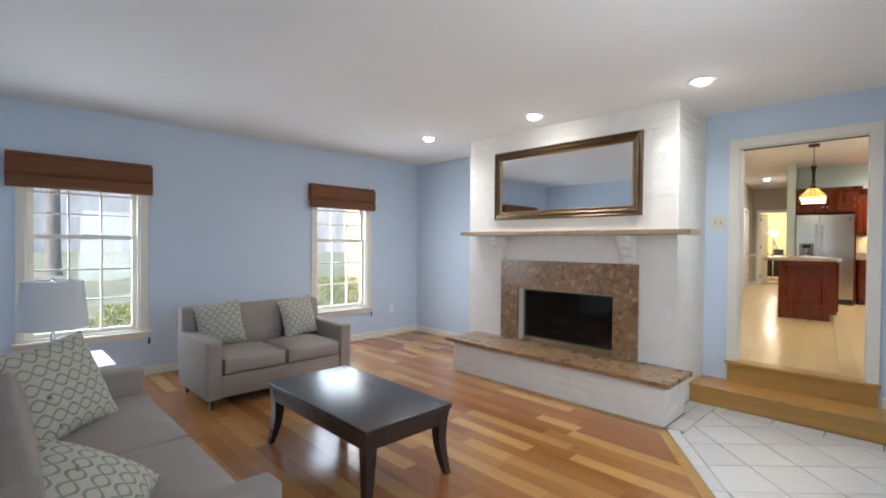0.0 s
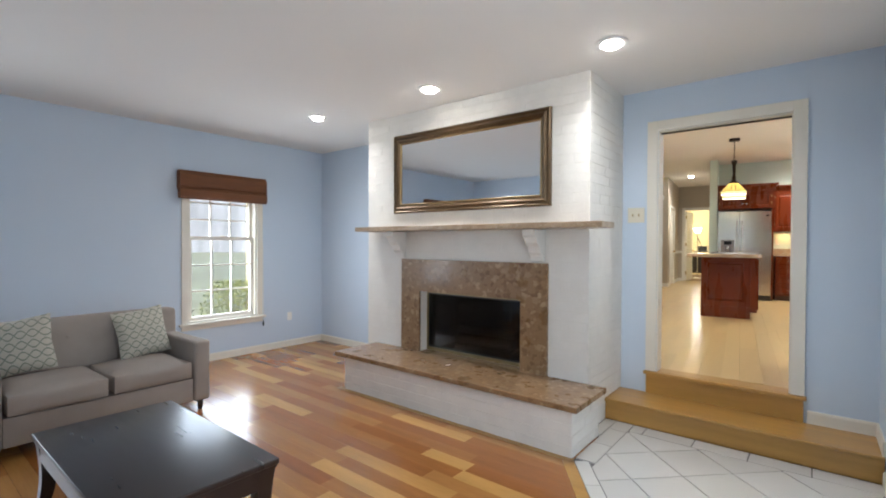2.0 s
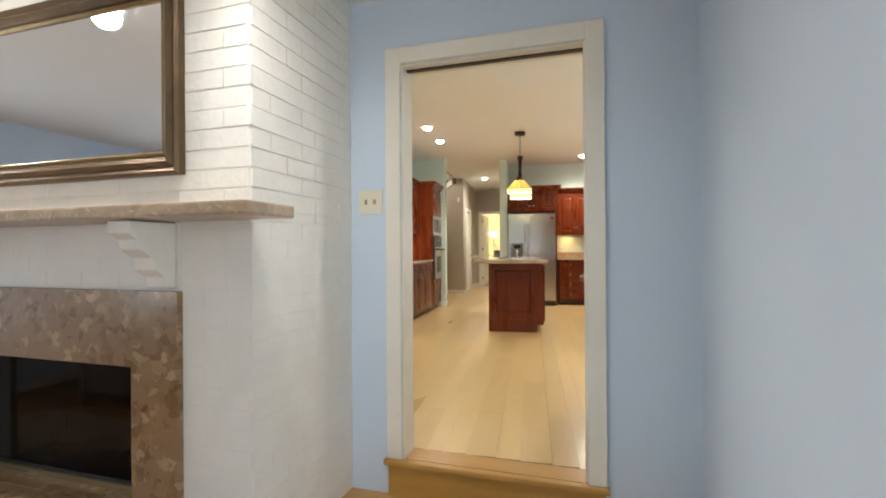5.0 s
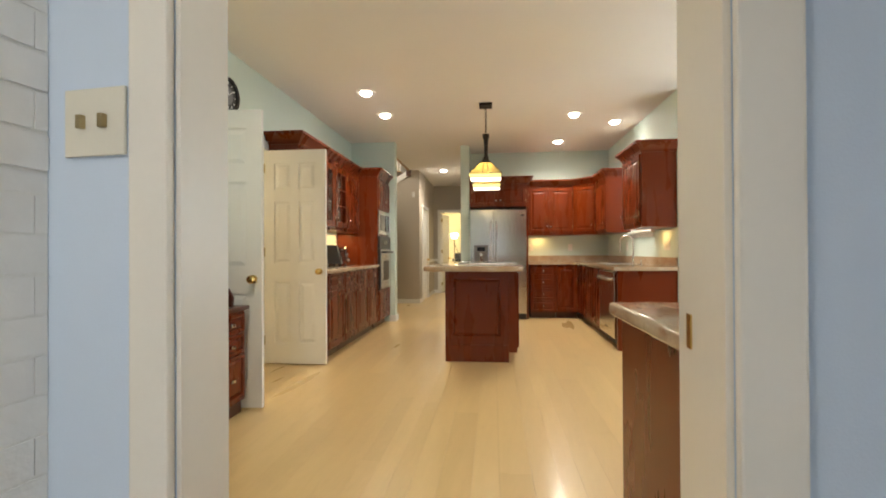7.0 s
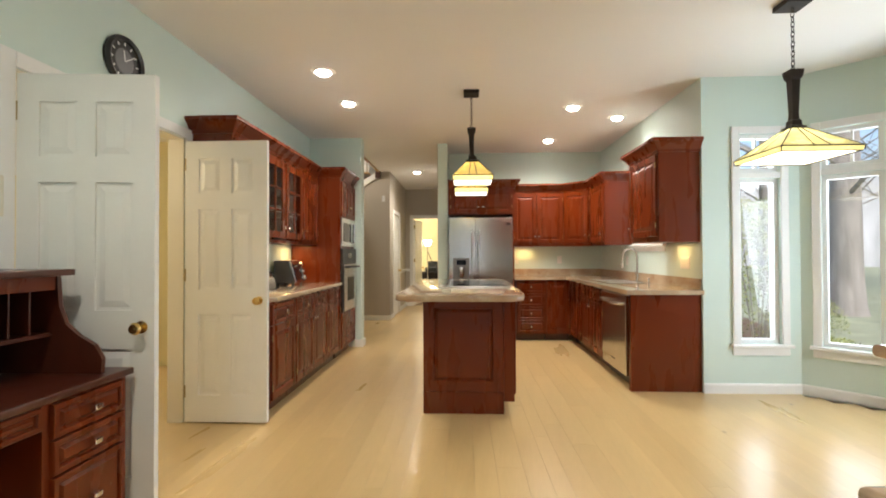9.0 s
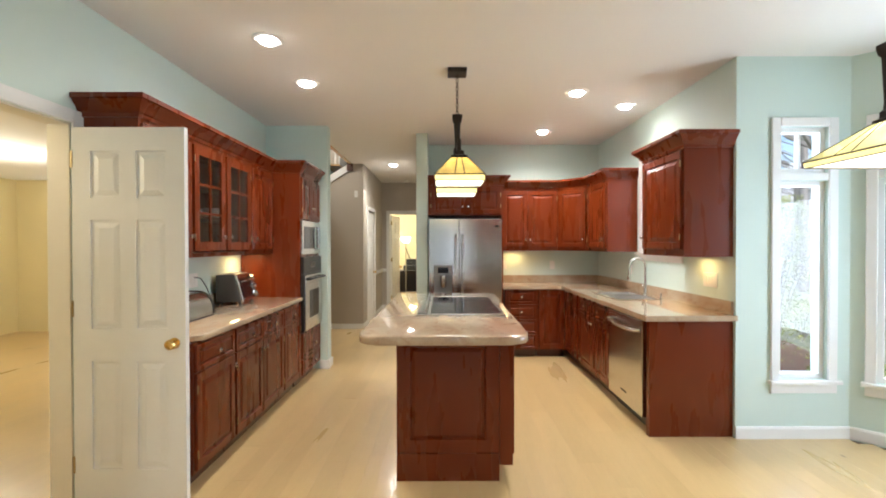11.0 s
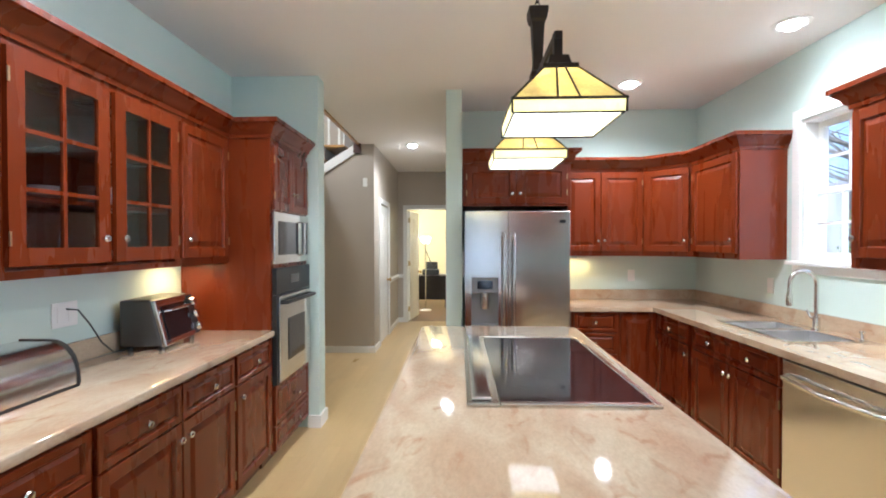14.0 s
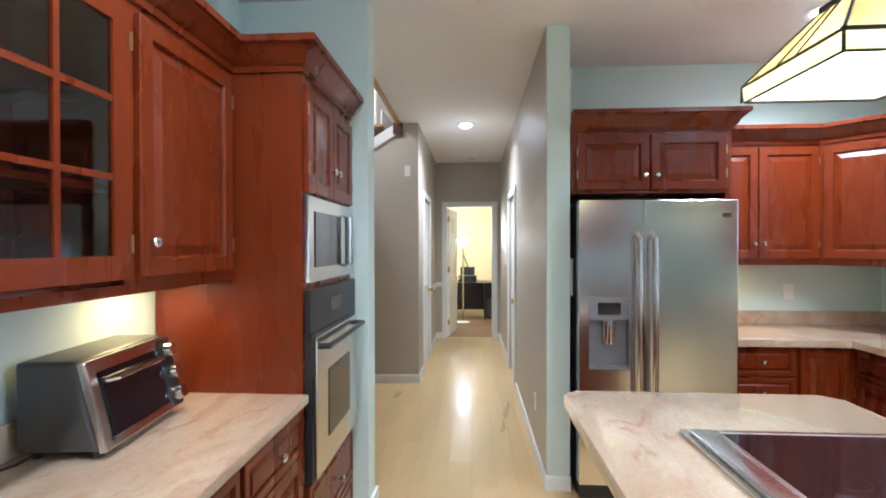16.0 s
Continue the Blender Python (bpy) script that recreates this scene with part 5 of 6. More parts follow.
# ---- stained glass pendants ----
def leaded_shade(parent, x, y, z, half, rise, skirt, tophalf, pane=AMBER, pane_label="amber stained glass"):
    """A four-sided lit glass shade with leading, its skirt hanging below z."""
    s = part("shade_leading", boxes((x - half - 0.004, x + half + 0.004, y - half - 0.004, y - half + 0.004, z - 0.004, z + 0.004)), IRON, parent, "dark leading of the shade")
    P = [(-half, -half), (half, -half), (half, half), (-half, half)]
    Q = [(-tophalf, -tophalf), (tophalf, -tophalf), (tophalf, tophalf), (-tophalf, tophalf)]
    for i in range(4):
        (ax, ay), (bx, by) = P[i], P[(i + 1) % 4]
        (cx, cy), (dx, dy) = Q[i], Q[(i + 1) % 4]
        top = bmesh.new()
        vs = [top.verts.new((x + px, y + py, pz)) for px, py, pz in ((ax, ay, z), (bx, by, z), (dx, dy, z + rise), (cx, cy, z + rise))]
        top.faces.new(vs)
        bmesh.ops.solidify(top, geom=top.faces[:], thickness=0.004)
        part("upper_pane", top, pane, s, pane_label)
        sk = bmesh.new()
        k = 0.97
        vs = [sk.verts.new((x + px, y + py, pz)) for px, py, pz in ((ax, ay, z), (bx, by, z), (bx * k, by * k, z - skirt), (ax * k, ay * k, z - skirt))]
        sk.faces.new(vs)
        bmesh.ops.solidify(sk, geom=sk.faces[:], thickness=0.004)
        part("skirt_pane", sk, LEMON, s, "pale yellow stained glass")
        lead = tube([(x + ax, y + ay, z - skirt), (x + ax, y + ay, z), (x + cx, y + cy, z + rise)], 0.0038, 6)
        tube([(x + ax, y + ay, z), (x + bx, y + by, z)], 0.0038, 6, lead)
        tube([(x + ax * k, y + ay * k, z - skirt), (x + bx * k, y + by * k, z - skirt)], 0.0032, 6, lead)
        mx, my, nx, ny = (ax + bx) / 2, (ay + by) / 2, (cx + dx) / 2, (cy + dy) / 2
        for o in (-0.1, 0.1):
            tube([(x + mx + (bx - ax) * o, y + my + (by - ay) * o, z), (x + nx + (dx - cx) * o * 1.3, y + ny + (dy - cy) * o * 1.3, z + rise)], 0.0035, 6, lead)
        part("lead_strip", lead, IRON, s)
    part("diffuser", boxes((x - half * 0.95, x + half * 0.95, y - half * 0.95, y + half * 0.95, z - skirt + 0.004, z - skirt + 0.009)), GLOWPANE, s, "glowing white glass")
    part("cap", turned([(tophalf * 1.5, z + rise - 0.006), (tophalf * 1.5, z + rise + 0.012), (tophalf, z + rise + 0.02), (tophalf * 0.8, z + rise + 0.05)], 4, m=pose(x, y, 0, 0, 0, 45)), IRON, parent)
    return s


def chain(z0, z1, parent):
    n = max(2, round((z1 - z0) / 0.032))
    for i in range(n):
        c = z0 + (z1 - z0) * (i + 0.5) / n
        loop = [(0.010 * math.cos(a), 0, c + 0.021 * math.sin(a)) for a in [k * math.pi / 5 for k in range(11)]]
        part("chain_link", tube(loop, 0.0028, 5), IRON, parent, at=pose(0, 0, 0, 0, 0, 90 * (i % 2) + 20))


def column(bm, z0, z1):
    return turned([(0.042, z0), (0.042, z0 + 0.03), (0.030, z0 + 0.04), (0.027, z0 + 0.08), (0.037, z1 - 0.06), (0.048, z1 - 0.05), (0.056, z1 - 0.02), (0.056, z1)], 4, bm, pose(0, 0, 0, 0, 0, 45))


pend = thing("island_pendant", KM @ pose(0.057, 4.66, KC), "bronze island pendant with two lit stained glass shades", "pendant lamp")
part("canopy", rounded(boxes((-0.075, 0.075, -0.075, 0.075, -0.035, -0.001)), 0.004), IRON, pend)
chain(-0.36, -0.035, pend)
part("column", column(None, -0.66, -0.36), IRON, pend)
part("cross_bar", boxes((-0.012, 0.012, -0.42, 0.42, -0.665, -0.640)), IRON, pend)
for y in (-0.40, 0.36):
    leaded_shade(pend, 0, y, -0.912, 0.172, 0.138, 0.042, 0.055)
    part("drop_rod", boxes((-0.014, 0.014, y - 0.014, y + 0.014, -0.78, -0.640)), IRON, pend)

pend2 = thing("bay_pendant", KM @ pose(2.06, 3.155, KC), "bronze pendant with a broad lit stained glass shade", "pendant lamp")
part("canopy", rounded(boxes((-0.075, 0.075, -0.075, 0.075, -0.035, -0.001)), 0.004), IRON, pend2)
chain(-0.44, -0.035, pend2)
part("column", column(None, -0.79, -0.44), IRON, pend2)
leaded_shade(pend2, 0, 0, -0.965, 0.235, 0.155, 0.03, 0.045, OPAL, "cream opalescent stained glass")


# ---- panel doors ----
def panel_door(name, m, w, h, label, mat, leaf_m=None, knob_side=1, brass=BRASS, knobs=True):
    """A six-panel door leaf; x from the hinge, 35 mm thick about y = 0."""
    t = thing(name, m, label, "door", kind="")
    bm = boxes((0, w, -0.0075, 0.0075, 0, h))
    s, c = 0.11 * w / 0.76 + 0.01, 0.10 * w / 0.76
    half = (w - 2 * s - c) / 2
    zs = [(0.20, 0.80), (0.98, 1.58), (1.70, h - 0.13)]
    for y in (-1, 1):
        f0, f1 = (-0.0175, -0.0075) if y < 0 else (0.0075, 0.0175)
        for x0, x1 in ((0, s), (s + half, s + half + c), (w - s, w)):
            box(bm, x0, x1, f0, f1, 0, h)
        low = 0.0
        for z0, z1 in zs + [(h, h)]:
            for x0 in (s, s + half + c):
                box(bm, x0, x0 + half, f0, f1, low, z0)
            low = z1
        for x0 in (s, s + half + c):
            for z0, z1 in zs:
                a, b2 = 0.015, 0.045
                lo = [bm.verts.new(p) for p in ((x0 + a, y * 0.0075, z0 + a), (x0 + half - a, y * 0.0075, z0 + a), (x0 + half - a, y * 0.0075, z1 - a), (x0 + a, y * 0.0075, z1 - a))]
                hi = [bm.verts.new(p) for p in ((x0 + b2, y * 0.0145, z0 + b2), (x0 + half - b2, y * 0.0145, z0 + b2), (x0 + half - b2, y * 0.0145, z1 - b2), (x0 + b2, y * 0.0145, z1 - b2))]
                bm.faces.new(hi)
                for i in range(4):
                    bm.faces.new((lo[i], lo[(i + 1) % 4], hi[(i + 1) % 4], hi[i]))
    part("leaf", bm, mat, t)
    if knobs:
        for y in (-1, 1):
            part("knob", turned([(0.030, 0.018), (0.030, 0.022), (0.012, 0.026), (0.011, 0.045), (0.024, 0.055), (0.029, 0.068), (0.022, 0.08), (0.004, 0.083)], 16, m=pose(w - 0.06, 0, 0.90, 90 if y < 0 else -90)), brass, t, "polished brass knob", smooth=True)
    for z in (0.18, h / 2, h - 0.22):
        part("hinge", boxes((-0.006, 0.004, -0.022, 0.022, z, z + 0.09)), OLDBRASS, t)
    return t


panel_door("door_1", KM @ pose(-2.105, 2.228, KF + 0.012, 0, 0, 5), 0.63, 2.09, "white six-panel door standing open beside the desk", WHITE)
panel_door("door_2", KM @ pose(-2.10, 3.53, KF + 0.012, 0, 0, 0), 0.62, 2.09, "white six-panel door standing open by the cabinets", WHITE)
dj = thing("double_door_casing", KM @ pose(-2.12, 2.205, 0, 0, 0, 90), "white casing round the double doorway", "trim", kind="structure")
part("side_casing", rounded(boxes((-0.075, 0.0, -0.02, -0.002, KF, 2.49 + 0.075)), 0.005), WHITE, dj)
part("side_casing", rounded(boxes((1.325, 1.40, -0.02, -0.002, KF, 2.49 + 0.075)), 0.005), WHITE, dj)
part("head_casing", rounded(boxes((0.001, 1.324, -0.02, -0.002, 2.49, 2.565)), 0.005), WHITE, dj)
part("jamb", boxes((0.0, 0.012, 0.0, 0.12, KF, 2.48), (1.313, 1.325, 0.0, 0.12, KF, 2.48), (0.0, 1.325, 0.0, 0.12, 2.48, 2.49)), TRIM, dj)
# front door seen in the side hall
fd2 = thing("entry_door", KM @ pose(-6.65, 8.69, KF), "white entry door with an arched pane made to glow", "door", kind="structure")
part("leaf", boxes((0, 0.86, -0.04, -0.002, 0, 2.03)), WHITE, fd2)
# daylight behind the door glass is put in as glowing panes
part("arched_glow_pane", boxes((0.25, 0.61, -0.044, -0.0405, 1.45, 1.75)), GLOWPANE, fd2)
part("transom_glow_pane", boxes((0.05, 0.81, -0.03, -0.0025, 2.12, 2.32)), GLOWPANE, fd2)

# ---- bay windows ----
def tall_window(name, m, x0, x1, label):
    t = thing(name, m, label, "window", kind="structure")
    for z0, z1, cols in ((0.80, 2.28, 1), (2.34, 2.68, 2)):
        part("frame", boxes((x0, x0 + 0.035, 0.03, 0.10, z0, z1), (x1 - 0.035, x1, 0.03, 0.10, z0, z1), (x0 + 0.035, x1 - 0.035, 0.03, 0.10, z0, z0 + 0.035), (x0 + 0.035, x1 - 0.035, 0.03, 0.10, z1 - 0.035, z1)), WHITE, t)
        part("glass_pane", boxes((x0 + 0.035, x1 - 0.035, 0.06, 0.064, z0 + 0.035, z1 - 0.035)), PANE, t).visible_shadow = False
        for i in range(1, cols):
            c = (x0 + x1) / 2
            part("muntin", boxes((c - 0.01, c + 0.01, 0.045, 0.08, z0 + 0.035, z1 - 0.035)), WHITE, t)
    w = 0.065
    for a, b2 in ((x0 - w, x0), (x1, x1 + w)):
        part("side_casing", rounded(boxes((a, b2, -0.022, -0.002, 0.80, 2.68 + w)), 0.006), WHITE, t)
    part("head_casing", rounded(boxes((x0 + 0.001, x1 - 0.001, -0.022, -0.002, 2.68, 2.68 + w)), 0.006), WHITE, t)
    part("transom_bar", rounded(boxes((x0 + 0.001, x1 - 0.001, -0.014, 0.03, 2.282, 2.338)), 0.005), WHITE, t)
    part("window_sill", rounded(boxes((x0 - w - 0.02, x1 + w + 0.02, -0.05, -0.002, 0.77, 0.80)), 0.006), WHITE, t)
    part("apron", rounded(boxes((x0 - w, x1 + w, -0.018, -0.002, 0.70, 0.769)), 0.005), WHITE, t)
    return t


tall_window("window_3", KM @ pose(2.25, 4.40, 0), 0.19, 0.55, "tall white bay window with a two-light transom")
tall_window("window_4", KM @ pose(2.97, 4.40, 0, 0, 0, -45), 0.15, 0.55, "tall white angled bay window with a transom")
tall_window("window_5", KM @ pose(3.47, 3.90, 0, 0, 0, -90), 0.25, 1.35, "wide white bay window with a transom")
hung_window("window_6", KM @ pose(2.12, 5.98, 0, 0, 0, -90), 0.76, 1.72, 2.70, 2.20, WHITE, "small white double-hung window over the sink", 3, 2, 0.08)
for pts in ([(-2.118, 0.35), (-2.118, 2.125)], [(2.118, 4.40), (2.25, 4.398), (2.97, 4.398), (3.468, 3.90), (3.468, -0.3)], [(-1.43, 6.358 + 0.165), (-1.408, 6.52)],
            [(-0.392, 11.348), (-0.392, 9.62)], [(-0.392, 8.68), (-0.392, 6.738), (-0.248, 6.738)], [(-3.38, 8.898), (-1.428, 8.898), (-1.428, 9.28)], [(-1.43, 10.2), (-1.43, 11.348), (-1.33, 11.348)], [(-0.44, 11.348), (-0.392, 11.348)]):
    baseboard(pts, KF, WHITE, KM)
pb = solid("post_base", boxes((-1.50, -1.392, 6.342, 6.54, KF, KF + 0.10)), WHITE, KM, "white baseboard wrapped round the wall end", "baseboard", kind="structure")

# ---- writing desk ----
desk = thing("writing_desk", KM @ pose(-1.57, 0.58, KF, 0, 0, 90), "dark cherry secretary desk with an open hutch and pedestal drawers", "desk")
W, D = 1.64, 0.53
part("desktop", rounded(boxes((-0.01, W + 0.01, -0.025, D, 0.705, 0.735)), 0.008, 3), DARK_CHERRY, desk, smooth=True)
part("pencil_rail", boxes((0.40, W - 0.42, 0.01, 0.03, 0.60, 0.704)), DARK_CHERRY, desk)
pd = part("drawer", panel_front(W - 0.86, 0.085, stile=0.02, lip=0.008), CHERRY, desk, at=pose(0.42, 0.009, 0.61))
part("pull", boxes((0.22, 0.26, -0.045, -0.02, 0.03, 0.055)), CHROME, pd)
for x0 in (0.0, W - 0.42):
    ped = part("pedestal", boxes((x0, x0 + 0.42, 0.01, D - 0.01, 0.09, 0.704)), CHERRY, desk)
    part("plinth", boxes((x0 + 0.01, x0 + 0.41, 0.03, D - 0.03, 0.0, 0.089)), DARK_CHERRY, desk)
    for z0, z1 in ((0.56, 0.69), (0.42, 0.55), (0.12, 0.41)):
        f = part("drawer", panel_front(0.36, z1 - z0, stile=0.025, lip=0.012), CHERRY, ped, at=pose(x0 + 0.03, 0.009, z0))
        part("pull", rounded(boxes((x0 + 0.19, x0 + 0.23, -0.04, -0.0115, (z0 + z1) / 2 - 0.012, (z0 + z1) / 2 + 0.012)), 0.005), CHROME, ped, "square nickel pull")
part("back_panel", boxes((0.125, W - 0.125, D - 0.02, D - 0.005, 0.1, 1.16)), DARK_CHERRY, desk)
curve = [(D, 0.736), (0.03, 0.736), (0.025, 0.80), (0.06, 0.86), (0.13, 0.90), (0.19, 0.95), (0.22, 1.03), (0.23, 1.16), (D, 1.16)]
for x in (0.10, W - 0.122):
    bm = bmesh.new()
    a, b3 = [bm.verts.new((x, y, z)) for y, z in curve], [bm.verts.new((x + 0.022, y, z)) for y, z in curve]
    bm.faces.new(a), bm.faces.new(b3[::-1])
    for i in range(len(curve)):
        bm.faces.new((a[i], b3[i], b3[(i + 1) % len(curve)], a[(i + 1) % len(curve)]))
    part("scroll_side", bm, DARK_CHERRY, desk, "curved hutch side")
part("hutch_top", rounded(boxes((0.07, W - 0.07, 0.19, D, 1.161, 1.19)), 0.006), DARK_CHERRY, desk)
part("shelf", boxes((0.123, W - 0.123, 0.25, D - 0.021, 0.90, 0.915)), DARK_CHERRY, desk)
part("roll_slot", boxes((0.123, W - 0.123, 0.235, 0.25, 1.10, 1.16)), CHERRY, desk)
for x in (0.46, 0.55, 0.64, 0.73, 1.16, 1.25, 1.34, 1.43):
    part("pigeonhole_divider", boxes((x, x + 0.008, 0.27, D - 0.021, 0.916, 1.10)), DARK_CHERRY, desk)
for x in (0.13, 0.80):
    sd = part("small_drawer", boxes((x, x + 0.32, 0.26, D - 0.021, 0.916, 1.0)), CHERRY, desk)
    part("pull", turned([(0.004, 0), (0.009, 0.012), (0.003, 0.018)], 10, m=pose(x + 0.16, 0.26, 0.958, 90)), CHROME, sd)

# ---- peninsula desk on the window side ----
worktop("countertop", [(0.535, 0.20), (2.10, 0.20), (2.10, 1.90), (1.45, 1.90), (1.45, 0.85), (0.535, 0.85)], CT, "polished pink-beige granite peninsula top", 0.045, 0.012)
pen = thing("peninsula", KM @ pose(0.57, 0.22, KF), "plain cherry peninsula base under granite", "cabinet")
part("body", boxes((0.02, 1.50, 0.02, 0.58, 0.08, CT - KF - 0.046)), CHERRY, pen)
part("side_panel", boxes((0.0, 0.0195, 0.0, 0.60, 0.0, CT - KF - 0.046)), CHERRY, pen)
part("back_panel", boxes((0.02, 1.51, 0.5805, 0.60, 0.0, CT - KF - 0.046)), CHERRY, pen)
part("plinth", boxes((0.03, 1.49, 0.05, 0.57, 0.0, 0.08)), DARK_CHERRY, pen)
cabinet("base_cabinet", KM @ pose(1.49, 1.88, 0, 0, 0, -90), 1.04, 0.58, BZ, CT - 0.046, [("drawer", 0.02, 0.51, DZ, BT - 0.02, 0.265, 1.14), ("drawer", 0.52, 1.02, DZ, BT - 0.02, 0.77, 1.14), ("door", 0.02, 0.51, KF + 0.12, DZ - 0.01, 0.47, 0.98), ("door", 0.52, 1.02, KF + 0.12, DZ - 0.01, 0.56, 0.98)],
        "dark cherry base cabinet beside the bay", DARK_CHERRY, toe=True)
cabinet("wall_cabinet", KM @ pose(1.945, 0.77, 0, 0, 0, 180), 1.20, 0.40, 1.776, KC - 0.001, [("door", 0.02, 0.59, 1.85, 2.66, 0.55, 1.93), ("door", 0.61, 1.18, 1.85, 2.66, 0.65, 1.93)], "cherry wall cabinet over the peninsula")

# ---- wall fittings ----
ck2 = thing("wall_clock", KM @ pose(-2.118, 2.89, 2.80, 0, 0, 90), "round black wall clock with a black dial", "clock")
part("rim", turned([(0.15, 0.0), (0.155, 0.02), (0.145, 0.04), (0.125, 0.03), (0.125, 0.0)], 32, m=pose(0, 0, 0, 90), ring=True), BLACK, ck2, smooth=True)
part("dial", turned([(0.124, 0.012), (0.124, 0.016), (0.001, 0.016)], 32, m=pose(0, 0, 0, 90)), BLACK, ck2)
part("dial_centre", turned([(0.078, 0.0162), (0.076, 0.0175), (0.001, 0.0175)], 28, m=pose(0, 0, 0, 90)), DIAL, ck2, "grey centre of the dial")
for k in range(12):
    a = k * math.pi / 6
    part("hour_mark", boxes((-0.004, 0.004, -0.0185, -0.0165, 0.095, 0.115)), WHITE, ck2, at=pose(0, 0, 0, 0, math.degrees(a), 0))
part("hour_hand", boxes((-0.004, 0.004, -0.021, -0.019, 0, 0.065)), WHITE, ck2, at=pose(0, 0, 0, 0, 350, 0))
part("minute_hand", boxes((-0.003, 0.003, -0.024, -0.022, 0, 0.095)), WHITE, ck2, at=pose(0, 0, 0, 0, 55, 0))
th = thing("thermostat", KM @ pose(-2.12, 2.07, 1.87, 0, 0, 90), "ivory wall thermostat box", "thermostat")
part("case", rounded(boxes((-0.065, 0.065, -0.04, -0.001, -0.085, 0.10)), 0.008, 3), IVORY, th, smooth=True)
part("dial_mark", boxes((-0.01, 0.01, -0.043, -0.0405, 0.02, 0.04)), OLDBRASS, th)


def wall_plate(m, label, category, slots, w=0.07, mat=None):
    t = thing("wall_plate", m, label, category)
    part("plate", rounded(boxes((-w / 2, w / 2, -0.007, -0.001, -0.058, 0.058)), 0.003), mat or WHITE, t)
    for x in slots:
        part("insert", rounded(boxes((x - 0.014, x + 0.014, -0.010, -0.007, -0.033, 0.033)), 0.002), WHITE, t)
    return t


wall_plate(KM @ pose(-2.12, 2.05, 1.665, 0, 0, 90), "white wall switch below the thermostat", "light switch", (0,))
wall_plate(KM @ pose(-2.12, 4.76, 1.52, 0, 0, 90), "white double outlet above the counter", "outlet", (-0.03, 0.03), 0.14)
wall_plate(KM @ pose(2.12, 4.72, 1.52, 0, 0, -90), "white switch bank on the backsplash wall", "light switch", (-0.06, -0.02, 0.02, 0.06), 0.19)
wall_plate(KM @ pose(1.47, 7.42, 1.52), "white outlet under the wall cabinets", "outlet", (0,))
wall_plate(KM @ pose(0.80, 7.42, 1.52), "white outlet under the wall cabinets", "outlet", (0,))
wall_plate(KM @ pose(2.12, 6.3, 1.52, 0, 0, -90), "white outlet beside the sink", "outlet", (0,))
wall_plate(KM @ pose(-0.394, 7.2, 0.75, 0, 0, -90), "white outlet low on the hall wall", "outlet", (0,))
wall_plate(KM @ pose(-1.55, 8.90, 2.68), "white chime box on the stair wall", "chime", (), 0.06)

# ---- counter appliances ----
to = thing("toaster_oven", KM @ pose(-1.835, 5.07, CT, 0, 0, 90 + 6), "grey toaster oven with a glass door and three knobs", "toaster oven")
DGREY = material("grey_enamel", (0.10, 0.10, 0.10), 0.38, 0.5, vary=0.15)
shell = rounded(boxes((0, 0.40, 0.014, 0.24, 0.02, 0.268)), 0.014, 3)
for v in shell.verts:
    if v.co.y < 0.1:
        v.co.y += 0.25 * v.co.z
part("case", shell, DGREY, to, smooth=True)
SLOPE = pose(0, 0, 0, -14, 0, 0)
part("front_frame", rounded(boxes((0.0, 0.40, -0.008, 0.014, 0.02, 0.272)), 0.006), STEEL, to, at=SLOPE)
part("door_glass", boxes((0.04, 0.315, -0.014, -0.0085, 0.05, 0.235)), BLACKGLASS, to, "dark glass door", at=SLOPE)
part("door_rail", boxes((0.036, 0.319, -0.017, -0.0142, 0.036, 0.052)), STEEL, to, at=SLOPE)
part("handle", tube([(0.06, -0.014, 0.205), (0.065, -0.042, 0.205), (0.29, -0.042, 0.205), (0.295, -0.014, 0.205)], 0.008, 8), CHROME, to, smooth=True, at=SLOPE)
part("control_strip", boxes((0.325, 0.396, -0.011, -0.0085, 0.03, 0.262)), BLACK, to, at=SLOPE)
for z in (0.07, 0.145, 0.22):
    part("knob", turned([(0.026, 0.0), (0.026, 0.014), (0.021, 0.030), (0.004, 0.033)], 16, m=pose(0.362, -0.011, z, 90)), CHROME, to, smooth=True, at=SLOPE)
for x in (0.03, 0.37):
    for y in (0.04, 0.20):
        part("foot", turned([(0.014, 0), (0.016, 0.02)], 10, m=pose(x, y, 0)), BLACK, to)
solid("power_cord", tube([(-2.108, 4.76, 1.545), (-2.06, 4.77, 1.54), (-2.03, 4.80, 1.47), (-2.02, 4.86, 1.37), (-2.03, 4.95, 1.30), (-2.04, 5.02, 1.288), (-2.03, 5.09, 1.30)], 0.004, 6), BLACK, KM, "black power cord from outlet to toaster oven", "cord", smooth=True)
bread = thing("bread_box", KM @ pose(-1.80, 4.05, CT, 0, 0, 90), "stainless roll-top bread box", "bread box")
prof = [(0.0, 0.012)] + [(0.0 + 0.24 * (1 - math.cos(a)) * 0.5, 0.012 + 0.17 * math.sin(a) ** 0.8) for a in [k * math.pi / 2 / 8 for k in range(1, 9)]] + [(0.24, 0.182), (0.24, 0.012)]
bm = bmesh.new()
a, b3 = [bm.verts.new((0.012, y, z)) for y, z in prof], [bm.verts.new((0.408, y, z)) for y, z in prof]
for i in range(len(prof)):
    bm.faces.new((a[i], b3[i], b3[(i + 1) % len(prof)], a[(i + 1) % len(prof)]))
part("roll_cover", bm, CHROME, bread, smooth=True)
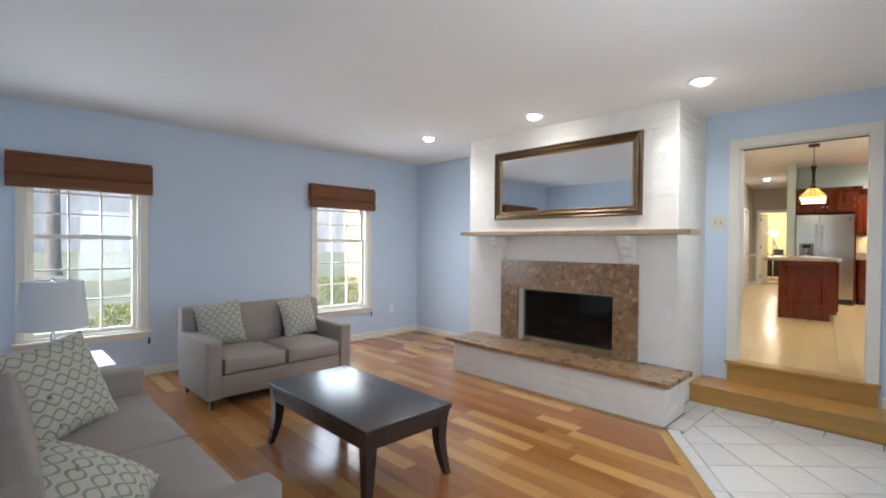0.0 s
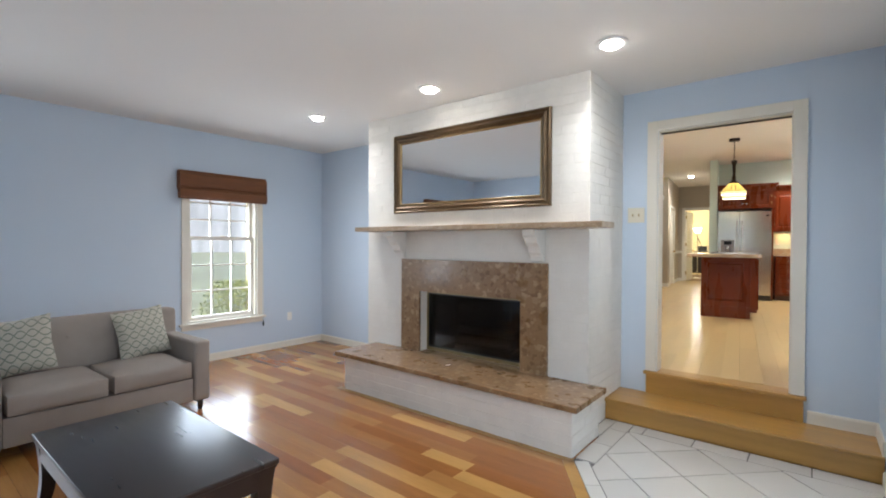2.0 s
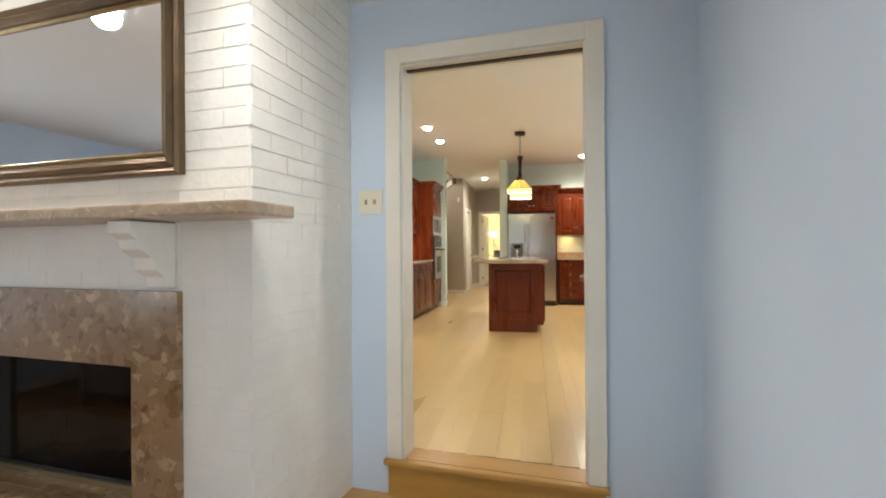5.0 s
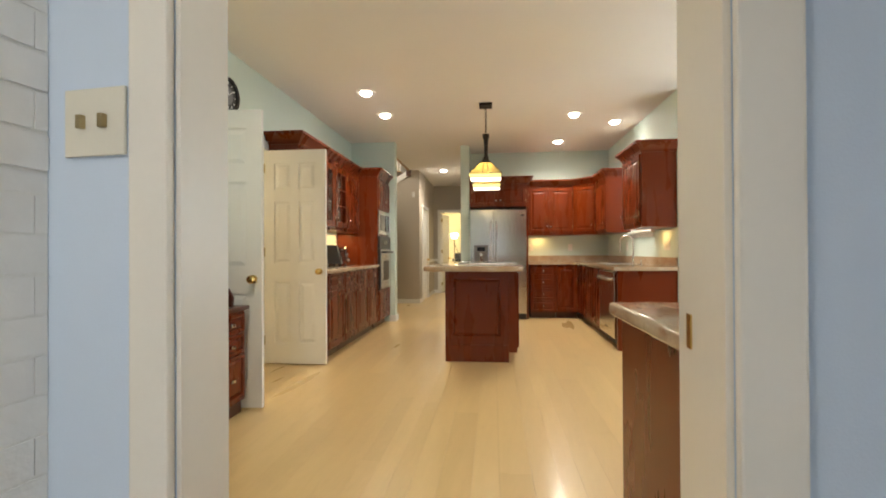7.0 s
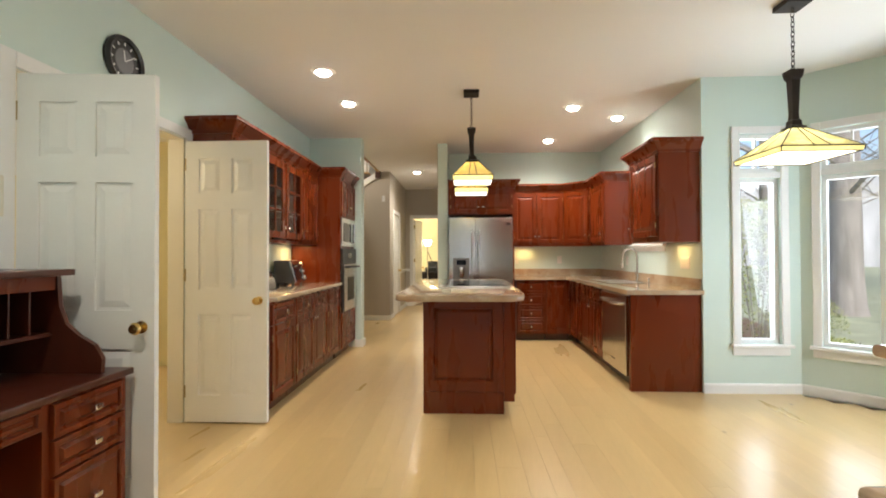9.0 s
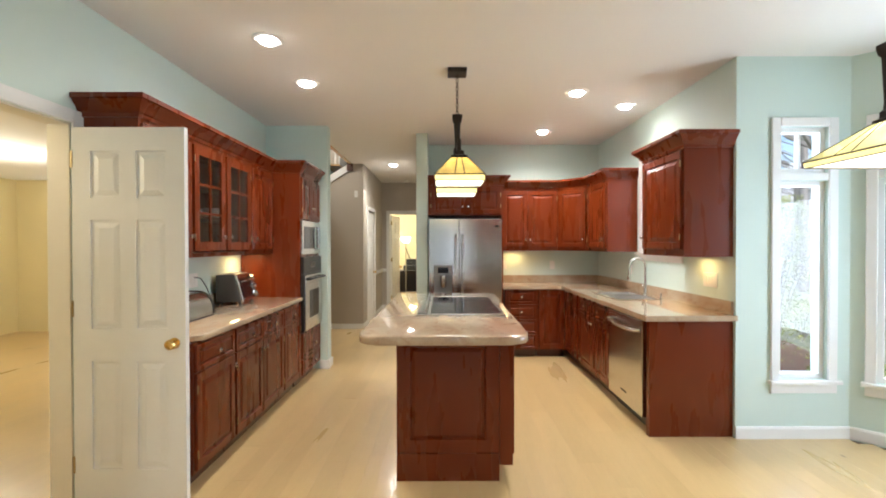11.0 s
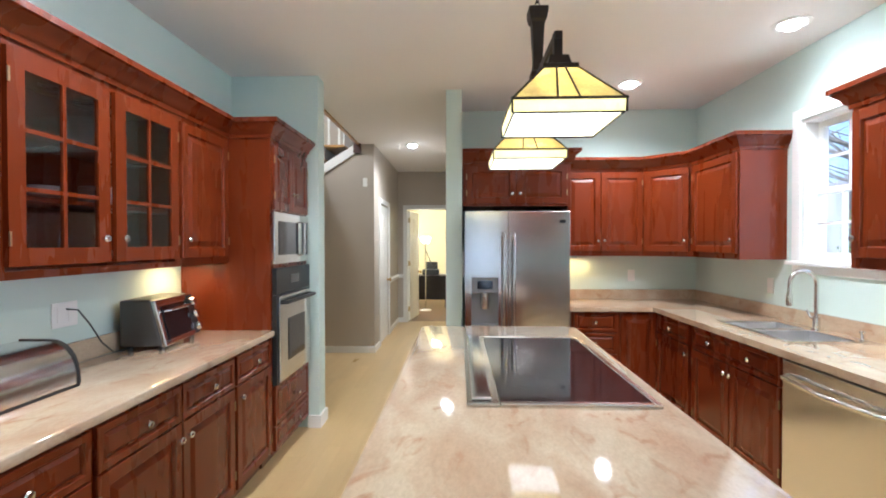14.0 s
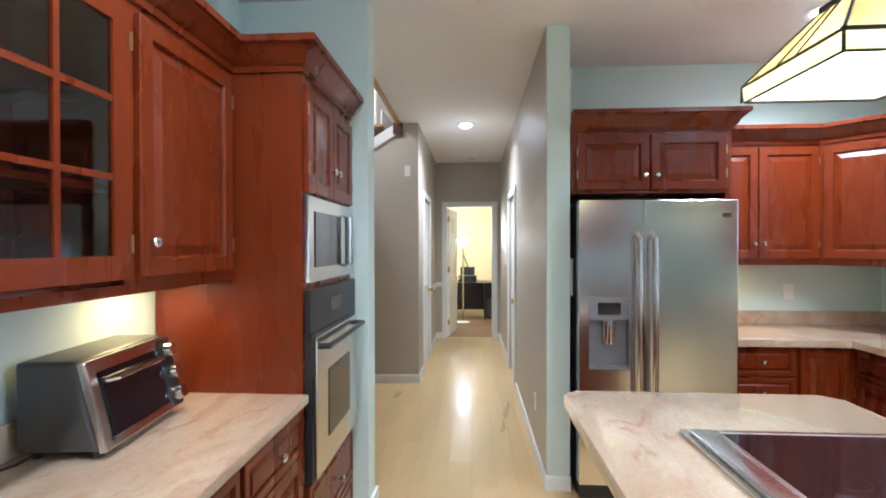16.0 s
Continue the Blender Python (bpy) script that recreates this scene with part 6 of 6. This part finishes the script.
for x in (0.0, 0.409):
    bm = bmesh.new()
    pr = [(y - 0.004 if y < 0.1 else y + 0.002, z + (0.005 if z > 0.1 else 0)) for y, z in prof]
    a, b3 = [bm.verts.new((x, y, z)) for y, z in pr], [bm.verts.new((x + 0.012, y, z)) for y, z in pr]
    bm.faces.new(a), bm.faces.new(b3[::-1])
    for i in range(len(pr)):
        bm.faces.new((a[i], b3[i], b3[(i + 1) % len(pr)], a[(i + 1) % len(pr)]))
    part("end_cap", bm, BLACK, bread, "black end cap")
part("base", boxes((0.0, 0.42, 0.0, 0.245, 0.0, 0.012)), BLACK, bread)

# dishes behind the glass doors
for v, z, r, n in ((4.30, 2.034, 0.075, 4), (4.50, 2.034, 0.06, 3), (4.78, 2.034, 0.08, 5), (4.95, 1.767, 0.07, 3), (4.35, 1.767, 0.08, 4)):
    st = turned([(r * 0.5, 0)] + [p for k in range(n) for p in ((r, 0.012 + k * 0.014), (r * 0.96, 0.02 + k * 0.014))], 20)
    solid("dish_stack", st, WHITE, KM @ pose(-1.96, v, z + 0.001), "stack of white dishes on the cabinet shelf", "dishes", "dishes in the glass cabinet", smooth=True)

# ---- hall ----
stair = thing("staircase", KM @ pose(-1.68, 8.905, 0), "white staircase with oak treads above the hall", "staircase")
sl = (3.09 - 2.0) / 1.72
st = bmesh.new()
pr = [(-1.7, 3.09 - 1.7 * sl - 0.02), (0.0, 3.07), (0.0, 3.19), (-1.7, 3.09 - 1.7 * sl + 0.13)]
a, b3 = [st.verts.new((x, -0.04, z)) for x, z in pr], [st.verts.new((x, -0.005, z)) for x, z in pr]
st.faces.new(a), st.faces.new(b3[::-1])
for i in range(4):
    st.faces.new((a[i], b3[i], b3[(i + 1) % 4], a[(i + 1) % 4]))
part("stringer", st, WHITE, stair)
for k in range(6):
    x, z = -0.16 - k * 0.28, 3.22 - (0.06 + k * 0.28) * sl
    part("tread", rounded(boxes((x - 0.30, x + 0.02, -0.06, 1.0, z - 0.025, z)), 0.006), OAK, stair)
    part("riser", boxes((x + 0.0, x + 0.015, -0.03, 1.0, z, z + 0.17)), WHITE, stair)
    for dx in (-0.06, -0.20):
        part("baluster", turned([(0.016, z), (0.016, z + 0.12), (0.012, z + 0.16), (0.018, z + 0.4), (0.012, z + 0.85)], 8, m=pose(x + dx, -0.02, 0)), WHITE, stair)
part("handrail", tube([(-1.7, -0.02, 4.08 - 1.7 * sl), (0.0, -0.02, 4.08)], 0.028, 10), OAK, stair)
part("newel_block", boxes((-0.02, 0.08, -0.06, -0.001, 3.07, 3.198)), DARK_CHERRY, stair, "dark wooden trim block")
solid("stairwell_trim", boxes((-1.66, -1.622, 6.53, 8.85, KC - 0.02, KC + 0.12)), OAK, KM, "wooden edge of the stairwell opening", "trim", kind="structure")
dw2 = panel_door("door_3", KM @ pose(-1.455, 9.345, KF + 0.01, 0, 0, 90), 0.79, 2.05, "closed white six-panel closet door in the hall", WHITE)
dc3 = casing("door_casing_hall", KM @ pose(-1.43, 9.34, 0, 0, 0, 90), 0.0, 0.80, KF, 2.44, 0.07, WHITE, "white casing round the closet door")
dc4 = casing("door_casing_east", KM @ pose(-0.39, 9.55, 0, 0, 0, -90), 0.0, 0.80, KF, 2.42, 0.07, WHITE, "white casing round the hall side door")
panel_door("door_4", KM @ pose(-0.35, 9.545, KF + 0.01, 0, 0, -90), 0.79, 2.04, "closed white six-panel door in the hall", WHITE)
dc5 = casing("door_casing_office", KM @ pose(0, 11.35, 0), -1.26, -0.51, KF, 2.50, 0.07, WHITE, "white casing round the office doorway")
part("jamb", boxes((-1.26, -1.248, 0, 0.12, KF, 2.49), (-0.522, -0.51, 0, 0.12, KF, 2.49), (-1.26, -0.51, 0, 0.12, 2.49, 2.50)), WHITE, dc5)
panel_door("door_5", KM @ pose(-1.235, 11.49, KF + 0.01, 0, 0, 82), 0.74, 2.10, "white office door standing open", WHITE)
solid("chair_rail", sweep([(0, 1.20), (0.02, 1.20), (0.03, 1.24), (0.02, 1.27), (0, 1.27)], [(-1.43, 10.22), (-1.43, 11.348), (-1.335, 11.348)]), WHITE, KM, "white chair rail along the hall wall", "trim", kind="structure")
solid("smoke_alarm", turned([(0.05, 0), (0.05, -0.02), (0.035, -0.03), (0.001, -0.03)], 16), WHITE, KM @ pose(-0.85, 11.0, KC), "round white smoke alarm on the hall ceiling", "alarm", smooth=True)

# ---- office ----
od = thing("office_desk", KM @ pose(-0.6, 13.6, KF), "dark office desk with open legs", "desk")
part("desktop", boxes((-0.9, 0.7, -0.35, 0.35, 0.72, 0.75)), ESPRESSO, od)
part("modesty_panel", boxes((-0.84, 0.64, 0.28, 0.30, 0.12, 0.719)), ESPRESSO, od)
for x in (-0.87, 0.0, 0.64):
    part("leg_panel", boxes((x, x + 0.03, -0.33, 0.33, 0, 0.72)), ESPRESSO, od)
fl2 = thing("floor_lamp", KM @ pose(-1.02, 12.9, KF), "slim chrome floor lamp with bright lit head", "lamp")
part("base", turned([(0.13, 0), (0.13, 0.015), (0.02, 0.03)], 20), WHITE, fl2, smooth=True)
part("pole", tube([(0, 0, 0.02), (0, 0, 1.55)], 0.014, 8), CHROME, fl2)
part("head", turned([(0.06, 1.50), (0.11, 1.62), (0.10, 1.63), (0.02, 1.55)], 18), BULB, fl2, "glowing lamp head")
part("arm", tube([(0, 0, 1.35), (0.12, 0.3, 1.0), (0.25, 0.5, 0.75)], 0.01, 8), BLACK, fl2)
pr2 = thing("printer", KM @ pose(-0.95, 13.55, KF + 0.75), "black desktop printer on the office desk", "printer")
part("body", rounded(boxes((-0.18, 0.2, -0.18, 0.18, 0.0, 0.13)), 0.012), BLACK, pr2)
part("tray", boxes((-0.14, 0.16, 0.10, 0.17, 0.13, 0.30)), BLACK, pr2)
cs = thing("computer_case", KM @ pose(-0.45, 13.6, KF), "black computer case under the office desk", "computer")
part("body", rounded(boxes((-0.1, 0.1, -0.22, 0.2, 0.0, 0.42)), 0.008), BLACK, cs)
part("front_panel", boxes((-0.085, 0.085, -0.224, -0.2205, 0.02, 0.40)), DGREY, cs)
wb = solid("waste_bin", turned([(0.12, 0), (0.15, 0.3), (0.145, 0.3), (0.115, 0.01)], 20), BLACK, KM @ pose(-0.15, 13.5, KF), "black waste bin under the desk", "bin", smooth=True)

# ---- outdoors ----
# haze is painted into the pale woods colour; emission adds a faint glow
PAINTED_HAZE = material("far_woods_painted_haze", (0.42, 0.43, 0.45), 1.0, vary=0.5, scale=0.5, stretch=(1, 1, 0.2), emit=0.09)
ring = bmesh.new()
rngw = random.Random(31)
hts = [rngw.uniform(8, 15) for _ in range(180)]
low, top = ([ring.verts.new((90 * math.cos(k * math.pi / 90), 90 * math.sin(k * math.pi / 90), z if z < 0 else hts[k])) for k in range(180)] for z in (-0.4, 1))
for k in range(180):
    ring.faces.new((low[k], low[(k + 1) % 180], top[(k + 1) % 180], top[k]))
solid("backdrop", ring, PAINTED_HAZE, I4, "distant woods backdrop with painted haze and a faint glow", "backdrop", kind="structure")
solid("ground", boxes((-400, 400, -400, 400, -0.45, -0.30)), GRASS, I4, "damp green lawn reaching the trees", "ground", kind="structure")
solid("mulch_bed", prism([(2.6, 4.7), (3.6, 4.5), (5.5, 6.5), (7.0, 10.0), (9.5, 19.0), (4.0, 19.0), (2.4, 10.0)], -0.29, -0.24), MULCH, KM, "brown mulch bed below the bay", "ground", kind="structure")


def tree(m, h, r, seed, label):
    """A bare winter tree: tapered trunk with forking limbs."""
    rng = random.Random(seed)
    t = thing("tree", m, label, "tree", "bare trees on the lawn")
    part("trunk", turned([(r * 1.5, -0.3), (r * 1.15, 0.3), (r, 1.2), (r * 0.85, h * 0.5), (r * 0.45, h)], 12), BARK, t, smooth=True)
    limbs = bmesh.new()
    for k in range(16):
        z, a, ln = h * rng.uniform(0.3, 0.95), rng.uniform(0, 6.28), h * rng.uniform(0.2, 0.42)
        pts = [Vector((0, 0, z))]
        for s in range(1, 5):
            pts.append(pts[0] + Vector((math.cos(a + 0.12 * s) * ln * s / 4, math.sin(a + 0.12 * s) * ln * s / 4, ln * 0.22 * s ** 1.2 / 2)))
        tube(pts, r * 0.16, 5, limbs)
        for j in range(3):
            q = pts[1 + j % 3]
            b2 = a + rng.uniform(-1.2, 1.2)
            tube([q, q + Vector((math.cos(b2), math.sin(b2), 0.6)) * ln * 0.35], r * 0.07, 4, limbs)
    part("limbs", limbs, BARK, t)
    return t


def shrub(m, w, h, n, seed, label):
    rng = random.Random(seed)
    t = thing("shrub", m, label, "shrub", "shrubs outside")
    stems, leaves = bmesh.new(), bmesh.new()
    for k in range(14):
        a, r = rng.uniform(0, 6.28), w * 0.45 * rng.random() ** 0.5
        tube([(0, 0, 0), (r * 0.5 * math.cos(a), r * 0.5 * math.sin(a), h * 0.5), (r * math.cos(a), r * math.sin(a), h * rng.uniform(0.7, 1))], 0.008, 5, stems)
    for k in range(n):
        a, r, z = rng.uniform(0, 6.28), w * 0.5 * rng.random() ** 0.45, h * (0.15 + 0.85 * rng.random() ** 0.7)
        r *= 1 - 0.45 * (z / h) ** 3
        c = Vector((r * math.cos(a), r * math.sin(a), z))
        d1, d2 = Vector((rng.gauss(0, 1), rng.gauss(0, 1), rng.gauss(0, 1))).normalized() * 0.024, Vector((rng.gauss(0, 1), rng.gauss(0, 1), rng.gauss(0, 1))).normalized() * 0.015
        leaves.faces.new([leaves.verts.new(c + o) for o in (d1, d2, -d1, -d2)])
    part("stems", stems, BARK, t)
    tagged(part("leaves", leaves, LEAF, t), kind="stuff")
    return t


for x, y, h, r, s in ((10.35, 21.1, 11, 0.42, 1), (19, 26, 12, 0.3, 2), (23, 22, 12, 0.28, 3), (13, 31, 13, 0.3, 4), (30, 33, 14, 0.35, 5), (27, 40, 14, 0.35, 6), (-24, 8.5, 12, 0.25, 7), (-29, 2.0, 13, 0.3, 8), (-22, -3.5, 11, 0.22, 9), (9.5, 27, 12, 0.16, 10), (13.5, 27.5, 12, 0.18, 11), (16.5, 30, 13, 0.2, 12), (12.0, 36, 13, 0.2, 13), (18.5, 36, 13, 0.22, 14), (22, 34, 13, 0.2, 15), (8.2, 31, 12, 0.17, 16), (24, 30, 13, 0.2, 17)):
    tree(pose(x, y, -0.3), h, r, s, "bare grey winter tree on the lawn")
for x, y, w, h, n, s in ((3.35, 10.6, 1.0, 1.0, 2600, 21), (4.05, 13.3, 1.7, 2.8, 5200, 20), (4.5, 9.8, 1.0, 0.95, 3400, 22), (5.2, 9.0, 1.15, 1.15, 4200, 23), (5.6, 8.0, 1.0, 0.9, 3000, 24), (6.6, 16.5, 1.5, 0.9, 2600, 28), (-6.9, 4.6, 1.4, 1.1, 3000, 25), (-6.6, 1.2, 1.4, 0.9, 2600, 26), (-7.2, 3.4, 1.3, 0.8, 2400, 27)):
    shrub(pose(x, y, -0.3), w, h, n, s, "leafy green shrub outside the window")


# ---- floor boards, tiles and bricks ----
def unit_box(name, mat):
    return mesh_of(name, boxes((0, 1, 0, 1, 0, 1)), mat)


def piece(name, me, parent, m, size):
    ob = new(name, me)
    ob.parent = parent
    ob.matrix_local = m @ Matrix.Diagonal((*size, 1))
    return ob


# family room: hardwood strips along x, cut off by the tile corner
fam = thing("floor", I4, "red-brown hardwood strip floor", "floor", kind="structure")
BOARD = unit_box("floor_board", PLANK_RED)
EDGE = ((-0.49, 3.605), (1.10, 1.262))


def edge_x(y):
    (x0, y0), (x1, y1) = EDGE
    return x0 + (y - y0) * (x1 - x0) / (y1 - y0)


rng = random.Random(11)
rest = bmesh.new()
made, wd, y = 0, 0.115, -0.65
while y < FY - 0.01:
    hi = min(y + wd, FY)
    limit = 1.10
    if hi > 1.20:
        limit = min(1.10, edge_x(hi)) if hi < 3.605 else (-0.5 if hi < 4.15 else -0.6)
    x = -4.99 - rng.uniform(0, 0.7)
    while x < limit - 0.01:
        ln = rng.uniform(0.35, 1.15)
        a, b2 = max(x, -4.99), min(x + ln, limit)
        x += ln
        if b2 - a < 0.02 or (a > -2.9 and b2 < -0.5 and y > 3.64):
            continue
        if a > -4.6 and y > 0.85 and made < 300:
            piece("floor_board", BOARD, fam, pose(a + 0.0005, y + 0.0005, -0.016), (b2 - a - 0.001, hi - y - 0.001, 0.016))
            made += 1
        else:
            box(rest, a + 0.0005, b2 - 0.0005, y + 0.0005, hi - 0.0005, -0.016, 0)
    y += wd
tagged(part("floor_boards", rest, PLANK_RED, fam), kind="stuff")
dx, dy = EDGE[1][0] - EDGE[0][0], EDGE[1][1] - EDGE[0][1]
ln = math.hypot(dx, dy)
part("border_board", boxes((0, ln, -0.075, 0.0, -0.014, 0.003)), OAK, fam, "golden oak border strip", at=pose(EDGE[0][0], EDGE[0][1], 0, 0, 0, math.degrees(math.atan2(dy, dx))))
part("border_board", boxes((-2.95, -0.50, 3.575, 3.632, -0.012, 0.003)), OAK, fam, "golden oak border strip")

# tile corner
tiles = thing("tile_floor", I4, "white glazed tiles laid on the diagonal with grey grout", "floor", kind="structure")
part("grout_bed", prism([(-0.50, 3.62), (-0.50, 4.11), (-0.59, 4.11), (-0.59, 4.49), (1.10, 4.49), (1.10, 1.27)], -0.014, -0.004), GROUT, tiles)


def clip(poly, nx, ny, c):
    """Keeps the side nx*x + ny*y <= c of an outline."""
    out = []
    for i, p in enumerate(poly):
        q = poly[(i + 1) % len(poly)]
        a, b2 = nx * p[0] + ny * p[1] - c, nx * q[0] + ny * q[1] - c
        if a <= 0:
            out.append(p)
        if a * b2 < 0:
            f = a / (a - b2)
            out.append((p[0] + f * (q[0] - p[0]), p[1] + f * (q[1] - p[1])))
    return out


PITCH, GAP = 0.338, 0.012
ux, uy = math.cos(radians(45)), math.sin(radians(45))
nx, ny = dy / ln, -dx / ln
if nx * 1.0 + ny * 4.0 > nx * EDGE[0][0] + ny * EDGE[0][1]:
    nx, ny = -nx, -ny
for i in range(-14, 15):
    for j in range(-14, 15):
        ox, oy = -0.115 + (i * ux - j * uy) * PITCH, 3.598 + (i * uy + j * ux) * PITCH
        sq = [(ox + (a * ux - b2 * uy) * PITCH, oy + (a * uy + b2 * ux) * PITCH) for a, b2 in ((GAP, GAP), (1 - GAP, GAP), (1 - GAP, 1 - GAP), (GAP, 1 - GAP))]
        sq = clip(clip(clip(clip(sq, nx, ny, nx * EDGE[0][0] + ny * EDGE[0][1] - 0.10), 1, 0, 1.098), 0, 1, 4.33), -1, 0, 0.36)
        if len(sq) < 3:
            continue
        area = abs(sum(p[0] * q[1] - q[0] * p[1] for p, q in zip(sq, sq[1:] + sq[:1]))) / 2
        if area > 0.002:
            part("tile", prism(sq, -0.004, 0.003), TILE, tiles)
for x0, x1 in ((-0.36, -0.262), (-0.262, 0.076), (0.076, 0.414), (0.414, 0.752), (0.752, 1.10)):
    part("tile", prism([(x0 + 0.004, 4.338), (x1 - 0.004, 4.338), (x1 - 0.004, 4.488), (x0 + 0.004, 4.488)], -0.004, 0.003), TILE, tiles)
part("tile", prism([(-0.587, 4.115), (-0.502, 4.115), (-0.502, 4.488), (-0.587, 4.488)], -0.004, 0.003), TILE, tiles)
for y in (3.66, 3.98, 4.30):
    y1 = min(y + 0.314, 4.488)
    part("tile", prism([(-0.497, y), (-0.364, y), (-0.364, y1), (-0.497, y1)], -0.004, 0.003), TILE, tiles)
along = (dx / ln, dy / ln)
for k in range(9):  # cut tiles along the oak border
    a, b2 = k * 0.314 + 0.003, min((k + 1) * 0.314 - 0.003, ln - 0.03)
    if b2 - a > 0.03:
        strip = [(EDGE[0][0] + along[0] * s - nx * w, EDGE[0][1] + along[1] * s - ny * w) for s, w in ((a, 0.004), (b2, 0.004), (b2, 0.094), (a, 0.094))]
        strip = clip(strip, 1, 0, 1.097) if nx < 0 or ny < 0 else strip
        if len(strip) > 2:
            part("tile", prism(strip, -0.004, 0.003), TILE, tiles)

# kitchen and hall: wide maple planks along the room
kit = thing("floor_kitchen", KM, "pale maple plank floor with small knots", "floor", kind="structure")
MAPLE = unit_box("floor_plank", PLANK_MAPLE)
rng = random.Random(5)
u, made = -2.12, 0
restk = bmesh.new()
while u < 3.45:
    w = rng.choice((0.10, 0.13, 0.16))
    lo = (0.075 - 0.1045 * (u + (w if u < 0 else 0))) / 0.9945 + 0.005
    lo = max(lo, (0.075 - 0.1045 * u) / 0.9945)
    hi = 4.39 if u > 2.1 else (7.41 if u > -0.39 else 11.46)
    if u + w > 2.97:
        hi = 4.38 - (u + w - 2.97)
    v = lo - rng.uniform(0, 0.9)
    while v < hi - 0.01:
        ln2 = rng.uniform(0.9, 2.3)
        a, b2 = max(v, lo), min(v + ln2, hi)
        v += ln2
        if b2 - a < 0.01:
            continue
        uu = min(u + w, 3.465)
        if made < 300:
            piece("floor_plank", MAPLE, kit, pose(u + 0.0004, a + 0.0004, KF - 0.016), (uu - u - 0.0008, b2 - a - 0.0008, 0.016))
            made += 1
        else:
            box(restk, u + 0.0006, uu - 0.0006, a + 0.0006, b2 - 0.0006, KF - 0.016, KF)
    u += w
box(restk, -7.2, -2.121, 0.8, 5.24, KF - 0.016, KF)
box(restk, -7.2, -3.55, 5.241, 8.7, KF - 0.016, KF)
box(restk, -3.4, -2.121, 6.53, 11.4, KF - 0.016, KF)
tagged(part("floor_planks", restk, PLANK_MAPLE, kit), kind="stuff")

# painted bricks
brickwork = thing("chimney_bricks", I4, "white painted brick courses on the chimney", "brickwork", kind="structure")
BR = mesh_of("brick", rounded(boxes((0, 1, 0, 1, 0, 1)), 0.06, 2), BRICK)
COURSE, LONG = 0.0775, 0.215
rng = random.Random(8)
joined = bmesh.new()
n = 0


def lay(parent, x0, x1, z0, z1, place, proud, limit, count):
    """Running bond over a face; place(x, z, w, h, depth) gives the pose of a brick's box."""
    z, row = z0, 0
    while z < z1 - 0.02:
        h = min(COURSE, z1 - z) - 0.007
        x = x0 - (LONG / 2 if row % 2 else 0)
        while x < x1 - 0.005:
            a, b2 = max(x, x0), min(x + LONG - 0.0015, x1)
            x += LONG
            if b2 - a < 0.02:
                continue
            d = proud + rng.uniform(-0.3, 0.4) * proud
            m, size = place(a, z + rng.uniform(-0.001, 0.001), b2 - a, h, d)
            if count[0] < limit:
                piece("brick", BR, parent, m @ pose(0, 0, 0, rng.uniform(-0.4, 0.4), 0, rng.uniform(-0.15, 0.15)), size)
                count[0] += 1
            else:
                box(joined, 0, size[0], 0, size[1], 0, size[2], m)
        z, row = z + COURSE, row + 1


cnt = [0]
lay(brickwork, -3.08, -0.59, 1.62, FC - 0.002, lambda a, z, w, h, d: (pose(a, 4.106 - d, z), (w, d + 0.004, h)), 0.004, 300, cnt)
lay(brickwork, 4.112, FY - 0.002, 1.62, FC - 0.002, lambda a, z, w, h, d: (pose(-0.596 + d, a, z, 0, 0, 90), (w, d + 0.004, h)), 0.004, 300, cnt)
lay(brickwork, 4.112, FY - 0.002, 0.18, 1.62, lambda a, z, w, h, d: (pose(-0.596 + d, a, z, 0, 0, 90), (w, d + 0.004, h)), 0.0022, 0, cnt)
lay(brickwork, -3.08, -2.555, 0.38, 1.615, lambda a, z, w, h, d: (pose(a, 4.106 - d, z), (w, d + 0.004, h)), 0.0015, 0, cnt)
lay(brickwork, -0.925, -0.59, 0.38, 1.615, lambda a, z, w, h, d: (pose(a, 4.106 - d, z), (w, d + 0.004, h)), 0.0015, 0, cnt)
lay(brickwork, -2.555, -0.925, 1.295, 1.57, lambda a, z, w, h, d: (pose(a, 4.106 - d, z), (w, d + 0.004, h)), 0.0015, 0, cnt)
tagged(part("bricks", joined, BRICK, brickwork), kind="stuff")
cnt, joined = [0], bmesh.new()
hb = thing("hearth_bricks", pose(0, 0, 0), "white painted brick face of the hearth", "brickwork", kind="structure")
lay(hb, -2.878, -0.51, 0.0, 0.336, lambda a, z, w, h, d: (pose(a, 3.626 - d, z), (w, d + 0.004, h)), 0.006, 300, cnt)
lay(hb, 3.632, 4.11, 0.0, 0.336, lambda a, z, w, h, d: (pose(-0.516 + d, a, z, 0, 0, 90), (w, d + 0.004, h)), 0.006, 300, cnt)
joined.free()
